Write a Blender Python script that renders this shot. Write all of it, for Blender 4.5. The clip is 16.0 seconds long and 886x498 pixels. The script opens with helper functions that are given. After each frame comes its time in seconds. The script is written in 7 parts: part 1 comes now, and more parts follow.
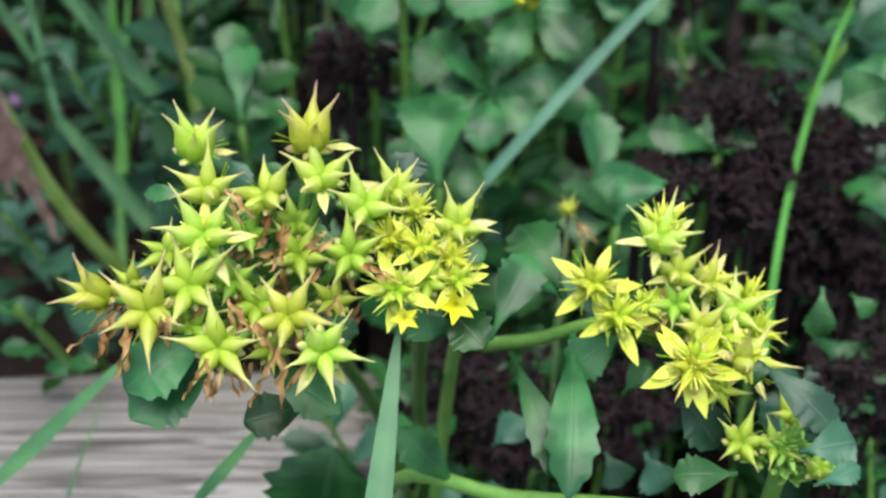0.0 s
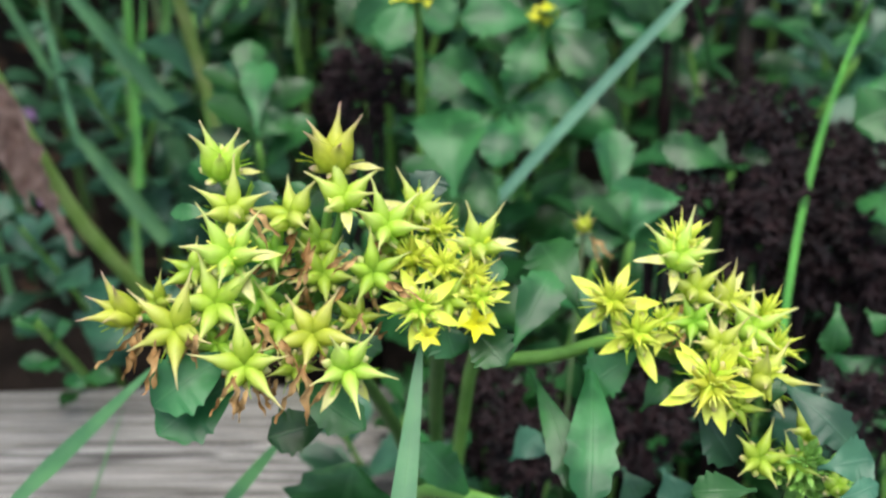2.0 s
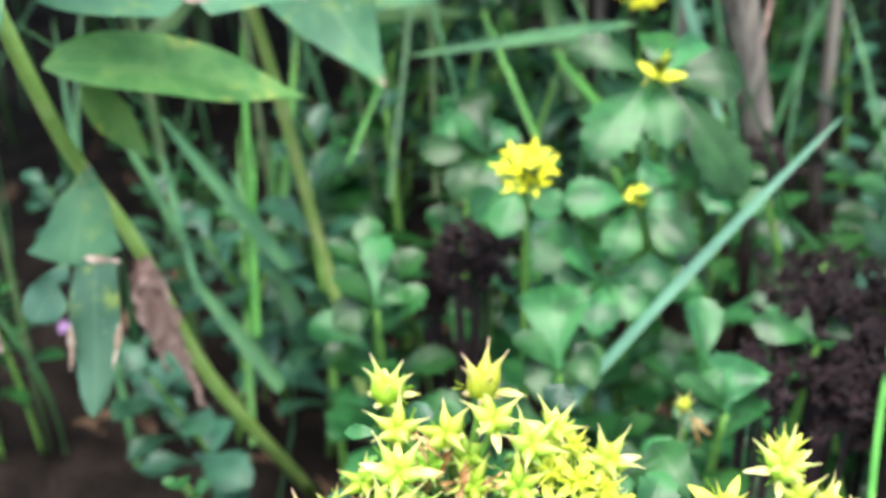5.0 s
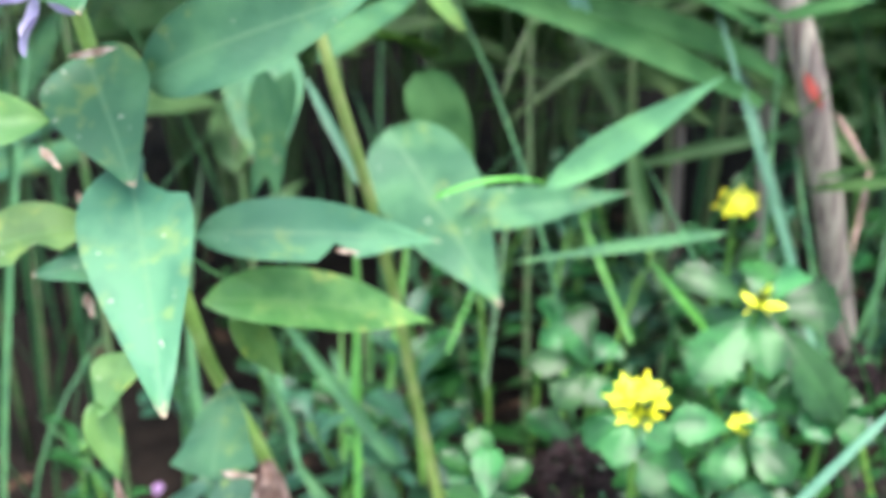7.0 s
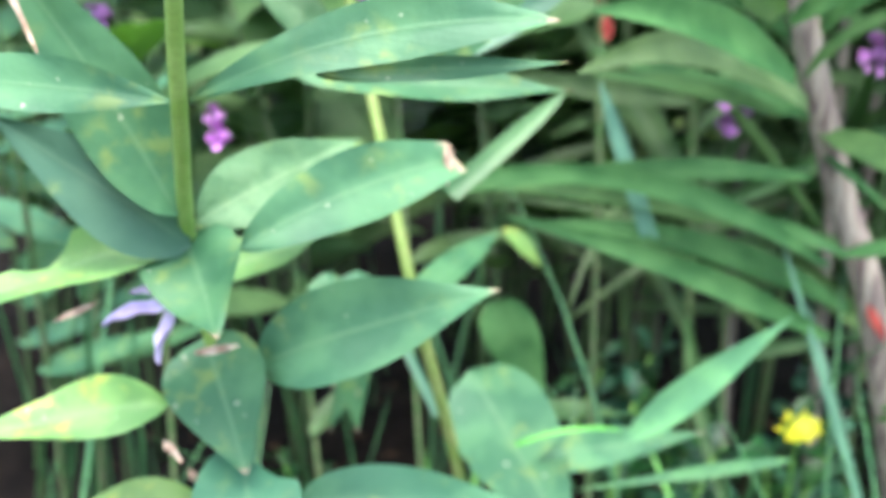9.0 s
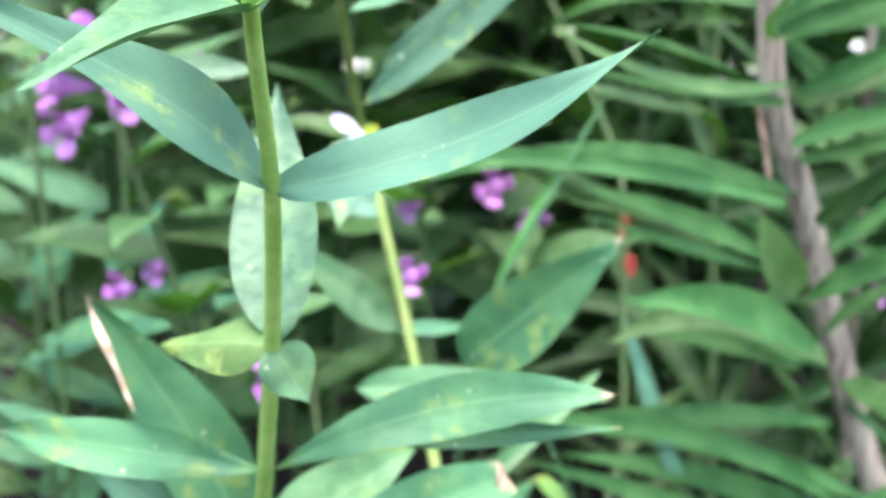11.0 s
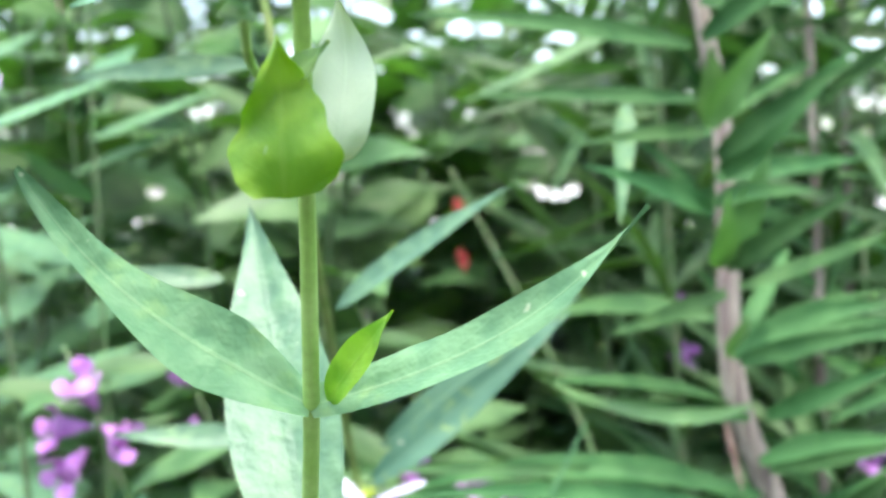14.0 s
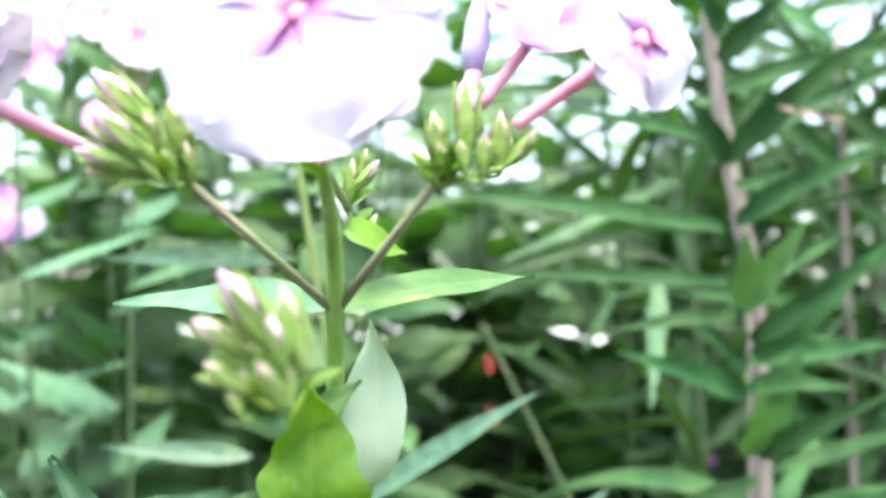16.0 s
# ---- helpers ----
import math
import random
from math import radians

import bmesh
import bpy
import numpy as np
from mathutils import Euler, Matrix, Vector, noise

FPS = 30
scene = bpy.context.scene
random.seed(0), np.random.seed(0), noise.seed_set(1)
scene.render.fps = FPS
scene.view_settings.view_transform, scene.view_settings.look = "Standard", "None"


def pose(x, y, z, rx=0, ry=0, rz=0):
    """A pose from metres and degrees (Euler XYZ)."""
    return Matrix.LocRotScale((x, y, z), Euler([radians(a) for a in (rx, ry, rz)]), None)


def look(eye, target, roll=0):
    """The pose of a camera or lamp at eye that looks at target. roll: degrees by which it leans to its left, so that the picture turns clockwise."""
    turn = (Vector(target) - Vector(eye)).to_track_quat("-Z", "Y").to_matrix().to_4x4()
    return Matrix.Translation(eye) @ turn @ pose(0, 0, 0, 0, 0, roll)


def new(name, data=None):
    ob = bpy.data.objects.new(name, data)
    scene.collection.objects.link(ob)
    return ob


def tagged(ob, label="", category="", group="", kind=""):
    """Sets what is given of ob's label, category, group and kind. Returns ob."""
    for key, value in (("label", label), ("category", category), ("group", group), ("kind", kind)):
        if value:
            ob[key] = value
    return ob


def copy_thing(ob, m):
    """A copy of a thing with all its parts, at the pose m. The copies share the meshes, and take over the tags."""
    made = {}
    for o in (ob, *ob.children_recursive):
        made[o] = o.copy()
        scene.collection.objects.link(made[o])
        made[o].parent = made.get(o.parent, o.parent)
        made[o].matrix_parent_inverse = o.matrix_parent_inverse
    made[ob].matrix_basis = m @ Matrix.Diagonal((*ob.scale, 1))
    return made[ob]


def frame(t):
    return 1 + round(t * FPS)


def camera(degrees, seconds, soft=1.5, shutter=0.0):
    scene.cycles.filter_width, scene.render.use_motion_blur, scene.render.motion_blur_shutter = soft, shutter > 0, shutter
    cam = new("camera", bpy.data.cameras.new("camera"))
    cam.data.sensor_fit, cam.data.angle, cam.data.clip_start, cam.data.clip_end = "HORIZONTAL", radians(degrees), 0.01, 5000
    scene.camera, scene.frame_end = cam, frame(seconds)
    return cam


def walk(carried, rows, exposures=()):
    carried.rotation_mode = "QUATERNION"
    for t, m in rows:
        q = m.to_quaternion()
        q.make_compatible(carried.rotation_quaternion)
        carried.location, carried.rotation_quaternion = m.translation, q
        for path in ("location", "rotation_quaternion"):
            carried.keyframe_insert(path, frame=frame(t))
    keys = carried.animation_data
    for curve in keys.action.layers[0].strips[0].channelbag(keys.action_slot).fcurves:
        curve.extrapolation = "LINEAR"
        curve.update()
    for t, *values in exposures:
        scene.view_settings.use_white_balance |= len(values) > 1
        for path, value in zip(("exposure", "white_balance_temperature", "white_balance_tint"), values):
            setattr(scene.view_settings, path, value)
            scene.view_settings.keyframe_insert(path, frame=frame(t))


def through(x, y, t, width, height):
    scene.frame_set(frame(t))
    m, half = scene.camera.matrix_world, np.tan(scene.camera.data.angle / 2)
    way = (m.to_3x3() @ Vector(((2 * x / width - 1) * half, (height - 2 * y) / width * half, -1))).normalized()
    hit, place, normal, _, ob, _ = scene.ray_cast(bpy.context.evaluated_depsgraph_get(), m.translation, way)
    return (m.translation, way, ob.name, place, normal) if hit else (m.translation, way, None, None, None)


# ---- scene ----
cam = camera(42.0, 16.0, soft=2.5)
cam.data.dof.use_dof = True
cam.data.dof.focus_distance = 0.168
cam.data.dof.aperture_fstop = 22.0

PATH = [
    (0.0, pose(-0.0000, 0.0000, 0.2975, 55.68, -0.20, 0.00)),
    (0.5, pose(-0.0003, -0.0001, 0.2974, 55.59, -0.24, -0.13)),
    (1.0, pose(-0.0010, -0.0007, 0.2976, 55.69, -0.23, 0.01)),
    (1.5, pose(-0.0021, -0.0005, 0.2980, 55.70, -0.06, 0.17)),
    (2.0, pose(-0.0022, -0.0015, 0.2998, 56.25, -0.02, 0.33)),
    (2.5, pose(-0.0017, -0.0023, 0.3019, 57.23, -0.13, 0.40)),
    (3.0, pose(-0.0013, -0.0021, 0.3025, 57.57, -0.14, 0.45)),
    (5.3, pose(-0.0187, -0.0177, 0.3433, 61.34, 1.37, 3.59)),
    (5.5, pose(-0.0204, -0.0190, 0.3475, 61.86, 1.29, 3.99)),
    (6.0, pose(-0.0235, -0.0195, 0.3581, 63.59, 1.49, 4.62)),
    (6.5, pose(-0.0321, -0.0219, 0.3687, 65.22, 0.93, 5.57)),
    (7.0, pose(-0.0374, -0.0211, 0.3781, 66.36, 0.49, 5.99)),
    (7.5, pose(-0.0453, -0.0203, 0.3858, 68.00, 0.14, 6.45)),
    (8.0, pose(-0.0460, -0.0192, 0.4006, 69.31, -0.11, 7.01)),
    (8.5, pose(-0.0596, -0.0218, 0.4199, 69.85, -0.94, 7.15)),
    (9.0, pose(-0.0572, -0.0203, 0.4271, 72.03, -0.55, 7.84)),
    (9.5, pose(-0.0669, -0.0244, 0.4429, 73.45, -0.69, 7.45)),
    (10.0, pose(-0.0643, -0.0264, 0.4565, 75.70, -0.69, 8.69)),
    (10.2, pose(-0.0658, -0.0268, 0.4621, 76.04, -0.97, 8.90)),
    (12.3, pose(-0.0737, -0.0422, 0.5139, 81.51, -0.36, 6.65)),
    (12.5, pose(-0.0756, -0.0444, 0.5169, 81.68, -0.10, 6.55)),
    (13.0, pose(-0.0820, -0.0498, 0.5296, 83.33, 0.55, 5.60)),
    (13.5, pose(-0.0804, -0.0517, 0.5423, 85.49, 0.77, 5.54)),
    (14.0, pose(-0.0818, -0.0498, 0.5501, 87.08, 0.86, 5.59)),
    (14.5, pose(-0.0746, -0.0515, 0.5540, 89.01, 0.42, 6.80)),
    (15.0, pose(-0.0807, -0.0505, 0.5658, 90.09, -1.21, 8.52)),
    (15.5, pose(-0.0895, -0.0525, 0.5770, 91.02, -2.00, 6.60)),
    (16.0, pose(-0.0812, -0.0514, 0.5777, 92.47, -1.05, 7.23)),
]
walk(cam, PATH, exposures=[(0.0, 1.05), (3.0, 1.05), (5.3, 2.08), (8.0, 2.33), (10.0, 2.43), (12.3, 2.45), (13.5, 2.45), (14.3, 2.50), (15.0, 2.61), (16.0, 2.42)])

# ---- world and light: bright overcast sky ----
world = bpy.data.worlds.new("overcast_sky")
scene.world = world
world.use_nodes = True
wn = world.node_tree.nodes
sky = wn.new("ShaderNodeTexSky")
sky.sky_type = "NISHITA"
sky.sun_disc = False
sky.sun_elevation = radians(80)
sky.sun_rotation = radians(183)
sky.dust_density = 3.0
veil = wn.new("ShaderNodeHueSaturation")  # overcast: the blue washed out by cloud
veil.inputs["Saturation"].default_value = 0.8
world.node_tree.links.new(sky.outputs[0], veil.inputs["Color"])
world.node_tree.links.new(veil.outputs[0], wn["Background"].inputs[0])
wn["Background"].inputs[1].default_value = 0.15
sun = new("sun", bpy.data.lights.new("sun", "SUN"))
sun.data.energy = 1.6
sun.data.angle = radians(50)
sun.data.color = (1.0, 0.985, 0.96)
sun.matrix_basis = look((0.0, -0.24, 1.0), (0, 0, 0))


# ---- materials ----
def nodes_of(name):
    m = bpy.data.materials.new(name)
    m.use_nodes = True
    return m, m.node_tree.nodes, m.node_tree.links, m.node_tree.nodes["Principled BSDF"]


def mixed(n, l, fac, a, b):
    """A colour mix; each of fac, a and b is a value or a socket."""
    x = n.new("ShaderNodeMix")
    x.data_type = "RGBA"
    for i, v in ((0, fac), (6, a), (7, b)):
        if isinstance(v, bpy.types.NodeSocket):
            l.new(v, x.inputs[i])
        else:
            x.inputs[i].default_value = v if i == 0 else (*v, 1)
    return x.outputs[2]


def calc(n, l, op, a, b=0.0, c=0.0):
    x = n.new("ShaderNodeMath")
    x.operation = op
    for i, v in enumerate((a, b, c)):
        if isinstance(v, bpy.types.NodeSocket):
            l.new(v, x.inputs[i])
        else:
            x.inputs[i].default_value = v
    return x.outputs[0]


def ramp(n, l, v, lo, hi):
    x = n.new("ShaderNodeMapRange")
    x.interpolation_type = "SMOOTHSTEP"
    l.new(v, x.inputs[0])
    x.inputs[1].default_value, x.inputs[2].default_value = lo, hi
    return x.outputs[0]


def grain(n, l, scale, detail=3.0, vector=None):
    x = n.new("ShaderNodeTexNoise")
    x.inputs["Scale"].default_value, x.inputs["Detail"].default_value = scale, detail
    if vector is None:
        g = n.new("ShaderNodeNewGeometry")
        vector = g.outputs["Position"]
    l.new(vector, x.inputs["Vector"])
    return x.outputs[0]


def leaf_material(name, dark, light, rib, spots=0.0, spot=(0.45, 0.5, 0.08), rough=0.46, veins=14.0, through=0.3, edge=None, gloss=0.5, patch=55.0, vary=0.36, pucker=0.4):
    """A leaf: two greens, a pale midrib, side veins, yellow mottling, light through the blade."""
    m, n, l, p = nodes_of(name)
    uv = n.new("ShaderNodeUVMap")
    s = n.new("ShaderNodeSeparateXYZ")
    l.new(uv.outputs[0], s.inputs[0])
    u, v = s.outputs[0], s.outputs[1]
    across = calc(n, l, "ABSOLUTE", calc(n, l, "SUBTRACT", v, 0.5))
    info = n.new("ShaderNodeObjectInfo")
    big = grain(n, l, patch)
    fine = grain(n, l, 900.0, 2.0)
    col = mixed(n, l, ramp(n, l, big, 0.38, 0.62), dark, light)
    tone = calc(n, l, "MULTIPLY_ADD", info.outputs["Random"], vary, 1.0 - vary / 2)
    hsv = n.new("ShaderNodeHueSaturation")
    l.new(col, hsv.inputs["Color"])
    l.new(tone, hsv.inputs["Value"])
    l.new(calc(n, l, "MULTIPLY_ADD", info.outputs["Random"], 0.03, 0.485), hsv.inputs["Hue"])
    col = hsv.outputs[0]
    w = n.new("ShaderNodeTexWave")
    w.inputs["Scale"].default_value, w.inputs["Distortion"].default_value = veins / 6.3, 0.6
    cmb = n.new("ShaderNodeCombineXYZ")
    l.new(calc(n, l, "SUBTRACT", u, calc(n, l, "MULTIPLY", across, 0.45)), cmb.inputs[0])
    l.new(cmb.outputs[0], w.inputs["Vector"])
    line = ramp(n, l, w.outputs[1], 0.86, 1.0)
    col = mixed(n, l, calc(n, l, "MULTIPLY", line, 0.02 if veins else 0.0), col, rib)
    if spots:
        g = grain(n, l, 190.0, 4.0)
        sp = calc(n, l, "MULTIPLY", ramp(n, l, g, 0.48, 0.70), ramp(n, l, grain(n, l, 48.0, 1.0), 0.47, 0.62))
        col = mixed(n, l, calc(n, l, "MULTIPLY", sp, spots), col, spot)
    mid = calc(n, l, "SUBTRACT", 1.0, ramp(n, l, across, 0.014, 0.042))
    col = mixed(n, l, calc(n, l, "MULTIPLY", mid, 0.34 if veins else 0.12), col, rib)
    if spots:  # pale nibbled specks
        fleck = ramp(n, l, grain(n, l, 330.0, 1.0), 0.74, 0.80)
        col = mixed(n, l, calc(n, l, "MULTIPLY", fleck, 0.6), col, (0.55, 0.60, 0.42))
    if edge:
        e = calc(n, l, "MULTIPLY", ramp(n, l, calc(n, l, "ADD", u, calc(n, l, "MULTIPLY", fine, 0.1)), 0.99, 1.05), 0.9)
        col = mixed(n, l, e, col, edge)
    l.new(col, p.inputs["Base Color"])
    l.new(calc(n, l, "MULTIPLY_ADD", big, 0.12, rough - 0.05), p.inputs["Roughness"])
    p.inputs["Specular IOR Level"].default_value = gloss
    b = n.new("ShaderNodeBump")
    b.inputs["Strength"].default_value, b.inputs["Distance"].default_value = 0.3, 0.0007
    h = calc(n, l, "ADD", calc(n, l, "MULTIPLY", fine, 0.35), calc(n, l, "MULTIPLY", calc(n, l, "ADD", calc(n, l, "MULTIPLY", line, 0.35), mid), -0.30))
    l.new(h, b.inputs["Height"])
    swell = n.new("ShaderNodeBump")
    swell.inputs["Strength"].default_value, swell.inputs["Distance"].default_value = pucker, 0.003
    l.new(big, swell.inputs["Height"])
    l.new(b.outputs[0], swell.inputs["Normal"])
    l.new(swell.outputs[0], p.inputs["Normal"])
    t = n.new("ShaderNodeBsdfTranslucent")
    l.new(mixed(n, l, 0.5, col, (light[0] * 1.6, light[1] * 1.5, light[2] * 0.6)), t.inputs[0])
    mx = n.new("ShaderNodeMixShader")
    mx.inputs[0].default_value = through
    l.new(p.outputs[0], mx.inputs[1])
    l.new(t.outputs[0], mx.inputs[2])
    l.new(mx.outputs[0], n["Material Output"].inputs[0])
    return m


def plain_material(name, a, b, scale=120.0, rough=0.6, bump=0.3, through=0.0, fine=700.0, dist=0.0005, spec=0.3, stretch=None):
    """A surface of two colours with grain at two scales."""
    m, n, l, p = nodes_of(name)
    info = n.new("ShaderNodeObjectInfo")
    along = None
    if stretch:
        geo, mp = n.new("ShaderNodeNewGeometry"), n.new("ShaderNodeMapping")
        mp.inputs["Scale"].default_value = stretch
        l.new(geo.outputs["Position"], mp.inputs[0])
        along = mp.outputs[0]
    g, f = grain(n, l, scale, 3.0, along), grain(n, l, fine, 2.0)
    col = mixed(n, l, ramp(n, l, g, 0.3, 0.7), a, b)
    hsv = n.new("ShaderNodeHueSaturation")
    l.new(col, hsv.inputs["Color"])
    l.new(calc(n, l, "ADD", calc(n, l, "MULTIPLY", info.outputs["Random"], 0.25), calc(n, l, "MULTIPLY_ADD", f, 0.4, 0.68)), hsv.inputs["Value"])
    l.new(hsv.outputs[0], p.inputs["Base Color"])
    p.inputs["Roughness"].default_value = rough
    p.inputs["Specular IOR Level"].default_value = spec
    b_ = n.new("ShaderNodeBump")
    b_.inputs["Strength"].default_value, b_.inputs["Distance"].default_value = bump, dist
    l.new(f, b_.inputs["Height"])
    l.new(b_.outputs[0], p.inputs["Normal"])
    if through:
        t = n.new("ShaderNodeBsdfTranslucent")
        l.new(hsv.outputs[0], t.inputs[0])
        mx = n.new("ShaderNodeMixShader")
        mx.inputs[0].default_value = through
        l.new(p.outputs[0], mx.inputs[1])
        l.new(t.outputs[0], mx.inputs[2])
        l.new(mx.outputs[0], n["Material Output"].inputs[0])
    return m


PHLOX = leaf_material("phlox_leaf", (0.056, 0.178, 0.092), (0.098, 0.258, 0.124), (0.17, 0.33, 0.16), spots=0.28, edge=(0.45, 0.33, 0.24), gloss=0.3)
PHLOX_SPOT = leaf_material("phlox_leaf_mottled", (0.110, 0.250, 0.065), (0.195, 0.365, 0.095), (0.22, 0.40, 0.15), spots=1.0, spot=(0.42, 0.50, 0.09), patch=80.0)
PHLOX_BLUE = leaf_material("phlox_leaf_bluish", (0.082, 0.195, 0.125), (0.112, 0.238, 0.150), (0.20, 0.34, 0.20), spots=0.8, spot=(0.34, 0.46, 0.12), gloss=0.3)
PHLOX_TOP = leaf_material("phlox_leaf_upper", (0.104, 0.234, 0.118), (0.146, 0.294, 0.146), (0.25, 0.39, 0.20), spots=0.3, spot=(0.32, 0.46, 0.13), patch=170.0, gloss=0.22)
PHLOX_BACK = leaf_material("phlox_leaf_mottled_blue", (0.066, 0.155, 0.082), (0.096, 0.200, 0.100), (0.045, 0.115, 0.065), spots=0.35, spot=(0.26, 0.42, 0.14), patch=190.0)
PHLOX_YELLOW = leaf_material("phlox_leaf_yellowish", (0.165, 0.335, 0.028), (0.300, 0.480, 0.048), (0.30, 0.48, 0.08), spots=0.3, through=0.5, patch=150.0)
PALE = leaf_material("phlox_leaf_pale", (0.48, 0.62, 0.48), (0.64, 0.75, 0.62), (0.60, 0.72, 0.58), through=0.4)
SEDUM = leaf_material("sedum_leaf", (0.010, 0.060, 0.014), (0.030, 0.130, 0.032), (0.10, 0.24, 0.09), veins=0.0, rough=0.34, through=0.12, gloss=0.32, patch=90.0, vary=0.9, pucker=0.10)
SEDUM_BLUE = leaf_material("sedum_leaf_bluish", (0.018, 0.070, 0.036), (0.038, 0.120, 0.060), (0.11, 0.22, 0.14), veins=0.0, rough=0.36, through=0.10, gloss=0.36, patch=90.0, vary=0.8, pucker=0.10)
LILY = leaf_material("lily_leaf", (0.038, 0.116, 0.034), (0.076, 0.184, 0.058), (0.09, 0.19, 0.07), veins=0.0, rough=0.60, gloss=0.2, through=0.35)
GRASS = leaf_material("grass_blade", (0.055, 0.172, 0.068), (0.092, 0.250, 0.090), (0.14, 0.34, 0.10), veins=0.0)
GRASS_BRIGHT = leaf_material("grass_blade_bright", (0.065, 0.260, 0.035), (0.100, 0.340, 0.050), (0.14, 0.42, 0.07), veins=0.0)
GRASS_BLUE = leaf_material("grass_blade_bluish", (0.070, 0.200, 0.125), (0.105, 0.265, 0.160), (0.18, 0.36, 0.23), veins=0.0)
HEDGE = leaf_material("border_leaf", (0.135, 0.268, 0.074), (0.285, 0.465, 0.135), (0.15, 0.32, 0.12), veins=8.0, through=0.5)
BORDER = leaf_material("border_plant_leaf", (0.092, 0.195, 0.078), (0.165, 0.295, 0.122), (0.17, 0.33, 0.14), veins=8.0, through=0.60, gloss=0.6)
HEDGE_LIGHT = leaf_material("border_leaf_light", (0.115, 0.240, 0.085), (0.205, 0.365, 0.145), (0.24, 0.40, 0.16), veins=8.0, through=0.55, gloss=0.7)
STEM = plain_material("green_stem", (0.26, 0.44, 0.09), (0.36, 0.54, 0.15), rough=0.5, through=0.15)
STEM_SEDUM = plain_material("sedum_stem", (0.12, 0.28, 0.05), (0.17, 0.36, 0.07), rough=0.45)
DARK_STEM = plain_material("dark_stem", (0.045, 0.110, 0.030), (0.10, 0.13, 0.06), rough=0.6)
STRAW = plain_material("straw_stem", (0.14, 0.23, 0.05), (0.22, 0.27, 0.09), rough=0.6)
LILY_STEM = plain_material("lily_stem", (0.12, 0.085, 0.078), (0.36, 0.315, 0.25), scale=1.0, rough=0.6, stretch=(330.0, 330.0, 12.0))
YELLOW = plain_material("yellow_petal", (0.68, 0.77, 0.05), (0.82, 0.86, 0.18), rough=0.5, through=0.3, bump=0.1)
YELLOW_PALE = plain_material("pale_yellow_petal", (0.66, 0.68, 0.14), (0.78, 0.75, 0.34), scale=300, rough=0.5, through=0.3, bump=0.2)
YELLOW_DEEP = plain_material("yellow_blossom", (0.78, 0.76, 0.02), (0.88, 0.88, 0.10), rough=0.5, through=0.3, bump=0.1)
DRY = plain_material("dry_brown", (0.24, 0.115, 0.03), (0.50, 0.32, 0.13), scale=250, rough=0.8, bump=0.6)
DEAD = plain_material("dead_leaf", (0.22, 0.13, 0.10), (0.50, 0.345, 0.28), scale=150, rough=0.85, bump=0.9, dist=0.001)
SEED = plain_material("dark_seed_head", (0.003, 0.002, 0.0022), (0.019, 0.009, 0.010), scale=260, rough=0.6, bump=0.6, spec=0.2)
# lilac dimmed in the colour itself, for petals lying in shade
SHADED_LILAC = plain_material("shaded_lilac_petal", (0.30, 0.16, 0.34), (0.42, 0.26, 0.46), rough=0.6, through=0.2, bump=0.1)
PURPLE = plain_material("purple_petal", (0.55, 0.20, 0.60), (0.70, 0.38, 0.73), rough=0.55, through=0.35, bump=0.1)
LILAC = plain_material("lilac_petal", (0.55, 0.45, 0.72), (0.80, 0.74, 0.88), scale=90, rough=0.55, through=0.35, bump=0.1)
PINK = plain_material("pink_petal", (0.78, 0.40, 0.66), (0.84, 0.56, 0.78), scale=60, rough=0.5, through=0.4, bump=0.05)
PINK_TUBE = plain_material("pink_tube", (0.72, 0.28, 0.38), (0.82, 0.48, 0.58), scale=80, rough=0.5, through=0.25)
CALYX = plain_material("bud_calyx", (0.19, 0.34, 0.06), (0.30, 0.40, 0.11), scale=200, rough=0.55)
RED = plain_material("red_petal", (0.22, 0.022, 0.018), (0.40, 0.070, 0.050), rough=0.5, through=0.2)
TAN = plain_material("withered_edge", (0.28, 0.18, 0.12), (0.50, 0.40, 0.31), scale=300, rough=0.8, bump=0.5)
LITTER = plain_material("leaf_litter", (0.045, 0.026, 0.016), (0.11, 0.07, 0.045), scale=120, rough=0.9, bump=0.8, spec=0.1)
# Darker copy of STEM_SEDUM: shade under the flower heads set in its colour
SHADE_STEM = plain_material("shaded_sedum_stem", (0.06, 0.14, 0.03), (0.10, 0.20, 0.05), rough=0.5)
SOIL = plain_material("soil", (0.006, 0.0045, 0.0035), (0.018, 0.013, 0.010), scale=40, rough=0.95, bump=1.0, fine=300, dist=0.004, spec=0.1)
SHOOT = plain_material("young_shoot", (0.15, 0.34, 0.05), (0.28, 0.50, 0.10), scale=300, rough=0.4)
STALK = plain_material("flower_stalk", (0.24, 0.28, 0.13), (0.34, 0.30, 0.20), scale=90, rough=0.55)


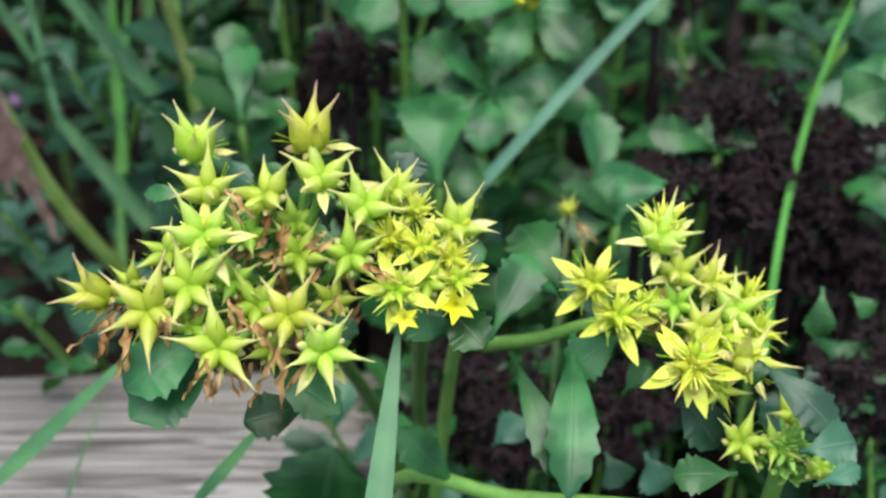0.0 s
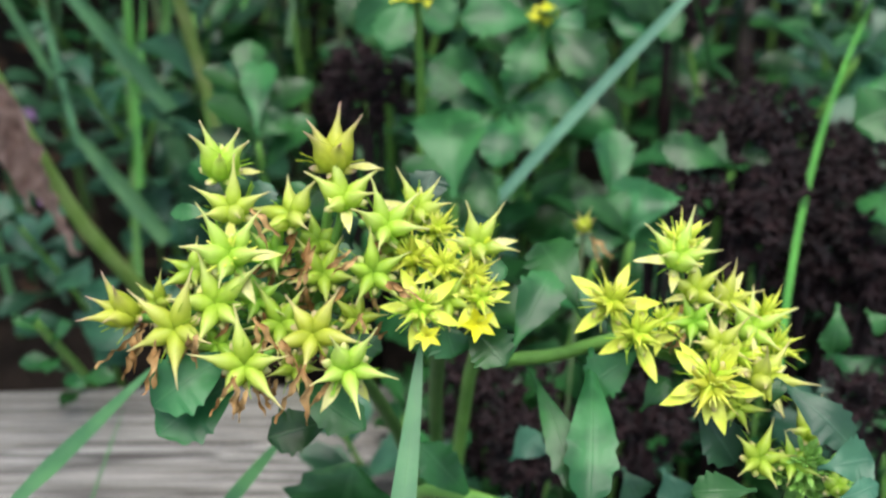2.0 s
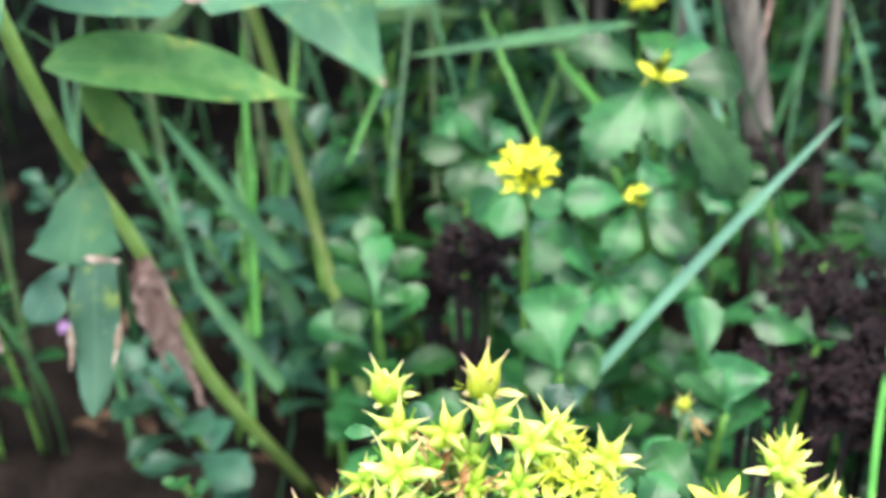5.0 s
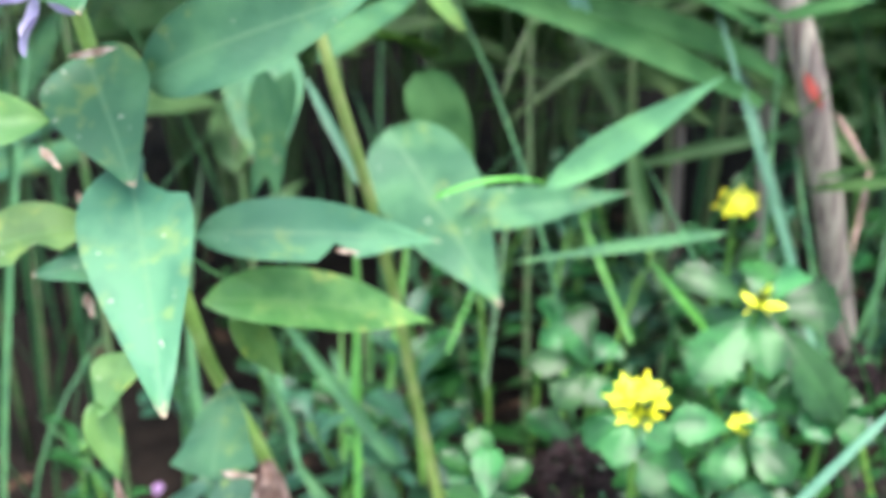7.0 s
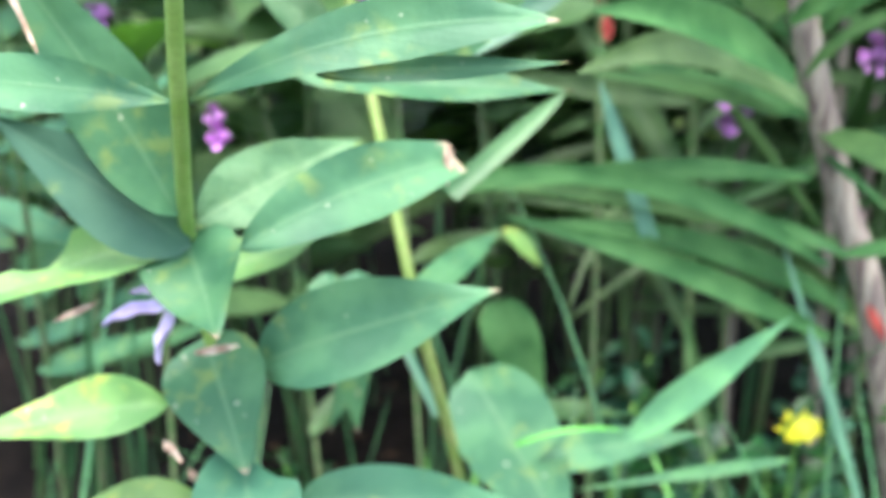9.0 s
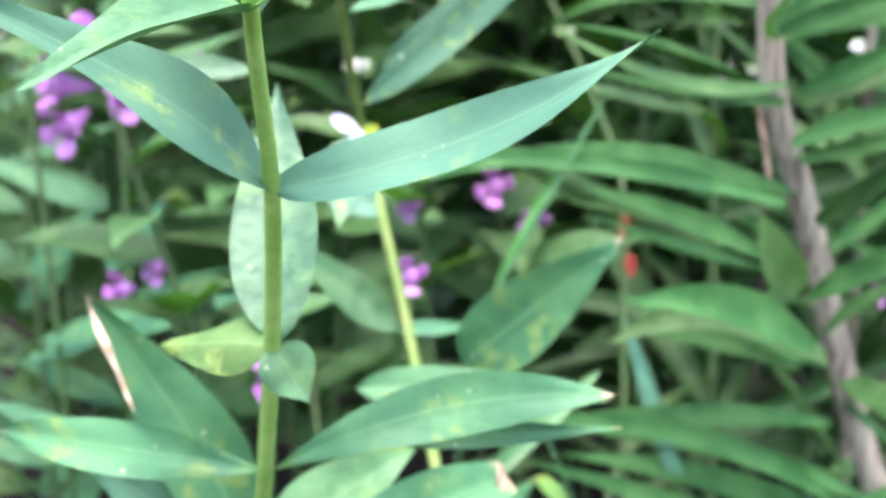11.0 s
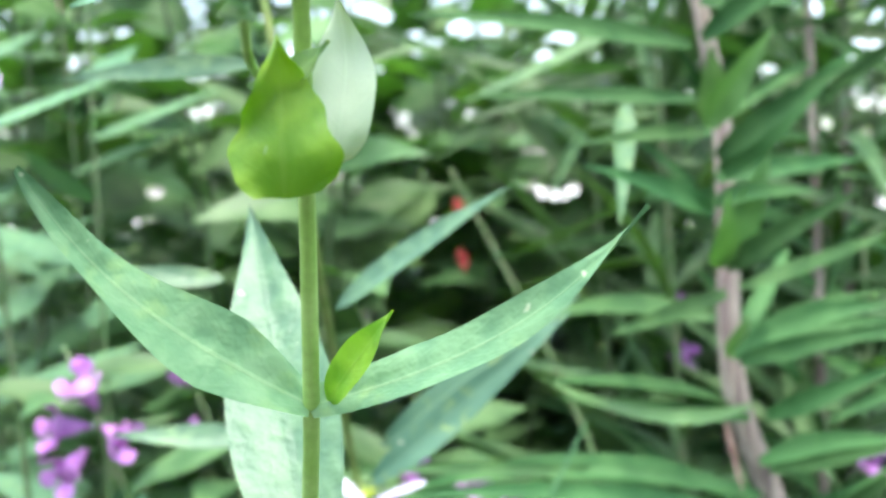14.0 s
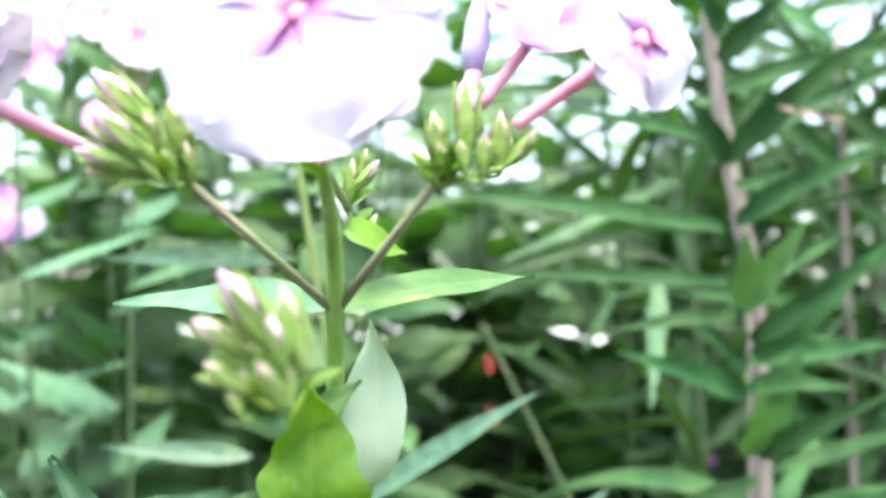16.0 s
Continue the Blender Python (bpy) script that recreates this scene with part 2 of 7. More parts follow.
def graded_material(name, stops, grain_scale=300.0, rough=0.45, through=0.2, streak=0.0, streak_col=(0.5, 0.2, 0.5)):
    """Colour that runs along a petal or pod from its foot to its tip, with fine grain."""
    m, n, l, p = nodes_of(name)
    uv = n.new("ShaderNodeUVMap")
    s = n.new("ShaderNodeSeparateXYZ")
    l.new(uv.outputs[0], s.inputs[0])
    cr = n.new("ShaderNodeValToRGB")
    cr.color_ramp.elements[0].position, cr.color_ramp.elements[0].color = stops[0][0], (*stops[0][1], 1)
    cr.color_ramp.elements[1].position, cr.color_ramp.elements[1].color = stops[-1][0], (*stops[-1][1], 1)
    for at, c in stops[1:-1]:
        el = cr.color_ramp.elements.new(at)
        el.color = (*c, 1)
    f = grain(n, l, grain_scale, 3.0)
    l.new(calc(n, l, "ADD", s.outputs[0], calc(n, l, "MULTIPLY_ADD", f, 0.16, -0.08)), cr.inputs[0])
    col = cr.outputs[0]
    if streak:
        w = n.new("ShaderNodeTexWave")
        w.bands_direction = "Y"
        w.inputs["Scale"].default_value, w.inputs["Distortion"].default_value = 3.2, 1.5
        l.new(uv.outputs[0], w.inputs["Vector"])
        k = calc(n, l, "MULTIPLY", ramp(n, l, w.outputs[1], 0.8, 1.0), calc(n, l, "SUBTRACT", 1.0, ramp(n, l, s.outputs[0], 0.1, 0.6)))
        col = mixed(n, l, calc(n, l, "MULTIPLY", k, streak), col, streak_col)
    info = n.new("ShaderNodeObjectInfo")
    hsv = n.new("ShaderNodeHueSaturation")
    l.new(col, hsv.inputs["Color"])
    l.new(calc(n, l, "MULTIPLY_ADD", info.outputs["Random"], 0.05, 0.475), hsv.inputs["Hue"])
    l.new(calc(n, l, "ADD", calc(n, l, "MULTIPLY", info.outputs["Random"], 0.25), calc(n, l, "MULTIPLY_ADD", f, 0.5, 0.62)), hsv.inputs["Value"])
    l.new(hsv.outputs[0], p.inputs["Base Color"])
    p.inputs["Roughness"].default_value = rough
    p.inputs["Specular IOR Level"].default_value = 0.4
    bp = n.new("ShaderNodeBump")
    bp.inputs["Strength"].default_value, bp.inputs["Distance"].default_value = 0.25, 0.0003
    l.new(f, bp.inputs["Height"])
    l.new(bp.outputs[0], p.inputs["Normal"])
    t = n.new("ShaderNodeBsdfTranslucent")
    l.new(hsv.outputs[0], t.inputs[0])
    mx = n.new("ShaderNodeMixShader")
    mx.inputs[0].default_value = through
    l.new(p.outputs[0], mx.inputs[1])
    l.new(t.outputs[0], mx.inputs[2])
    l.new(mx.outputs[0], n["Material Output"].inputs[0])
    return m


FOLLICLE = graded_material("follicle", ((0.0, (0.34, 0.54, 0.03)), (0.3, (0.52, 0.66, 0.07)), (0.6, (0.66, 0.73, 0.18)), (1.0, (0.68, 0.58, 0.30))), 420.0, 0.42, 0.38)
FOLLICLE_GREEN = graded_material("follicle_green", ((0.0, (0.22, 0.42, 0.03)), (0.4, (0.38, 0.56, 0.05)), (0.7, (0.50, 0.62, 0.12)), (1.0, (0.55, 0.48, 0.22))), 420.0, 0.42, 0.3)
CARPEL = graded_material("carpel", ((0.0, (0.42, 0.60, 0.04)), (0.4, (0.60, 0.70, 0.06)), (0.8, (0.76, 0.78, 0.12)), (1.0, (0.70, 0.62, 0.28))), 420.0, 0.42, 0.38)
FOLLICLE_RED = graded_material("follicle_tinged", ((0.0, (0.38, 0.58, 0.03)), (0.45, (0.54, 0.68, 0.07)), (0.72, (0.64, 0.68, 0.18)), (1.0, (0.66, 0.48, 0.34))), 420.0, 0.42, 0.38)
WHITE = graded_material("pale_petal", ((0.0, (0.58, 0.16, 0.40)), (0.13, (0.66, 0.36, 0.60)), (0.28, (0.70, 0.56, 0.71)), (0.5, (0.80, 0.74, 0.80)), (1.0, (0.82, 0.78, 0.82))), 500.0, 0.55, 0.3, 0.6, (0.58, 0.28, 0.58))
BUD = graded_material("pink_bud", ((0.0, (0.42, 0.40, 0.20)), (0.3, (0.62, 0.46, 0.40)), (0.6, (0.78, 0.58, 0.62)), (1.0, (0.74, 0.44, 0.58))), 700.0, 0.5, 0.2, 0.5, (0.50, 0.22, 0.30))
BUD_GREEN = graded_material("green_bud", ((0.0, (0.24, 0.32, 0.10)), (0.45, (0.40, 0.42, 0.20)), (0.75, (0.58, 0.50, 0.36)), (1.0, (0.62, 0.42, 0.40))), 700.0, 0.5, 0.2, 0.6, (0.45, 0.22, 0.22))
LIME = leaf_material("phlox_leaf_lime", (0.105, 0.252, 0.068), (0.180, 0.345, 0.098), (0.30, 0.50, 0.16), spots=0.9, spot=(0.48, 0.56, 0.15), through=0.4, patch=120.0)
PAVING = plain_material("pale_paving", (0.52, 0.51, 0.48), (0.62, 0.61, 0.58), scale=3.0, rough=0.85, fine=40.0, dist=0.002)


def wood_material():
    m, n, l, p = nodes_of("weathered_timber")
    tc = n.new("ShaderNodeTexCoord")
    mp = n.new("ShaderNodeMapping")
    mp.inputs["Scale"].default_value = (5.0, 300.0, 300.0)
    l.new(tc.outputs["Object"], mp.inputs[0])
    streak = grain(n, l, 3.0, 9.0, mp.outputs[0])
    mp2 = n.new("ShaderNodeMapping")
    mp2.inputs["Scale"].default_value = (3.5, 120.0, 120.0)
    l.new(tc.outputs["Object"], mp2.inputs[0])
    crack = grain(n, l, 1.6, 4.0, mp2.outputs[0])
    moss = grain(n, l, 28.0, 4.0)
    band = grain(n, l, 0.6, 3.0, mp.outputs[0])
    col = mixed(n, l, ramp(n, l, streak, 0.42, 0.58), (0.095, 0.090, 0.078), (0.315, 0.305, 0.275))
    col = mixed(n, l, calc(n, l, "MULTIPLY", ramp(n, l, moss, 0.55, 0.72), 0.45), col, (0.14, 0.16, 0.06))
    col = mixed(n, l, calc(n, l, "MULTIPLY", ramp(n, l, band, 0.4, 0.6), 0.35), col, (0.15, 0.135, 0.11))
    dark = calc(n, l, "SUBTRACT", 1.0, ramp(n, l, crack, 0.37, 0.40))
    col = mixed(n, l, calc(n, l, "MULTIPLY", dark, 0.8), col, (0.035, 0.028, 0.024))
    l.new(col, p.inputs["Base Color"])
    p.inputs["Roughness"].default_value = 0.85
    b = n.new("ShaderNodeBump")
    b.inputs["Strength"].default_value, b.inputs["Distance"].default_value = 0.8, 0.0015
    l.new(calc(n, l, "ADD", streak, calc(n, l, "MULTIPLY", dark, -1.0)), b.inputs["Height"])
    l.new(b.outputs[0], p.inputs["Normal"])
    return m


WOOD = wood_material()


# ---- building helpers ----
def link(name, mesh, parent=None, m=None, label=""):
    ob = new(name, mesh)
    ob.matrix_basis = m or Matrix()
    if parent:
        ob.parent = parent
        ob.matrix_parent_inverse = parent.matrix_basis.inverted()
    if label:
        tagged(ob, label)
    return ob


def to_mesh(name, bm, mat, smooth=True):
    me = bpy.data.meshes.new(name)
    for f in bm.faces:
        f.smooth = smooth
    bm.to_mesh(me)
    bm.free()
    for x in mat if isinstance(mat, (list, tuple)) else (mat,):
        me.materials.append(x)
    return me


def thing(name, base, label, category, group="", kind=""):
    e = new(name)
    e.empty_display_size = 0.01
    e.matrix_basis = Matrix.Translation(base)
    return tagged(e, label, category, group, kind)


SHAPES = {
    "lance": lambda u: (math.sin(math.pi * u ** 0.70) ** 0.95) * (1 - 0.32 * u ** 2) * 1.06 + 0.025,
    "broad": lambda u: (math.sin(math.pi * u ** 0.62) ** 0.88) * (1 - 0.32 * u ** 3) * 1.03 + 0.03,
    "wedge": lambda u: max(0.13, 0.13 + 0.87 * math.sin(0.5 * math.pi * min(1.0, max(0.0, (u - 0.12) / 0.60))) ** 1.5) * (1 - max(0.0, (u - 0.70) / 0.30) ** 2.2 * 0.93) ** 0.8,
    "oblong": lambda u: math.sin(math.pi * u ** 1.15) ** 0.85 * (1 - 0.15 * u) + 0.03,
    "blunt": lambda u: math.sin(math.pi * u ** 0.80 * 0.86) ** 0.85 + 0.03,
    "clasp": lambda u: min(1.0, 0.40 + 2.0 * u) * (1 - u ** 1.8) + 0.02,
    "strap": lambda u: min(1.0, 0.35 + 2.2 * u) * (1 - u ** 2.6) ** 0.9 + 0.02,
    "blade": lambda u: (1 - u ** 3) ** 0.8 * (0.75 + 0.25 * u) + 0.02,
    "taper": lambda u: (1 - u) ** 0.6 + 0.04,
    "petal": lambda u: min(1.0, 0.16 + 1.45 * u) * (1 - max(0, (u - 0.5) / 0.5) ** 2.4) ** 0.5 + 0.02,
    "spade": lambda u: (0.50 + 0.50 * math.sin(math.pi * 0.5 * u / 0.24) if u < 0.24 else ((1 - u) / 0.76) ** 0.92) * (1 + 0.05 * math.sin(u * 26)) + 0.015,
    "heart": lambda u: min(1.0, 0.25 + 6.0 * u) * (1 - u) ** 0.75 + 0.02,
    "sharp": lambda u: math.sin(math.pi * u ** 0.8) ** 0.9 + 0.04,
}


def leaf_bmesh(bm, m, length, width, shape="lance", arch=0.0, fold=0.0, wave=0.0, teeth=0.0, thick=0.0004, nu=14, nv=6, sweep=0.0, curl=0.0, seed=0.0, teeth_n=7, bites=()):
    """A closed, slightly thick blade along local x from 0 to length, facing local z."""
    uvl = bm.loops.layers.uv.verify()
    prof = SHAPES[shape]
    top, bot = [], []
    for i in range(nu + 1):
        u = i / nu
        hw = prof(u) * width / 2
        if teeth and 0.55 < u < 0.97:
            f = (u - 0.55) * teeth_n % 1.0
            hw *= 1 + teeth * min(1.0, (u - 0.55) * 6) * (f ** 1.4 * min(1.0, (1 - f) * 5) - 0.15)
        rt, rb = [], []
        for j in range(nv + 1):
            v = 2 * j / nv - 1
            w = hw
            for (bu, bs, br) in bites:
                if v * bs > 0:
                    w *= 1 - 0.75 * max(0.0, 1 - abs(u - bu) / br) ** 0.5
            y = v * w
            z = arch * length * 4 * u * (1 - u) + fold * abs(y) + curl * abs(y) ** 2 / max(width, 1e-6)
            z += wave * width * math.sin(u * 10 + seed + v * 1.5) * v * v + wave * 0.5 * width * math.sin(u * 7 + seed * 2)
            yy = y + sweep * length * 4 * u * (1 - u)
            t = thick * (1 - 0.6 * abs(v))
            rt.append(bm.verts.new(m @ Vector((u * length, yy, z + t / 2))))
            rb.append(bm.verts.new(m @ Vector((u * length, yy, z - t / 2))) if 0 < j < nv else rt[-1])
        top.append(rt)
        bot.append(rb)
    for i in range(nu):
        for j in range(nv):
            for rows, flip in ((top, False), (bot, True)):
                q = [rows[i][j], rows[i + 1][j], rows[i + 1][j + 1], rows[i][j + 1]]
                c = [(i / nu, j / nv), ((i + 1) / nu, j / nv), ((i + 1) / nu, (j + 1) / nv), (i / nu, (j + 1) / nv)]
                if not flip:
                    q, c = q[::-1], c[::-1]
                f = bm.faces.new(q)
                for lp, uvc in zip(f.loops, c):
                    lp[uvl].uv = uvc
        for j in (0, nv):
            bm.edges.get((top[i][j], top[i + 1][j])).smooth = False
    return bm


def turn_to(base, tip, face):
    """A pose whose x runs from base to tip and whose z faces as near as can be to face."""
    x = (Vector(tip) - Vector(base)).normalized()
    z = Vector(face) - x * Vector(face).dot(x)
    if z.length < 1e-4:
        z = x.orthogonal()
    z.normalize()
    y = z.cross(x)
    return Matrix.Translation(base) @ Matrix((x, y, z)).transposed().to_4x4()


def leaf(parent, base, tip, width, mat=None, face=(0, -0.7, 0.7), name="leaf", label="", **kw):
    bm = bmesh.new()
    leaf_bmesh(bm, Matrix(), (Vector(tip) - Vector(base)).length, width, **kw)
    return link(name, to_mesh(name, bm, mat or PHLOX), parent, turn_to(base, tip, face), label)


def tube_bmesh(bm, points, radii, seg=8):
    """A smooth tapered tube through a few points."""
    pts = [Vector(p) for p in points]
    path, rad = [], []
    for i in range(len(pts) - 1):
        p0, p1, p2, p3 = pts[max(i - 1, 0)], pts[i], pts[i + 1], pts[min(i + 2, len(pts) - 1)]
        k = 5 if len(pts) > 2 else 2
        for s in range(k):
            t = s / k
            path.append(0.5 * (2 * p1 + (p2 - p0) * t + (2 * p0 - 5 * p1 + 4 * p2 - p3) * t * t + (3 * p1 - p0 - 3 * p2 + p3) * t ** 3))
            rad.append(radii[i] * (1 - t) + radii[i + 1] * t)
    path.append(pts[-1])
    rad.append(radii[-1])
    rings, side = [], None
    for i, p in enumerate(path):
        d = (path[min(i + 1, len(path) - 1)] - path[max(i - 1, 0)]).normalized()
        side = d.orthogonal().normalized() if side is None else (side - d * side.dot(d)).normalized()
        up = d.cross(side)
        rings.append([bm.verts.new(p + (side * math.cos(a) + up * math.sin(a)) * rad[i]) for a in (2 * math.pi * k / seg for k in range(seg))])
    for a, b in zip(rings, rings[1:]):
        for k in range(seg):
            bm.faces.new((a[k], a[(k + 1) % seg], b[(k + 1) % seg], b[k]))
    bm.faces.new(rings[0][::-1])
    bm.faces.new(rings[-1])
    return bm


def tube(parent, name, points, radii, mat, seg=8, label=""):
    bm = tube_bmesh(bmesh.new(), points, radii if isinstance(radii, (list, tuple)) else [radii] * len(points), seg)
    return link(name, to_mesh(name, bm, mat), parent, None, label)


def spindle_bmesh(bm, m, length, profile, seg=8, squash=1.0):
    """A body of revolution along local x; profile: (u, radius) pairs."""
    uvl = bm.loops.layers.uv.verify()
    rings = []
    for u, r in profile:
        rings.append([bm.verts.new(m @ Vector((u * length, math.cos(a) * r, math.sin(a) * r * squash))) for a in (2 * math.pi * k / seg for k in range(seg))])
    for i, (a, b) in enumerate(zip(rings, rings[1:])):
        for k in range(seg):
            f = bm.faces.new((a[k], a[(k + 1) % seg], b[(k + 1) % seg], b[k]))
            for lp, (r, v) in zip(f.loops, ((i, k), (i, k + 1), (i + 1, k + 1), (i + 1, k))):
                lp[uvl].uv = (profile[r][0], v / seg)
    bm.faces.new(rings[0][::-1])
    f = bm.faces.new(rings[-1])
    for lp in f.loops:
        lp[uvl].uv = (1.0, 0.5)
    return bm


def facing(center, normal, spin=0.0, scale=1.0):
    z = Vector(normal).normalized()
    x = z.orthogonal().normalized()
    return Matrix.Translation(center) @ Matrix((x, z.cross(x), z)).transposed().to_4x4() @ Matrix.Rotation(spin, 4, "Z") @ Matrix.Scale(scale, 4)


# ---- sedum flowers: shared meshes at true size ----
def arm_bmesh(bm, m, length, rise, fall, r, seg=8, squash=1.1):
    """One tapering pod: it leaves the centre steeply and bends outwards to a fine beak."""
    uvl = bm.loops.layers.uv.verify()
    prof = ((0.0, 0.70), (0.10, 0.95), (0.22, 1.0), (0.34, 0.93), (0.46, 0.70), (0.57, 0.44), (0.68, 0.26), (0.80, 0.15), (0.91, 0.09), (1.0, 0.04))
    x = z = last = 0.0
    rings = []
    for u, k in prof:
        a = radians(rise + (fall - rise) * u ** 0.8)
        x, z, last = x + math.cos(a) * (u - last) * length, z + math.sin(a) * (u - last) * length, u
        out, up = Vector((-math.sin(a), 0, math.cos(a))), Vector((0, 1, 0))
        rings.append([bm.verts.new(m @ (Vector((x, 0, z)) + (up * math.cos(t) + out * math.sin(t) * squash) * r * k)) for t in (2 * math.pi * q / seg for q in range(seg))])
    for i, (a, b) in enumerate(zip(rings, rings[1:])):
        for q in range(seg):
            f = bm.faces.new((a[q], a[(q + 1) % seg], b[(q + 1) % seg], b[q]))
            for lp, (w, v) in zip(f.loops, ((i, q), (i, q + 1), (i + 1, q + 1), (i + 1, q))):
                lp[uvl].uv = (prof[w][0], v / seg)
    bm.faces.new(rings[0][::-1])
    bm.faces.new(rings[-1])


def follicle_mesh(name, mat, rise, fall, length, r, n=5, seed=0):
    """A star of plump pods grown together at the foot, with short fleshy sepals below."""
    bm = bmesh.new()
    rnd = random.Random(seed)
    for k in range(n):
        m = Matrix.Rotation(2 * math.pi * (k + rnd.uniform(-0.10, 0.10)) / n, 4, "Z") @ Matrix.Translation((r * 0.45, 0, 0))
        arm_bmesh(bm, m, length * rnd.uniform(0.85, 1.12), rise + rnd.uniform(-8, 8), fall + rnd.uniform(-14, 14), r * rnd.uniform(0.9, 1.1))
    for k in range(n):
        m = Matrix.Rotation(2 * math.pi * (k + 0.5) / n, 4, "Z") @ Matrix.Rotation(radians(-15), 4, "Y") @ Matrix.Translation((0.0002, 0, -0.0006))
        spindle_bmesh(bm, m, 0.0034, [(0, 0.0006), (0.4, 0.0008), (0.8, 0.0007), (1.0, 0.0002)], 6, 0.7)
    for k in range(6):  # last thin stamens standing between the pods
        a, up = rnd.uniform(0, 6.3), rnd.uniform(0.1, 0.9)
        d = Vector((math.cos(a), math.sin(a), up)).normalized()
        bend = Vector((rnd.uniform(-1, 1), rnd.uniform(-1, 1), rnd.uniform(-1, 1))) * 0.0005
        tube_bmesh(bm, [d * 0.0010, d * 0.0032 + bend, d * rnd.uniform(0.0048, 0.0062)], [0.00014, 0.00011, 0.00008], 4)
    for v in bm.verts:  # uneven swelling
        q = v.co * 900 + Vector((seed * 5.0, 0, 0))
        v.co += Vector((noise.noise(q), noise.noise(q + Vector((3, 0, 0))), noise.noise(q + Vector((0, 5, 0))))) * 0.00016
    return to_mesh(name, bm, mat)


def petal_mesh(name, mat, length, width, **kw):
    bm = leaf_bmesh(bmesh.new(), Matrix(), length, width, shape="sharp", nu=6, nv=4, thick=0.0003, fold=0.35, **kw)
    return to_mesh(name, bm, mat)


def stamen_mesh():
    bm = bmesh.new()
    rnd = random.Random(5)
    for k in range(10):
        a, e = 2 * math.pi * k / 10, radians(rnd.uniform(20, 70))
        d = Vector((math.cos(a) * math.cos(e), math.sin(a) * math.cos(e), math.sin(e)))
        tube_bmesh(bm, [d * 0.001, d * rnd.uniform(0.0034, 0.0052)], [0.00022, 0.00014], 5)
    return to_mesh("stamen_tuft", bm, YELLOW)


def dry_mesh(seed):
    """Shrivelled petals: a few narrow crinkled ribbons that hang down."""
    bm = bmesh.new()
    rnd = random.Random(seed)
    for k in range(2):
        d = Vector((rnd.uniform(-0.5, 0.5), rnd.uniform(-0.6, 0.1), -1)).normalized()
        start = Vector((rnd.uniform(-0.0012, 0.0012), rnd.uniform(-0.001, 0.001), 0))
        made = len(bm.verts)
        leaf_bmesh(bm, turn_to(start, start + d, (rnd.uniform(-0.6, 0.6), -1, 0.2)), rnd.uniform(0.0045, 0.0085), rnd.uniform(0.0006, 0.0011), shape="strap", nu=12, nv=4, fold=0.8, wave=0.25, thick=0.0002, seed=k * 3.0)
        bm.verts.ensure_lookup_table()
        for v in bm.verts[made:]:
            q = v.co * 700 + Vector((seed * 3.0, k * 5.0, 0))
            v.co += Vector((noise.noise(q), noise.noise(q + Vector((7, 0, 0))), 0.3 * noise.noise(q + Vector((0, 9, 0))))) * 0.0007
    return to_mesh("withered_petal", bm, DRY)


STARS = [follicle_mesh("carpels", CARPEL, 72, 40, 0.0066, 0.00088, seed=1), follicle_mesh("follicles", FOLLICLE, 55, 12, 0.0080, 0.00132, seed=2),
         follicle_mesh("follicles", FOLLICLE_RED, 84, 48, 0.0092, 0.00165, seed=3), follicle_mesh("follicles", FOLLICLE, 66, 26, 0.0084, 0.00140, seed=4),
         follicle_mesh("follicles", FOLLICLE_GREEN, 50, 12, 0.0076, 0.00122, seed=5)]
PETAL = petal_mesh("petal", YELLOW, 0.0064, 0.0021, arch=-0.05)
PETAL_PALE = petal_mesh("petal", YELLOW_PALE, 0.0066, 0.0018, arch=0.06, wave=0.10)
PETAL_DEEP = petal_mesh("petal", YELLOW_DEEP, 0.0072, 0.0027, arch=0.05)
STAMENS, WITHERED = stamen_mesh(), [dry_mesh(k) for k in (8, 9, 10, 11)]
CARPELS, STAR, CUP, HALF, GREEN_STAR = range(5)


def sedum_flower(parent, at, normal=(0, -0.5, 0.85), kind=STAR, petals=0, dry=0, size=1.0, spin=None, root=None):
    """One flower or pod star; petals: how many are left, dry: how many tufts of shrivelled ones hang below."""
    s = random.uniform(0, 6.3) if spin is None else spin
    normal = Vector(normal).normalized() + Vector((random.uniform(-0.12, 0.12), random.uniform(-0.1, 0.1), random.uniform(-0.1, 0.1)))
    m = facing(at, normal, s, size * random.uniform(0.94, 1.06))
    fl = link("flower", STARS[kind], parent, m)
    for k in range(petals):
        a = 2 * math.pi * (k + 0.5) / 5 + random.uniform(-0.15, 0.15)
        pm = m @ Matrix.Rotation(a, 4, "Z") @ Matrix.Rotation(radians(random.uniform(-22, 10)), 4, "Y") @ Matrix.Translation((0.0010, 0, -0.0006)) @ Matrix.Scale(random.uniform(0.85, 1.1), 4)
        link("petal", PETAL if kind == CARPELS else PETAL_PALE, fl, pm)
    if kind == CARPELS or petals > 2:
        link("stamen_tuft", STAMENS, fl, m)
        link("stamen_tuft", STAMENS, fl, m @ Matrix.Rotation(0.35, 4, "Z") @ Matrix.Scale(0.9, 4))
    for k in range(dry):
        link("withered_petal", WITHERED[(k + kind) % 4], fl, Matrix.Translation(Vector(at) + Vector((random.uniform(-0.003, 0.003), -0.0015, -0.001))) @ Matrix.Rotation(random.uniform(-0.7, 0.7), 4, "Y") @ Matrix.Scale(random.uniform(0.8, 1.15), 4))
    if root:
        tube(parent, "flower_stalk", [root, Vector(root).lerp(Vector(at), 0.6) + Vector((0, 0, -0.001)), Vector(at) - Vector(normal) * 0.0004], [0.0010, 0.0008, 0.0007], STEM_SEDUM, 6)
    return fl


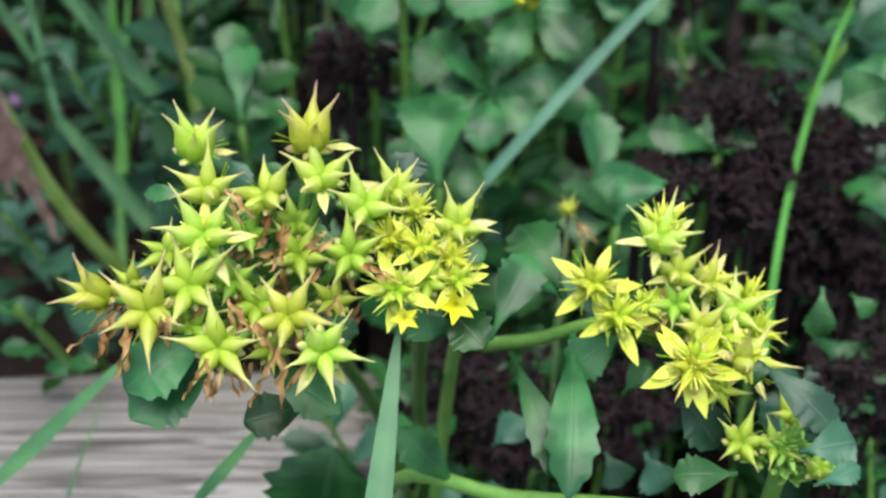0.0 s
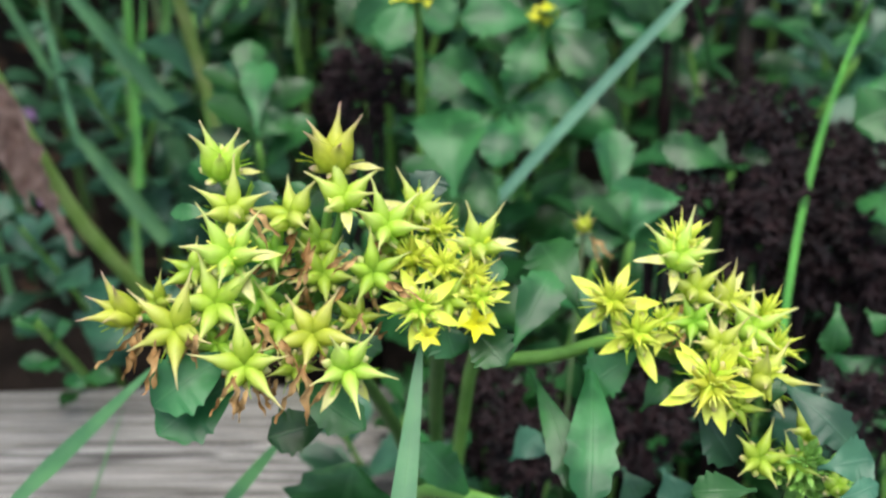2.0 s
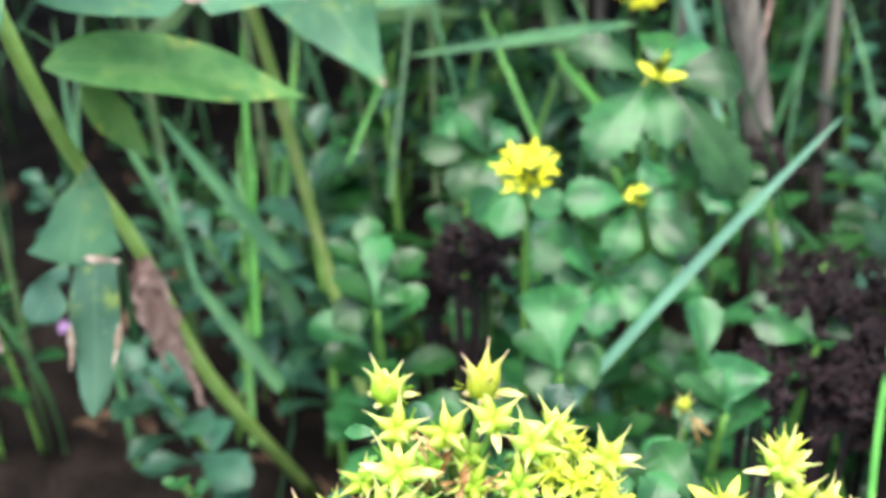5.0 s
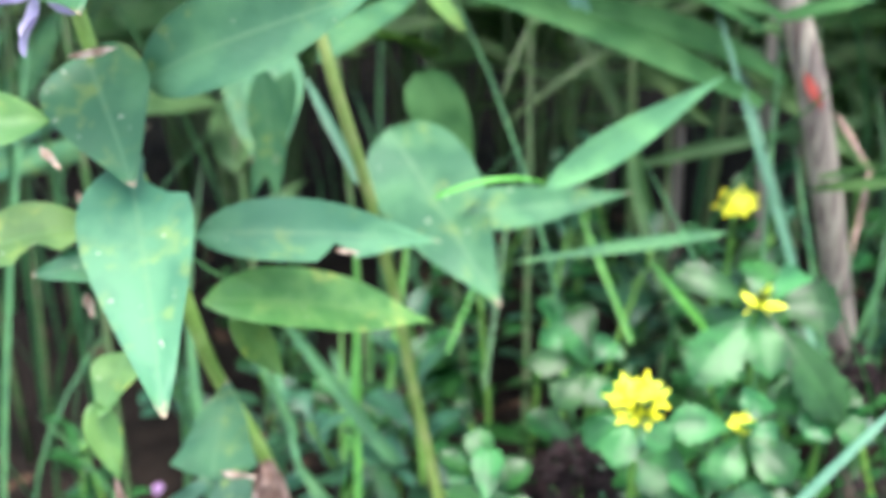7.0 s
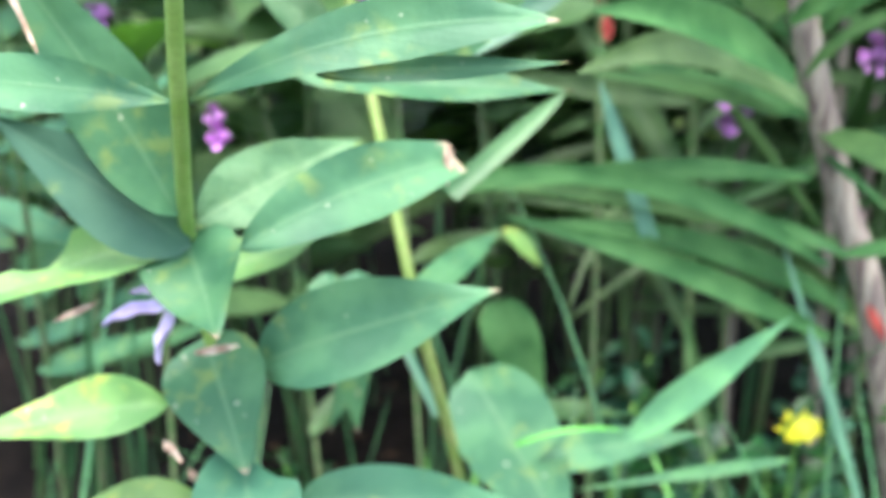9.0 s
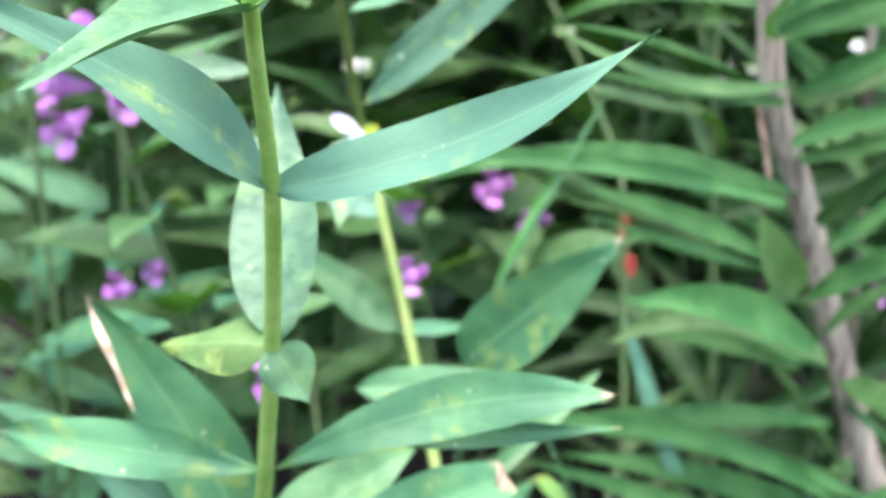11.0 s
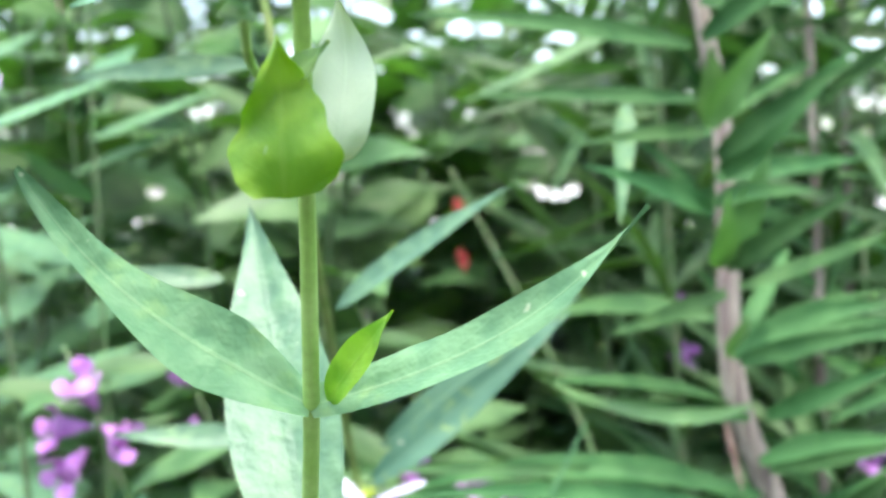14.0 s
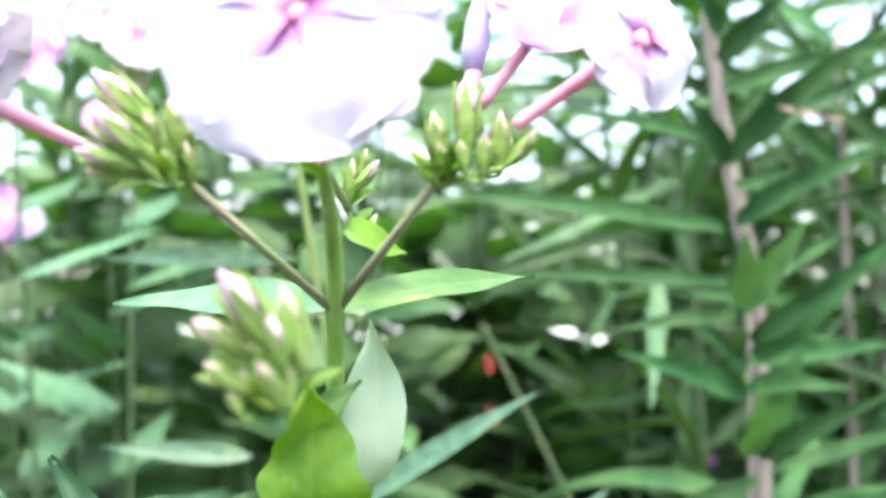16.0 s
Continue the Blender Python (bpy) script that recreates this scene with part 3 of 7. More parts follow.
def blossom(parent, at, normal, size=1.0):
    """A small open yellow blossom head of several flowers."""
    m = facing(at, normal, 0.3, size)
    for k in range(7):
        off = Vector((0, 0, 0)) if k == 0 else Vector((math.cos(k * 1.05), math.sin(k * 1.05), random.uniform(-0.7, 0.5))) * 0.0072
        fm = m @ Matrix.Translation(off) @ Matrix.Rotation(k * 0.9, 4, "Z") @ Matrix.Rotation(radians(22 if k else 0), 4, "X")
        fl = link("flower", STAMENS, parent, fm)
        for j in range(5):
            link("petal", PETAL_DEEP, fl, fm @ Matrix.Rotation(2 * math.pi * j / 5, 4, "Z") @ Matrix.Rotation(radians(-25), 4, "Y"))


# ---- ground, timber ----
def ground():
    bm = bmesh.new()
    near = [(-2.0 + 0.05 * i) for i in range(81)]
    grid = {}
    for i, x in enumerate(near):
        for j in range(71):
            y = -0.5 + 0.05 * j
            z = 0.012 * noise.noise(Vector((x * 6, y * 6, 0))) + 0.006 * noise.noise(Vector((x * 25, y * 25, 3)))
            grid[i, j] = bm.verts.new((x, y, z - 0.01))
    for i in range(80):
        for j in range(70):
            bm.faces.new((grid[i, j], grid[i + 1, j], grid[i + 1, j + 1], grid[i, j + 1]))
    edge = [e for e in bm.edges if e.is_boundary]
    ex = bmesh.ops.extrude_edge_only(bm, edges=edge)
    for v in [g for g in ex["geom"] if isinstance(g, bmesh.types.BMVert)]:
        d = Vector((v.co.x, v.co.y - 1.25, 0))
        v.co = Vector((0, 1.25, -0.02)) + d * 800
        v.co.z = -0.02
    return tagged(link("ground", to_mesh("ground", bm, SOIL)), "dark moist garden soil under the plants", "ground", kind="structure")


ground()


def timber():
    bm = bmesh.new()
    nx, prof = 60, [(-0.075, -0.04), (-0.075, 0.052), (-0.070, 0.060), (-0.02, 0.061), (0.0, 0.0588), (0.02, 0.061), (0.048, 0.060), (0.055, 0.050), (0.055, -0.04)]
    rows = []
    for i in range(nx + 1):
        x = -0.7 + 0.9 * i / nx
        rows.append([bm.verts.new((x, y + 0.003 * noise.noise(Vector((x * 9, k, 0))), z + 0.004 * noise.noise(Vector((x * 5, k * 0.7, 5))))) for k, (y, z) in enumerate(prof)])
    for a, b in zip(rows, rows[1:]):
        for k in range(len(prof) - 1):
            bm.faces.new((a[k], b[k], b[k + 1], a[k + 1]))
    bm.faces.new(rows[0])
    bm.faces.new(rows[-1][::-1])
    ob = link("edging_timber", to_mesh("edging_timber", bm, WOOD), None, Matrix.Translation((-0.215, 0.230, -0.005)) @ Matrix.Rotation(radians(2), 4, "Z"))
    return tagged(ob, "weathered grey edging timber with cracks and moss, lying on the soil", "timber")


timber()


def pavement():
    bm = bmesh.new()
    v = [bm.verts.new(p) for p in ((-900, 8.0, -0.01), (900, 8.0, -0.01), (900, 900, -0.01), (-900, 900, -0.01))]
    t = [bm.verts.new((p.co.x, p.co.y, 0.03)) for p in v]
    bm.faces.new(t)
    for i in range(4):
        bm.faces.new((v[i], v[(i + 1) % 4], t[(i + 1) % 4], t[i]))
    return tagged(link("pavement", to_mesh("pavement", bm, PAVING, False)), "pale paved area beyond the flower border", "pavement", kind="structure")


pavement()

# ---- sedum in flower over the timber ----
UPRIGHT, TOWARDS = (0.05, -0.10, 1.0), (0.0, -0.45, 0.9)


def young_blossom(parent, at, size):
    """A half-open deep yellow flower, petals still cupped."""
    m = facing(at, (0.1, -0.8, 0.5), 0.4, size)
    fl = link("flower", STAMENS, parent, m)
    for j in range(5):
        link("petal", PETAL_DEEP, fl, m @ Matrix.Rotation(2 * math.pi * j / 5, 4, "Z") @ Matrix.Rotation(radians(-50), 4, "Y"))


def sedum_leaf(parent, base, tip, width, mat, face=(0, -0.68, 0.73)):
    """A fleshy spoon-shaped leaf, its outer half cut into blunt teeth."""
    return leaf(parent, base, tip, width, mat, face, shape="wedge", teeth=0.40, thick=0.0009, arch=0.10, fold=0.26, wave=0.05, nu=54, nv=6, teeth_n=8, seed=width * 900)


def sedum_front_left():
    e = thing("sedum_plant", (0.0, 0.195, 0.0), "stonecrop with yellow-green star-shaped seed pods and dry brown petals", "plant", "stonecrop plants")
    hub = Vector((-0.0262, 0.1565, 0.1873))
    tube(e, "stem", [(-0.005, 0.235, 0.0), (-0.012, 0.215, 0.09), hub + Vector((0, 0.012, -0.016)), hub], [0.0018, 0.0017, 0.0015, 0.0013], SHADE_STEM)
    pod = lambda at, nm, kind, pet, dry, size: sedum_flower(e, at, nm, kind, pet, dry, size, root=hub.lerp(Vector(at), 0.25) - Vector((0, 0, 0.006)))
    pod((-0.0384, 0.1569, 0.2080), UPRIGHT, CUP, 2, 0, 1.0)
    pod((-0.0203, 0.1576, 0.2090), UPRIGHT, CUP, 2, 0, 1.12)
    pod((-0.0356, 0.1509, 0.2045), (-0.1, -0.35, 0.9), HALF, 0, 0, 1.0)
    pod((-0.0350, 0.1420, 0.2021), (-0.05, -0.55, 0.8), HALF, 5, 0, 1.05)
    pod((-0.0185, 0.1527, 0.2054), (0.1, -0.35, 0.9), HALF, 1, 1, 1.0)
    pod((-0.0265, 0.1522, 0.2029), (-0.5, -0.3, 0.8), STAR, 0, 1, 0.95)
    pod((-0.0120, 0.1496, 0.2026), (0.2, -0.45, 0.85), HALF, 0, 1, 1.05)
    pod((-0.0498, 0.1371, 0.1949), (-0.55, -0.45, 0.7), CUP, 0, 1, 0.85)
    pod((-0.0418, 0.1328, 0.1957), (-0.2, -0.75, 0.6), STAR, 0, 1, 1.05)
    pod((-0.0368, 0.1372, 0.1968), (0.0, -0.6, 0.75), STAR, 0, 1, 1.0)
    pod((-0.0313, 0.1276, 0.1934), (0.0, -0.85, 0.5), STAR, 0, 1, 1.05)
    pod((-0.0220, 0.1331, 0.1945), (0.0, -0.65, 0.75), STAR, 0, 1, 1.05)
    pod((-0.0171, 0.1281, 0.1925), (0.3, -0.75, 0.6), HALF, 2, 1, 1.0)
    pod((-0.0138, 0.1448, 0.1974), (0.15, -0.7, 0.7), GREEN_STAR, 0, 1, 1.05)
    pod((-0.0221, 0.1488, 0.1943), (0.0, -0.5, 0.8), GREEN_STAR, 0, 1, 1.0)
    pod((-0.0281, 0.1411, 0.1902), (0.0, -0.6, 0.8), GREEN_STAR, 0, 1, 0.95)
    pod((-0.0303, 0.1514, 0.1963), (0.0, -0.4, 0.9), GREEN_STAR, 0, 1, 0.9)
    pod((-0.0418, 0.1466, 0.1963), (-0.3, -0.5, 0.8), GREEN_STAR, 0, 0, 0.85)
    pod((-0.0320, 0.1433, 0.1934), (0.1, -0.6, 0.8), GREEN_STAR, 0, 1, 0.85)
    pod((-0.0165, 0.1424, 0.1903), (0.2, -0.6, 0.8), GREEN_STAR, 0, 0, 0.8)
    pod((-0.0234, 0.1540, 0.1967), (0.0, -0.4, 0.9), GREEN_STAR, 0, 1, 0.9)
    pod((-0.0469, 0.1422, 0.1935), (-0.4, -0.5, 0.8), GREEN_STAR, 0, 1, 0.7)
    pod((-0.0251, 0.1328, 0.1886), (0.1, -0.7, 0.7), GREEN_STAR, 0, 1, 0.7)
    pod((-0.0368, 0.1347, 0.1913), (-0.1, -0.7, 0.7), GREEN_STAR, 0, 1, 0.7)
    for k in range(10):  # shrivelled petals caught among the pods
        at = hub + Vector((random.uniform(-0.020, 0.014), random.uniform(-0.016, -0.004), random.uniform(-0.004, 0.009)))
        link("withered_petal", WITHERED[k % 4], e, Matrix.Translation(at) @ Matrix.Rotation(random.uniform(-1.2, 1.2), 4, "Y") @ Matrix.Scale(random.uniform(0.8, 1.1), 4))
    for at, turn, size in (((-0.0221, 0.1426, 0.2047), 0.1, 1.3), ((-0.0157, 0.1406, 0.2036), 0.6, 1.2), ((-0.0116, 0.1390, 0.1996), -1.1, 1.1), ((-0.0376, 0.1269, 0.1995), -0.2, 1.2), ((-0.0432, 0.1276, 0.1969), 0.05, 1.3), ((-0.0317, 0.1222, 0.1962), 0.2, 1.0), ((-0.0223, 0.1247, 0.1963), 0.1, 1.4), ((-0.0305, 0.1225, 0.1930), 0.0, 1.2), ((-0.0487, 0.1316, 0.1957), 0.1, 1.1), ((-0.0265, 0.1280, 0.1976), -0.4, 1.1), ((-0.0183, 0.1390, 0.1996), 0.8, 1.1), ((-0.0299, 0.1308, 0.2000), -0.5, 1.0), ((-0.0150, 0.1367, 0.1962), 0.2, 1.0), ((-0.0320, 0.1473, 0.2081), -0.7, 1.0)):  # long shrivelled petals hanging in front
        link("withered_petal", WITHERED[int(size * 10) % 4], e, Matrix.Translation(at) @ Matrix.Rotation(turn, 4, "Y") @ Matrix.Scale(size * 0.85, 4))
    for k in range(40):  # small swelling buds between the pods
        c = hub + Vector((random.uniform(-0.022, 0.016), random.uniform(-0.012, 0.012), random.uniform(-0.010, 0.008)))
        bm = spindle_bmesh(bmesh.new(), facing(c, (random.uniform(-1, 1), random.uniform(-1, 0.3), random.uniform(0, 1)), 0), 0.003, [(0, 0.0003), (0.3, 0.0009), (0.7, 0.0008), (1, 0.0002)], 6)
        link("small_bud", to_mesh("small_bud", bm, STEM_SEDUM), e)
    hub = Vector((-0.0038, 0.1587, 0.1858))
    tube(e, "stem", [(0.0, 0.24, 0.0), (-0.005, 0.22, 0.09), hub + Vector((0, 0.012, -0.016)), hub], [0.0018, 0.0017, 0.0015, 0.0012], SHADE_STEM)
    pod((-0.0071, 0.1543, 0.2025), (0.1, -0.35, 0.9), HALF, 3, 0, 0.85)
    pod((-0.0040, 0.1519, 0.2008), (0.1, -0.5, 0.85), CARPELS, 4, 0, 0.8)
    pod((-0.0079, 0.1486, 0.1977), (-0.1, -0.6, 0.8), CARPELS, 5, 0, 0.85)
    pod((0.0022, 0.1513, 0.1981), (0.2, -0.4, 0.9), HALF, 4, 0, 0.95)
    pod((-0.0030, 0.1462, 0.1978), (0.0, -0.6, 0.75), CARPELS, 5, 0, 0.85)
    pod((0.0013, 0.1461, 0.1958), (0.25, -0.55, 0.8), CARPELS, 4, 0, 0.85)
    pod((-0.0064, 0.1402, 0.1942), (-0.1, -0.75, 0.65), CARPELS, 5, 0, 1.0)
    pod((0.0024, 0.1426, 0.1942), (0.3, -0.6, 0.7), CARPELS, 5, 0, 0.85)
    pod((-0.0022, 0.1433, 0.1935), (0.0, -0.7, 0.7), GREEN_STAR, 2, 0, 0.8)
    pod((-0.0102, 0.1515, 0.1984), (-0.1, -0.6, 0.8), GREEN_STAR, 1, 1, 0.85)
    young_blossom(e, (0.0022, 0.1398, 0.1918), 0.62)
    young_blossom(e, (-0.0055, 0.1371, 0.1915), 0.5)
    lf = lambda a, b, w, mt: sedum_leaf(e, a, b, w, mt)
    lf((-0.0332, 0.1352, 0.1904), (-0.0453, 0.1257, 0.1870), 0.0087, SEDUM)
    lf((-0.0331, 0.1377, 0.1834), (-0.0455, 0.1263, 0.1808), 0.0095, SEDUM)
    lf((-0.0274, 0.1372, 0.1827), (-0.0147, 0.1282, 0.1802), 0.0067, SEDUM)
    lf((-0.0200, 0.1365, 0.1746), (-0.0303, 0.1319, 0.1749), 0.0069, SEDUM)
    lf((-0.0375, 0.1517, 0.2039), (-0.0457, 0.1517, 0.2039), 0.0026, SEDUM)
    lf((-0.0344, 0.1565, 0.2003), (-0.0308, 0.1595, 0.2047), 0.0047, SEDUM_BLUE)
    lf((-0.0275, 0.1585, 0.1998), (-0.0263, 0.1615, 0.2040), 0.0040, SEDUM)
    lf((-0.0180, 0.1569, 0.1938), (-0.0203, 0.1600, 0.1983), 0.0052, SEDUM_BLUE)
    lf((-0.0299, 0.1553, 0.1915), (-0.0272, 0.1577, 0.1949), 0.0055, SEDUM_BLUE)
    lf((-0.0418, 0.1439, 0.1924), (-0.0483, 0.1452, 0.1943), 0.0035, SEDUM_BLUE)
    lf((-0.0183, 0.1349, 0.1935), (-0.0121, 0.1333, 0.1912), 0.0033, SEDUM)
    lf((-0.0030, 0.1424, 0.1904), (-0.0013, 0.1391, 0.1855), 0.0068, SEDUM)
    lf((0.0005, 0.1437, 0.1888), (0.0067, 0.1360, 0.1863), 0.0070, SEDUM)
    lf((0.0013, 0.1478, 0.1948), (0.0072, 0.1485, 0.1957), 0.0035, SEDUM)
    lf((-0.0071, 0.1705, 0.1925), (-0.0049, 0.1747, 0.1987), 0.0065, SEDUM_BLUE)
    lf((-0.0160, 0.1443, 0.1861), (-0.0196, 0.1403, 0.1802), 0.0080, SEDUM)
    lf((-0.0401, 0.1451, 0.1871), (-0.0343, 0.1436, 0.1849), 0.0053, SEDUM)
    lf((-0.0218, 0.1516, 0.1896), (-0.0164, 0.1506, 0.1881), 0.0050, SEDUM_BLUE)
    lf((-0.0360, 0.1500, 0.1907), (-0.0387, 0.1480, 0.1877), 0.0045, SEDUM)


def sedum_front_right():
    e = thing("sedum_plant", (-0.005, 0.23, 0.0), "stonecrop with a bright yellow-green flower head on a thick pale stem", "plant", "stonecrop plants")
    hub = Vector((0.0416, 0.1644, 0.1708))
    tube(e, "stem", [(-0.005, 0.23, 0.0), (0.0026, 0.1963, 0.1335), (0.0090, 0.1775, 0.1533), (0.0184, 0.1726, 0.1589), (0.0264, 0.1698, 0.1642), (0.0350, 0.1665, 0.1691), hub], [0.0018, 0.0015, 0.0014, 0.0013, 0.0013, 0.0013, 0.001], STEM_SEDUM)
    pod = lambda at, nm, kind, pet, dry, size: sedum_flower(e, at, nm, kind, pet, dry, size, root=hub.lerp(Vector(at), 0.2) - Vector((0, 0, 0.006)))
    pod((0.0358, 0.1575, 0.1913), (0.05, -0.35, 0.95), HALF, 4, 0, 1.0)
    pod((0.0367, 0.1605, 0.1922), (0.0, -0.3, 1.0), CARPELS, 1, 0, 0.95)
    pod((0.0247, 0.1511, 0.1873), (-0.2, -0.6, 0.8), CARPELS, 5, 0, 1.12)
    pod((0.0286, 0.1482, 0.1830), (0.0, -0.75, 0.65), CARPELS, 5, 0, 1.05)
    pod((0.0388, 0.1552, 0.1862), (0.2, -0.45, 0.85), HALF, 1, 1, 0.9)
    pod((0.0440, 0.1544, 0.1850), (0.4, -0.45, 0.8), HALF, 3, 0, 0.85)
    pod((0.0472, 0.1494, 0.1830), (0.35, -0.5, 0.8), HALF, 1, 0, 0.95)
    pod((0.0413, 0.1447, 0.1832), (0.0, -0.6, 0.8), HALF, 1, 0, 0.9)
    pod((0.0388, 0.1367, 0.1822), (-0.05, -0.8, 0.6), CARPELS, 5, 0, 1.08)
    pod((0.0391, 0.1380, 0.1823), (-0.05, -0.6, 0.8), CARPELS, 3, 0, 1.0)
    pod((0.0472, 0.1395, 0.1810), (0.45, -0.6, 0.65), HALF, 4, 0, 0.95)
    pod((0.0504, 0.1523, 0.1837), (0.5, -0.35, 0.8), CARPELS, 1, 0, 0.9)
    pod((0.0509, 0.1470, 0.1814), (0.6, -0.4, 0.7), CARPELS, 1, 0, 0.85)
    pod((0.0446, 0.1439, 0.1821), (0.1, -0.5, 0.85), CARPELS, 2, 0, 0.9)
    pod((0.0335, 0.1517, 0.1829), (0.2, -0.6, 0.7), CARPELS, 3, 0, 0.75)
    pod((0.0386, 0.1517, 0.1829), (0.0, -0.6, 0.8), GREEN_STAR, 0, 1, 0.8)
    pod((0.0435, 0.1370, 0.1774), (0.2, -0.8, 0.4), GREEN_STAR, 2, 0, 0.7)
    lf = lambda a, b, w, mt: sedum_leaf(e, a, b, w, mt)
    lf((0.0221, 0.1643, 0.1746), (0.0147, 0.1776, 0.1817), 0.0094, SEDUM)
    lf((0.0085, 0.1563, 0.1717), (0.0163, 0.1695, 0.1805), 0.0078, SEDUM)
    lf((0.0120, 0.1552, 0.1701), (0.0203, 0.1320, 0.1610), 0.0059, SEDUM)
    lf((0.0228, 0.1570, 0.1728), (0.0202, 0.1281, 0.1624), 0.0079, SEDUM)
    lf((0.0312, 0.1538, 0.1753), (0.0217, 0.1503, 0.1701), 0.0073, SEDUM)
    lf((0.0373, 0.1434, 0.1742), (0.0450, 0.1371, 0.1650), 0.0074, SEDUM_BLUE)
    lf((0.0308, 0.1479, 0.1666), (0.0356, 0.1511, 0.1713), 0.0048, SEDUM)
    lf((0.0418, 0.1603, 0.1848), (0.0463, 0.1584, 0.1821), 0.0038, SEDUM)


def sedum_front_low():
    e = thing("sedum_plant", (0.06, 0.16, 0.0), "young stonecrop shoot with fleshy leaves and green buds", "plant", "stonecrop plants")
    hub = Vector((0.0548, 0.1332, 0.1678))
    tube(e, "stem", [(0.06, 0.16, 0.0), (0.057, 0.15, 0.08), hub], [0.002, 0.0019, 0.0014], STEM_SEDUM)
    tube(e, "stem", [(-0.02, 0.21, 0.05), (-0.0088, 0.1625, 0.1313), (0.0125, 0.1480, 0.1419), (0.0370, 0.1421, 0.1453), hub - Vector((0, 0, 0.02))], [0.0016, 0.0015, 0.0014, 0.0014, 0.0013], STEM_SEDUM)
    for at, nm, kind, size in (((0.0469, 0.1319, 0.1708), TOWARDS, GREEN_STAR, 0.9), ((0.0565, 0.1383, 0.1703), UPRIGHT, HALF, 0.7), ((0.0579, 0.1274, 0.1693), TOWARDS, CUP, 0.6), ((0.0522, 0.1316, 0.1705), TOWARDS, GREEN_STAR, 0.7)):
        sedum_flower(e, at, nm, kind, 0, 0, size, root=hub)
    lf = lambda a, b, w, mt: sedum_leaf(e, a, b, w, mt)
    lf((0.0487, 0.1372, 0.1830), (0.0589, 0.1267, 0.1782), 0.0060, SEDUM_BLUE)
    lf((0.0425, 0.1182, 0.1781), (0.0331, 0.1180, 0.1778), 0.0052, SEDUM)
    lf((0.0523, 0.1221, 0.1786), (0.0603, 0.1229, 0.1798), 0.0069, SEDUM_BLUE)
    lf((0.0453, 0.1272, 0.1860), (0.0469, 0.1295, 0.1894), 0.0021, SEDUM)
    lf((0.0537, 0.1179, 0.1760), (0.0604, 0.1194, 0.1781), 0.0033, SEDUM_BLUE)
    lf((0.0028, 0.1526, 0.1397), (-0.0076, 0.1551, 0.1522), 0.0073, SEDUM)
    lf((-0.0251, 0.1588, 0.1132), (-0.0206, 0.1640, 0.1386), 0.0214, SEDUM)
    lf((0.0777, 0.1897, 0.1589), (0.0763, 0.1839, 0.1503), 0.0060, SEDUM)
    lf((0.1002, 0.2424, 0.1031), (0.1191, 0.2259, 0.0967), 0.0209, SEDUM)
    lf((0.0923, 0.2091, 0.1429), (0.0968, 0.2062, 0.1387), 0.0051, SEDUM)
    lf((0.0105, 0.1714, 0.1319), (0.0168, 0.1747, 0.1366), 0.0069, SEDUM_BLUE)
    lf((0.0321, 0.1635, 0.1381), (0.0354, 0.1598, 0.1326), 0.0066, SEDUM_BLUE)
    lf((0.0398, 0.1635, 0.1381), (0.0431, 0.1592, 0.1318), 0.0077, SEDUM_BLUE)
    for h in range(7):  # tight tufts of young leaves
        at = hub + Vector((0.0055 * math.cos(h * 2.4) * (h / 6) ** 0.5 + 0.001, random.uniform(-0.003, 0.003), 0.004 * math.sin(h * 2.4) * (h / 6) ** 0.5 - 0.001))
        for k in range(26):
            d = Vector((random.gauss(0, 0.6), random.gauss(-0.3, 0.5), random.uniform(-0.1, 1.0))).normalized()
            bm = spindle_bmesh(bmesh.new(), turn_to(at, at + d, (0, 0, 1)), random.uniform(0.0030, 0.0050), [(0, 0.0003), (0.4, 0.0005), (0.75, 0.0006), (0.92, 0.0004), (1, 0.0001)], 6, 0.5)
            link("small_leaf", to_mesh("small_leaf", bm, SHOOT), e)


sedum_front_left()
sedum_front_right()
sedum_front_low()

# ---- phlox by the timber: stem, leaf pairs, buds, flowers ----
N0, N1 = Vector((-0.1605, 0.2588, 0.3191)), Vector((-0.1428, 0.2057, 0.3817))
C1, NP, N2, N3 = Vector((-0.1353, 0.1867, 0.4171)), Vector((-0.1288, 0.1661, 0.4523)), Vector((-0.1192, 0.1216, 0.5176)), Vector((-0.1115, 0.0849, 0.5758))
N15 = Vector((-0.1251, 0.1438, 0.4838))
TOPN = Vector((-0.1092, 0.0664, 0.5919))


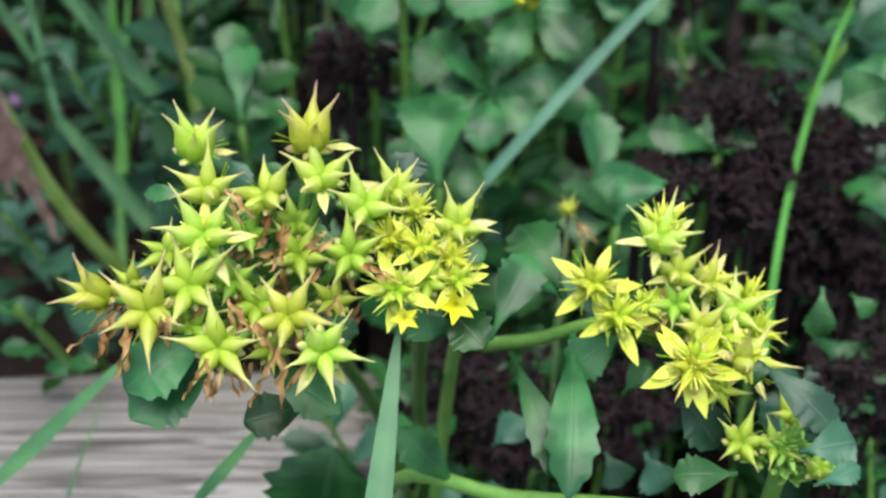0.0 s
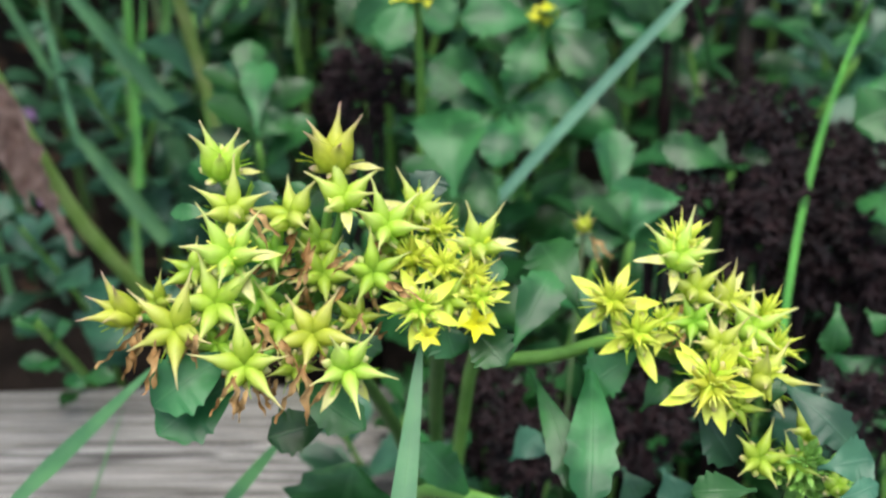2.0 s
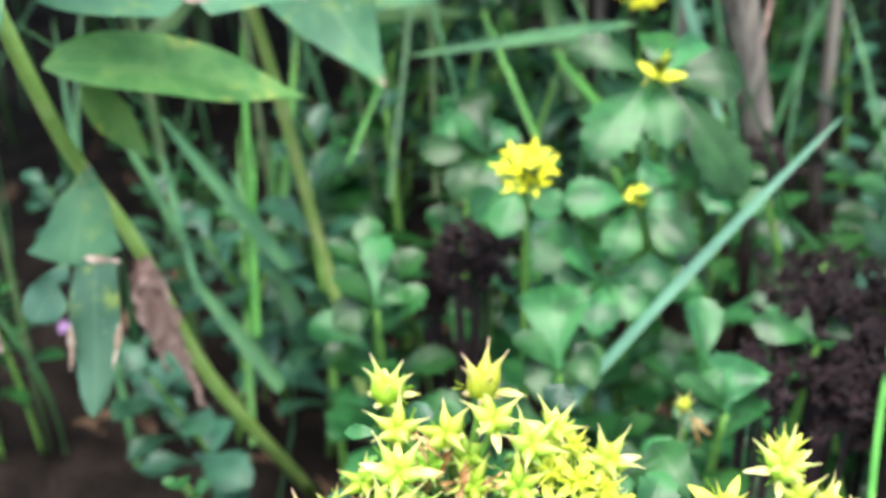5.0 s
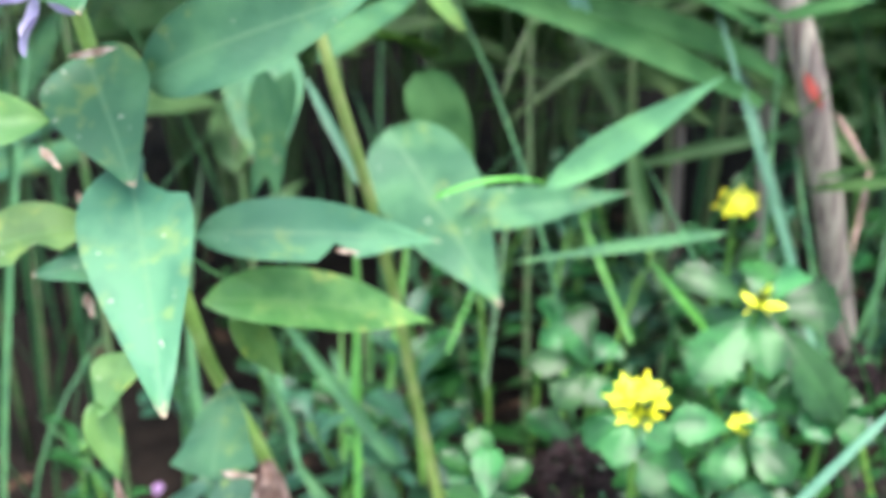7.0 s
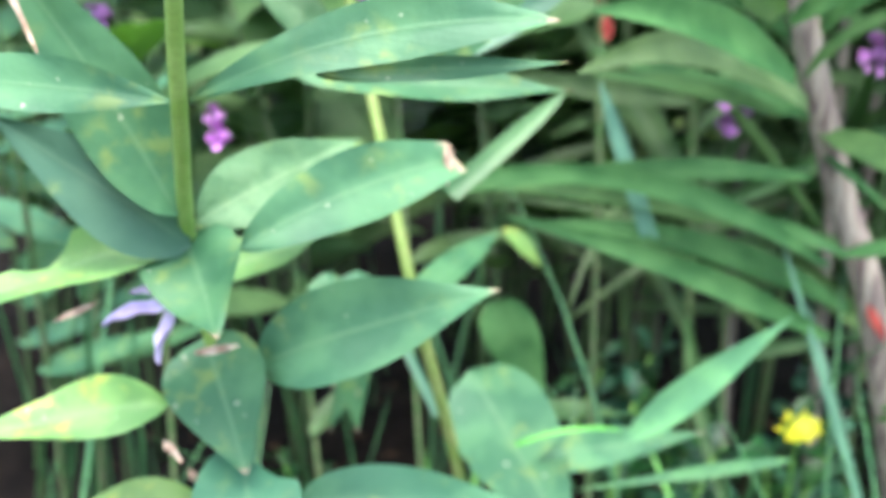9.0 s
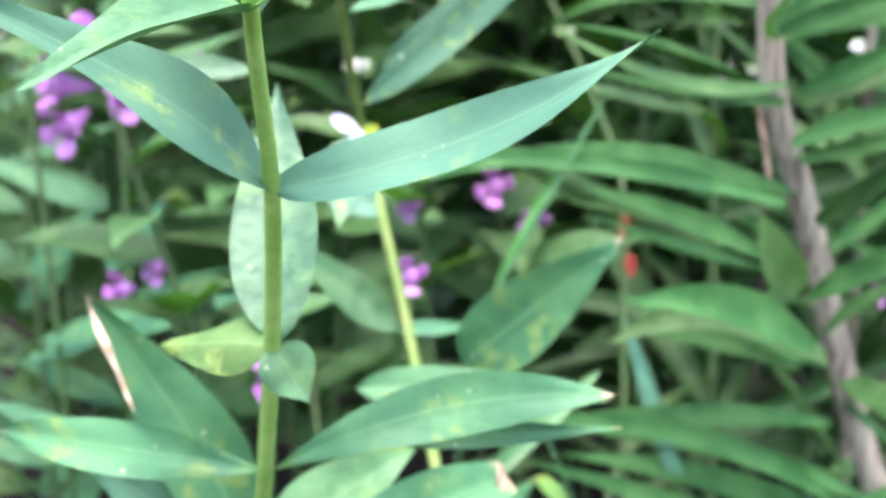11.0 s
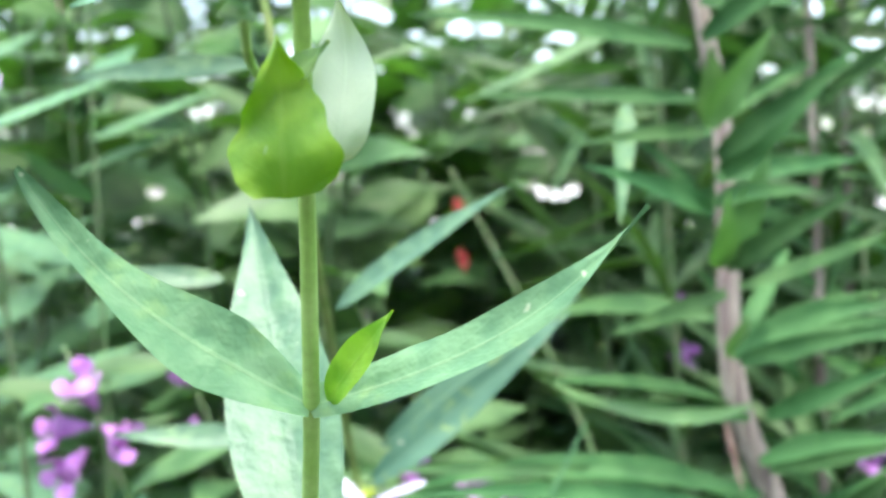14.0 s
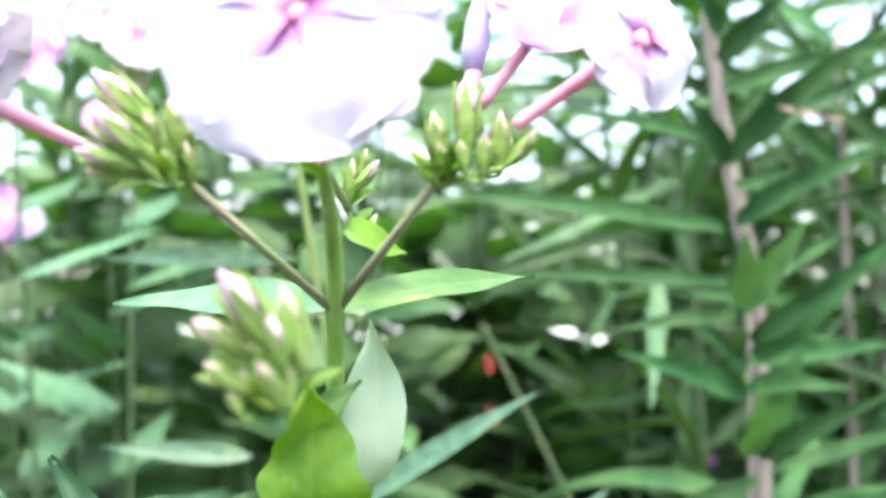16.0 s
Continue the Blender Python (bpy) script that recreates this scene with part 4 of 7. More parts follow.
def main_phlox():
    e = thing("phlox_plant", (-0.10, 0.37, 0.0), "tall phlox leaning forward with paired leaves, pink buds and pale flowers", "plant", "phlox plants")
    low = Vector((-0.1406, 0.2629, 0.2305))
    tube(e, "stem", [(-0.10, 0.37, -0.005), (-0.1249, 0.3275, 0.0874), (-0.1371, 0.3102, 0.1523), (-0.1463, 0.3002, 0.1850), low, N0, N1, C1, NP, N15, N2, N3, TOPN], [0.0027, 0.0026, 0.0025, 0.0024, 0.0023, 0.0021, 0.0019, 0.0018, 0.0016, 0.0014, 0.0013, 0.0011, 0.0008], STEM)
    lv = lambda *a, **k: leaf(e, *a, **{"nu": 24, "fold": 0.28, "wave": 0.05, **k})
    # lower leaves
    lv((-0.1498, 0.2566, 0.2791), (-0.1250, 0.1953, 0.2385), 0.0275, PHLOX, (0.1, -0.85, 0.5), shape="broad", bites=((0.12, 1, 0.12),))
    lv((-0.1607, 0.2623, 0.3058), (-0.1436, 0.2399, 0.2772), 0.0265, PHLOX, (0.05, -0.85, 0.5), shape="broad", label="phlox leaf with chewed browning edge")
    lv((-0.1372, 0.2647, 0.2335), (-0.0770, 0.3171, 0.2023), 0.0215, LIME, (0.1, -0.6, 0.8), arch=0.05)
    lv((-0.1402, 0.2727, 0.2505), (-0.0725, 0.2978, 0.2400), 0.0200, PHLOX, (0.1, -0.7, 0.7), arch=0.05, bites=((0.55, -1, 0.06),))
    lv((-0.1462, 0.2622, 0.2983), (-0.0800, 0.2658, 0.3230), 0.0270, PHLOX, (0.15, -0.75, 0.65), arch=0.05)
    lv((-0.1625, 0.2704, 0.3200), (-0.1320, 0.2893, 0.3298), 0.0140, PHLOX_SPOT, (0.1, -0.6, 0.8))
    lv((-0.1679, 0.2510, 0.2903), (-0.2155, 0.2307, 0.2867), 0.0177, PHLOX_SPOT, (0, -0.6, 0.8), arch=0.04)
    lv((-0.1590, 0.2489, 0.2624), (-0.2064, 0.2330, 0.2540), 0.0170, PHLOX_SPOT, (0, -0.6, 0.8), arch=0.04, bites=((0.3, 1, 0.1),))
    lv((-0.1588, 0.2487, 0.3385), (-0.2066, 0.2079, 0.3277), 0.0165, PHLOX_SPOT, (0, -0.6, 0.8), arch=0.06, bites=((0.55, -1, 0.12),))
    lv((-0.1578, 0.2459, 0.3388), (-0.1407, 0.2145, 0.3258), 0.0235, PHLOX, (0.1, -0.85, 0.5), shape="broad")
    lv((-0.1562, 0.2429, 0.3384), (-0.1947, 0.2224, 0.3743), 0.0215, PHLOX_BLUE, (0.2, -0.85, 0.45), arch=0.04)
    lv((-0.1588, 0.2538, 0.3399), (-0.1233, 0.3047, 0.3531), 0.0140, PHLOX_SPOT, (0.1, -0.7, 0.7))
    lv((-0.1550, 0.2512, 0.2237), (-0.1588, 0.2340, 0.2121), 0.0150, PHLOX_SPOT, (-0.3, -0.8, 0.5), shape="broad")
    lv((-0.1613, 0.2367, 0.2157), (-0.1542, 0.2315, 0.1945), 0.0095, PHLOX_SPOT, (0.5, -0.8, 0.3))
    leaf(e, (-0.1551, 0.2318, 0.1952), (-0.1528, 0.2380, 0.1616), 0.0040, DEAD, (0, -0.9, 0.3), "withered_tip", shape="strap", wave=0.25, fold=0.6)
    lv((-0.1342, 0.2802, 0.2217), (-0.1219, 0.2905, 0.1945), 0.0110, PHLOX_SPOT, (0.3, -0.7, 0.5), label="yellowing leaf with a brown edge")
    lv((-0.1406, 0.2505, 0.2539), (-0.1721, 0.2359, 0.2532), 0.0170, PHLOX, (0, -0.6, 0.75), arch=0.04)
    for a, b, w in (((-0.0948, 0.2700, 0.3611), (-0.0947, 0.2652, 0.3505), 0.0026), ((-0.1942, 0.2281, 0.4130), (-0.1787, 0.2177, 0.3892), 0.0020), ((-0.1573, 0.2430, 0.3091), (-0.1452, 0.2453, 0.3113), 0.0022), ((-0.1874, 0.2291, 0.3213), (-0.1761, 0.2324, 0.3264), 0.0018),
                    ((-0.0987, 0.2659, 0.2503), (-0.0916, 0.2665, 0.2495), 0.0014), ((-0.1616, 0.2301, 0.2907), (-0.1565, 0.2288, 0.2854), 0.0022), ((-0.1611, 0.2422, 0.2460), (-0.1587, 0.2395, 0.2400), 0.0026), ((-0.1648, 0.2534, 0.2700), (-0.1600, 0.2513, 0.2646), 0.0022)):
        leaf(e, a, b, w, TAN, (0, -0.9, 0.4), "withered_edge", shape="sharp", wave=0.3, nu=10)
    # pairs at the middle nodes
    lv((-0.1407, 0.2062, 0.3822), (-0.0658, 0.2257, 0.3982), 0.0150, PHLOX, (0.15, -0.85, 0.5), shape="oblong", sweep=0.062, arch=0.03, wave=0.05, fold=0.2)
    lv((-0.1165, 0.2172, 0.3865), (-0.0632, 0.2299, 0.3889), 0.0058, PHLOX, (0.15, -0.85, 0.5), wave=0.08)
    lv((-0.1394, 0.2304, 0.3425), (-0.0937, 0.2721, 0.3563), 0.0188, PHLOX, (0.15, -0.85, 0.5), shape="blunt", sweep=0.03, arch=0.04)
    lv((-0.1547, 0.2442, 0.3442), (-0.1218, 0.2840, 0.3581), 0.0197, PHLOX_TOP, (0.15, -0.85, 0.5), arch=0.03)
    lv((-0.1559, 0.2347, 0.3486), (-0.1951, 0.2291, 0.4144), 0.0215, PHLOX, (0.15, -0.8, 0.55), arch=-0.03, sweep=-0.03)
    lv(N1, (-0.2087, 0.2072, 0.3863), 0.0135, PHLOX, (-0.1, -0.85, 0.5), shape="oblong", arch=0.02, wave=0.08)
    lv((-0.1394, 0.2856, 0.3748), (-0.0642, 0.3058, 0.3691), 0.0160, PHLOX, (0.2, -0.6, 0.75))
    lv(C1, (-0.1620, 0.1931, 0.4134), 0.0120, LIME, (-0.1, -0.7, 0.7), fold=-0.35, arch=0.06, wave=0.05)
    lv(C1, (-0.1270, 0.1843, 0.4062), 0.0120, PHLOX_TOP, (0.1, -0.6, 0.8), wave=0.08)
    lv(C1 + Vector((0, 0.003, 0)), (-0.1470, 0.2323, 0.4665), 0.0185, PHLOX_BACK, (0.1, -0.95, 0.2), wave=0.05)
    lv(NP, (-0.0626, 0.1552, 0.4819), 0.0134, PHLOX_BLUE, (0.1, -0.72, 0.7), arch=-0.05, wave=0.06, sweep=-0.035)
    lv(NP, (-0.1683, 0.1299, 0.4859), 0.0150, PHLOX_BLUE, (-0.05, -0.70, 0.72), arch=0.03, wave=0.06, sweep=-0.05)
    lv(N15, (-0.1475, 0.1132, 0.4728), 0.0106, PHLOX_TOP, (-0.25, -0.8, 0.5), fold=0.7, arch=0.06)
    lv(N15, (-0.1164, 0.1304, 0.4870), 0.0039, LIME, (0, -0.7, 0.6))
    # pair at the third node
    lv(N2, (-0.1579, 0.1069, 0.5539), 0.0144, PHLOX_TOP, (-0.15, -0.62, 0.75), shape="clasp", arch=-0.06, wave=0.08, sweep=0.05)
    lv(N2, (-0.0689, 0.1119, 0.5474), 0.0110, PHLOX_TOP, (0.2, -0.62, 0.75), shape="clasp", arch=-0.07, wave=0.08, sweep=-0.05)
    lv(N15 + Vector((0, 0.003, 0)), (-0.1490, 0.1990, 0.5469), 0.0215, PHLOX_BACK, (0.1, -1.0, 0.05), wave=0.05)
    lv(N2 + Vector((0.003, -0.001, 0.001)), (-0.1045, 0.1086, 0.5335), 0.0066, PHLOX_YELLOW, (-0.3, -0.9, 0.45), fold=0.3)
    # folded yellowish leaf and pale leaf below the buds
    lv((-0.1138, 0.0848, 0.5494), (-0.1134, 0.0808, 0.5681), 0.0142, PHLOX_YELLOW, (0.1, -0.95, -0.2), shape="spade", fold=-0.42, wave=0.12, nu=36, nv=10)
    lv((-0.1096, 0.0933, 0.5535), (-0.1090, 0.0945, 0.5749), 0.0092, PALE, (-0.1, -0.98, 0.1), wave=0.12, sweep=-0.06, nu=30, shape="broad", label="pale whitish phlox leaf")
    lv((-0.1166, 0.0861, 0.5605), (-0.1080, 0.0849, 0.5677), 0.0056, LIME, (-0.3, -0.8, 0.6), fold=0.35, wave=0.1, shape="taper")
    # upper leaf pair
    lv(N3, (-0.0890, 0.1118, 0.5809), 0.0065, LIME, (0.1, -0.6, 0.75), arch=0.03)
    lv(N3, (-0.1479, 0.1045, 0.5759), 0.0067, PHLOX_TOP, (-0.1, -0.6, 0.75), arch=0.03)
    lv(N3 + Vector((0, 0.003, 0.01)), (-0.1043, 0.0935, 0.5832), 0.0056, PHLOX_YELLOW, (0, -0.7, 0.6))
    lv(TOPN - Vector((0, 0, 0.002)), (-0.1117, 0.0579, 0.5926), 0.0031, PHLOX_YELLOW, (0, -0.6, 0.7))
    return e


def bud_mesh(length, r, mat):
    bm = spindle_bmesh(bmesh.new(), Matrix(), length, [(0, r * 0.45), (0.15, r * 0.6), (0.32, r * 0.88), (0.48, r), (0.64, r * 0.9), (0.80, r * 0.58), (0.92, r * 0.28), (1, r * 0.06)], 10)
    for v in bm.verts:  # a spiral furled look
        v.co.y += 0.08 * r * math.sin(v.co.x / length * 9)
    return to_mesh("bud", bm, mat)


def calyx_mesh():
    """A ribbed cup with five long pointed sepals pressed against the bud."""
    bm = spindle_bmesh(bmesh.new(), Matrix(), 0.0046, [(0, 0.0004), (0.2, 0.0009), (0.55, 0.0013), (0.85, 0.0014), (1, 0.0012)], 10)
    for k in range(5):
        leaf_bmesh(bm, Matrix.Rotation(k * 1.2566, 4, "X") @ Matrix.Translation((0.0022, 0, 0.0013)) @ Matrix.Rotation(radians(-4), 4, "Y"), 0.0052, 0.0014, shape="sharp", nu=5, nv=4, fold=0.3)
    return to_mesh("calyx", bm, CALYX)


BUDS = [bud_mesh(0.0100, 0.0019, BUD), bud_mesh(0.0100, 0.0017, BUD_GREEN), bud_mesh(0.0100, 0.0015, BUD_GREEN)]
CALYX_ME = calyx_mesh()
BRACTS = [to_mesh("bract", leaf_bmesh(bmesh.new(), Matrix(), 1.0, w, shape="sharp", fold=0.4, arch=a, nu=6, nv=4, thick=0.06), m) for w, a, m in ((0.26, 0.10, PHLOX_YELLOW), (0.20, -0.12, LIME), (0.24, 0.14, CALYX))]


def one_bud(e, hub, foot, tip, kind):
    """A furled bud in its green calyx, on a short stalk from the hub of its cluster."""
    foot, tip = Vector(foot), Vector(tip)
    d = tip - foot
    base = foot - d * 0.7
    tube(e, "pedicel", [hub, hub.lerp(base, 0.6) + d * 0.05, base], [0.00025, 0.00025, 0.0003], STEM, 6)
    cl = link("calyx", CALYX_ME, e, turn_to(base, tip, (0, -1, 0.3)) @ Matrix.Scale(d.length * 0.95 / 0.0046, 4) @ Matrix.Diagonal((1, 0.78, 0.78, 1)))
    link("bud", BUDS[kind], cl, turn_to(foot - d * 0.2, tip, (0, -1, 0.3)) @ Matrix.Scale(d.length * 1.2 / 0.0100, 4) @ Matrix.Diagonal((1, 1.08, 1.08, 1)))
    lead = d.normalized()
    for q in range(2):  # narrow bracts at the foot
        side = (lead + Vector((random.uniform(-1, 1), random.uniform(-0.8, 0.5), random.uniform(-0.7, 0.7)))).normalized()
        start = hub.lerp(base, random.uniform(0.1, 0.7))
        link("bract", BRACTS[random.randrange(3)], e, turn_to(start, start + side, (0, -1, 0.5)) @ Matrix.Scale(random.uniform(0.0034, 0.0058), 4))


def phlox_flower(e, center, normal, r, tube_to=None, petal=None, spin=0.0, centre=None):
    """Five broad overlapping petals round a pink eye, on a slender tube."""
    m = facing(center, normal, spin)
    if tube_to:
        back = Vector(center) - Vector(normal).normalized() * 0.002
        tube(e, "flower_tube", [tube_to, Vector(tube_to).lerp(back, 0.5), back, center], [0.0007, 0.0008, 0.0010, 0.0013], PINK_TUBE)
    bm = spindle_bmesh(bmesh.new(), Matrix.Rotation(radians(-90), 4, "Y"), 0.0007, [(0, 0.0011), (0.5, 0.0011), (1, 0.0005)], 12)
    eye = link("flower_eye", to_mesh("flower_eye", bm, PINK_TUBE), e, m)
    for k in range(5):
        bm = leaf_bmesh(bmesh.new(), Matrix(), r * (1.0 + 0.06 * math.sin(k * 2.3 + r * 900)), r * 1.42, shape="petal", nu=16, nv=10, thick=0.0004, wave=0.06, seed=k * 2.0 + r * 500, curl=-0.12, arch=0.03)
        link("petal", to_mesh("petal", bm, petal or WHITE), eye, m @ Matrix.Rotation(2 * math.pi * k / 5, 4, "Z") @ Matrix.Translation((0.0008, 0, 0.0002 * (k % 3))) @ Matrix.Rotation(radians(6), 4, "Y"))


def phlox_head(e):
    tube(e, "flower_stalk", [N3, (-0.1230, 0.0649, 0.5893)], [0.0006, 0.0005], STALK)
    hub = Vector((-0.1230, 0.0649, 0.5893))
    one_bud(e, hub, (-0.1275, 0.0609, 0.5964), (-0.1314, 0.0593, 0.6003), 0)
    one_bud(e, hub, (-0.1267, 0.0592, 0.5925), (-0.1308, 0.0575, 0.5960), 0)
    one_bud(e, hub, (-0.1252, 0.0614, 0.5933), (-0.1265, 0.0601, 0.5962), 1)
    one_bud(e, hub, (-0.1244, 0.0644, 0.5946), (-0.1252, 0.0642, 0.5983), 1)
    one_bud(e, hub, (-0.1286, 0.0590, 0.5909), (-0.1324, 0.0575, 0.5920), 0)
    one_bud(e, hub, (-0.1290, 0.0600, 0.5899), (-0.1322, 0.0596, 0.5901), 1)
    one_bud(e, hub, (-0.1227, 0.0638, 0.5907), (-0.1230, 0.0637, 0.5936), 2)
    one_bud(e, hub, (-0.1236, 0.0607, 0.5903), (-0.1245, 0.0605, 0.5929), 2)
    one_bud(e, hub, (-0.1252, 0.0595, 0.5902), (-0.1269, 0.0592, 0.5921), 2)
    one_bud(e, hub, (-0.1240, 0.0666, 0.5934), (-0.1238, 0.0665, 0.5964), 1)
    tube(e, "flower_stalk", [N3, (-0.0984, 0.0730, 0.5899)], [0.0006, 0.0005], STALK)
    hub = Vector((-0.0984, 0.0730, 0.5899))
    one_bud(e, hub, (-0.0948, 0.0732, 0.5971), (-0.0948, 0.0739, 0.6024), 0)
    one_bud(e, hub, (-0.0977, 0.0719, 0.5941), (-0.0982, 0.0717, 0.5981), 1)
    one_bud(e, hub, (-0.0911, 0.0738, 0.5941), (-0.0910, 0.0736, 0.5983), 1)
    one_bud(e, hub, (-0.0927, 0.0716, 0.5926), (-0.0924, 0.0715, 0.5956), 2)
    one_bud(e, hub, (-0.0947, 0.0703, 0.5924), (-0.0951, 0.0702, 0.5948), 1)
    one_bud(e, hub, (-0.0966, 0.0711, 0.5922), (-0.0976, 0.0709, 0.5946), 2)
    one_bud(e, hub, (-0.0893, 0.0740, 0.5938), (-0.0871, 0.0742, 0.5963), 1)
    one_bud(e, hub, (-0.0942, 0.0763, 0.5960), (-0.0939, 0.0762, 0.5985), 2)
    one_bud(e, hub, (-0.0898, 0.0730, 0.5928), (-0.0886, 0.0731, 0.5940), 2)
    tube(e, "flower_stalk", [N2.lerp(N3, 0.66), (-0.1171, 0.0926, 0.5624), (-0.1173, 0.0831, 0.5657), (-0.1090, 0.0505, 0.5668)], [0.0006, 0.0006, 0.0006, 0.0005], STEM)
    hub = Vector((-0.1090, 0.0505, 0.5670))
    one_bud(e, hub, (-0.1097, 0.0460, 0.5752), (-0.1124, 0.0434, 0.5799), 0)
    one_bud(e, hub, (-0.1125, 0.0467, 0.5736), (-0.1153, 0.0452, 0.5755), 0)
    one_bud(e, hub, (-0.1079, 0.0463, 0.5730), (-0.1085, 0.0451, 0.5762), 0)
    one_bud(e, hub, (-0.1071, 0.0494, 0.5739), (-0.1084, 0.0490, 0.5787), 1)
    one_bud(e, hub, (-0.1078, 0.0444, 0.5697), (-0.1088, 0.0432, 0.5722), 1)
    one_bud(e, hub, (-0.1121, 0.0459, 0.5702), (-0.1140, 0.0446, 0.5720), 1)
    one_bud(e, hub, (-0.1104, 0.0471, 0.5694), (-0.1115, 0.0469, 0.5712), 2)
    one_bud(e, hub, (-0.1133, 0.0487, 0.5713), (-0.1146, 0.0485, 0.5732), 2)
    one_bud(e, hub, (-0.1076, 0.0505, 0.5713), (-0.1080, 0.0503, 0.5733), 2)
    one_bud(e, hub, (-0.1101, 0.0491, 0.5718), (-0.1113, 0.0489, 0.5738), 1)
    one_bud(e, hub, (-0.1075, 0.0485, 0.5694), (-0.1078, 0.0484, 0.5719), 2)
    one_bud(e, hub, (-0.1114, 0.0461, 0.5680), (-0.1123, 0.0459, 0.5697), 2)
    for a, b, w in (((-0.1085, 0.0505, 0.5667), (-0.1121, 0.0470, 0.5686), 0.0040), ((-0.1088, 0.0505, 0.5670), (-0.1060, 0.0496, 0.5711), 0.0020), ((-0.1088, 0.0525, 0.5662), (-0.1116, 0.0502, 0.5656), 0.0034)):
        leaf(e, a, b, w, LIME, (0, -0.8, 0.6), "bract", shape="broad", fold=0.3, nu=10, nv=6)
    tube(e, "flower_stalk", [TOPN, (-0.1130, 0.0974, 0.5893)], [0.0005, 0.0005], STALK)
    hub = Vector((-0.1130, 0.0974, 0.5893))
    one_bud(e, hub, (-0.1108, 0.0955, 0.5928), (-0.1085, 0.0957, 0.5955), 0)
    one_bud(e, hub, (-0.1108, 0.0955, 0.5943), (-0.1101, 0.0954, 0.5971), 1)
    one_bud(e, hub, (-0.1122, 0.0954, 0.5921), (-0.1119, 0.0953, 0.5958), 2)
    one_bud(e, hub, (-0.1100, 0.0959, 0.5863), (-0.1087, 0.0960, 0.5886), 1)
    phlox_flower(e, (-0.1085, 0.0519, 0.6039), (0.0, -0.94, 0.30), 0.0133, TOPN, WHITE, 1.90)
    phlox_flower(e, (-0.0760, 0.0732, 0.6058), (0.62, -0.72, 0.12), 0.0068, (-0.0897, 0.0757, 0.5969), WHITE, 0.5)
    phlox_flower(e, (-0.0839, 0.0838, 0.6152), (0.2, -0.8, 0.4), 0.0093, (-0.0941, 0.0820, 0.6002), PINK, 0.1)
    phlox_flower(e, (-0.1450, 0.0592, 0.5982), (-0.8, -0.2, 0.5), 0.0093, (-0.1334, 0.0703, 0.5923), WHITE, 0.1)
    leaf(e, (-0.1058, 0.0585, 0.6007), (-0.0982, 0.0596, 0.5964), 0.0062, WHITE, (0.1, -0.95, 0.2), "petal", shape="petal", wave=0.08)
    leaf(e, (-0.1127, 0.0567, 0.5982), (-0.1142, 0.0568, 0.5925), 0.0050, WHITE, (0.1, -0.95, 0.2), "petal", shape="petal", wave=0.08)
    m = turn_to((-0.0952, 0.0840, 0.6046), (-0.0947, 0.0856, 0.6166), (0, -1, 0))
    tube(e, "flower_tube", [(-0.0954, 0.0818, 0.6002), (-0.0952, 0.0840, 0.6046)], [0.0007, 0.0010], PINK_TUBE)
    bm = spindle_bmesh(bmesh.new(), Matrix(), 0.010, [(0, 0.0010), (0.3, 0.0016), (0.6, 0.0015), (0.9, 0.0008), (1, 0.0003)], 10)
    link("furled_flower", to_mesh("furled_flower", bm, LILAC), e, m)


mp = main_phlox()
phlox_head(mp)

# withered leaves hanging low on the stem
def crumple(parent, base, tip, width, mat, face, amount, seed, name="blade", **kw):
    """A dry leaf: folded, twisted and puckered."""
    bm = bmesh.new()
    length = (Vector(tip) - Vector(base)).length
    leaf_bmesh(bm, Matrix(), length, width, nu=36, nv=10, **kw)
    for v in bm.verts:
        q = v.co * 220 + Vector((seed, 0, 0))
        v.co += Vector((0.3 * noise.noise(q + Vector((9, 0, 0))), noise.noise(q + Vector((0, 7, 0))), noise.noise(q))) * amount
        a = v.co.x / length * 1.3
        v.co.y, v.co.z = v.co.y * math.cos(a) - v.co.z * math.sin(a), v.co.y * math.sin(a) + v.co.z * math.cos(a)
    return link(name, to_mesh(name, bm, mat), parent, turn_to(base, tip, face))


# lilac flower caught on the leaves
fl = thing("caught_flower", (-0.1597, 0.2401, 0.3250), "withered lilac flower caught on phlox leaves", "flower")
for q, (a, b, w) in enumerate((((-0.1575, 0.2346, 0.3269), (-0.1737, 0.2265, 0.3221), 0.0062), ((-0.1577, 0.2345, 0.3265), (-0.1594, 0.2250, 0.3135), 0.0054), ((-0.1588, 0.2347, 0.3275), (-0.1678, 0.2302, 0.3298), 0.0048), ((-0.1569, 0.2350, 0.3278), (-0.1475, 0.2303, 0.3236), 0.0056), ((-0.1575, 0.2349, 0.3275), (-0.1496, 0.2320, 0.3288), 0.0046))):
    crumple(fl, a, b, w, LILAC, (0, -0.8, 0.5), 0.0010, q * 3, "petal", shape="petal", fold=0.6)

dl = thing("dead_leaf", (-0.119, 0.230, 0.132), "curled dry brown leaf hanging from the phlox stem", "leaf")
crumple(dl, Vector((-0.1371, 0.3102, 0.1523)) + Vector((0.003, -0.003, 0)), Vector((-0.1248, 0.3125, 0.0921)) + Vector((0.002, -0.002, -0.004)), 0.0125, DEAD, (0.2, -0.9, 0.3), 0.0024, 1, fold=1.0, shape="lance", wave=0.08)
crumple(dl, Vector((-0.1371, 0.3102, 0.1523)) + Vector((0.001, -0.004, 0)), Vector((-0.1248, 0.3125, 0.0921)) + Vector((-0.009, -0.004, 0.012)), 0.0070, DEAD, (-0.4, -0.8, 0.3), 0.0022, 5, fold=1.2, shape="lance")
ch = thing("chewed_leaf", (-0.1444, 0.2902, 0.1905), "green phlox leaf with chewed brown edges hanging down", "leaf")
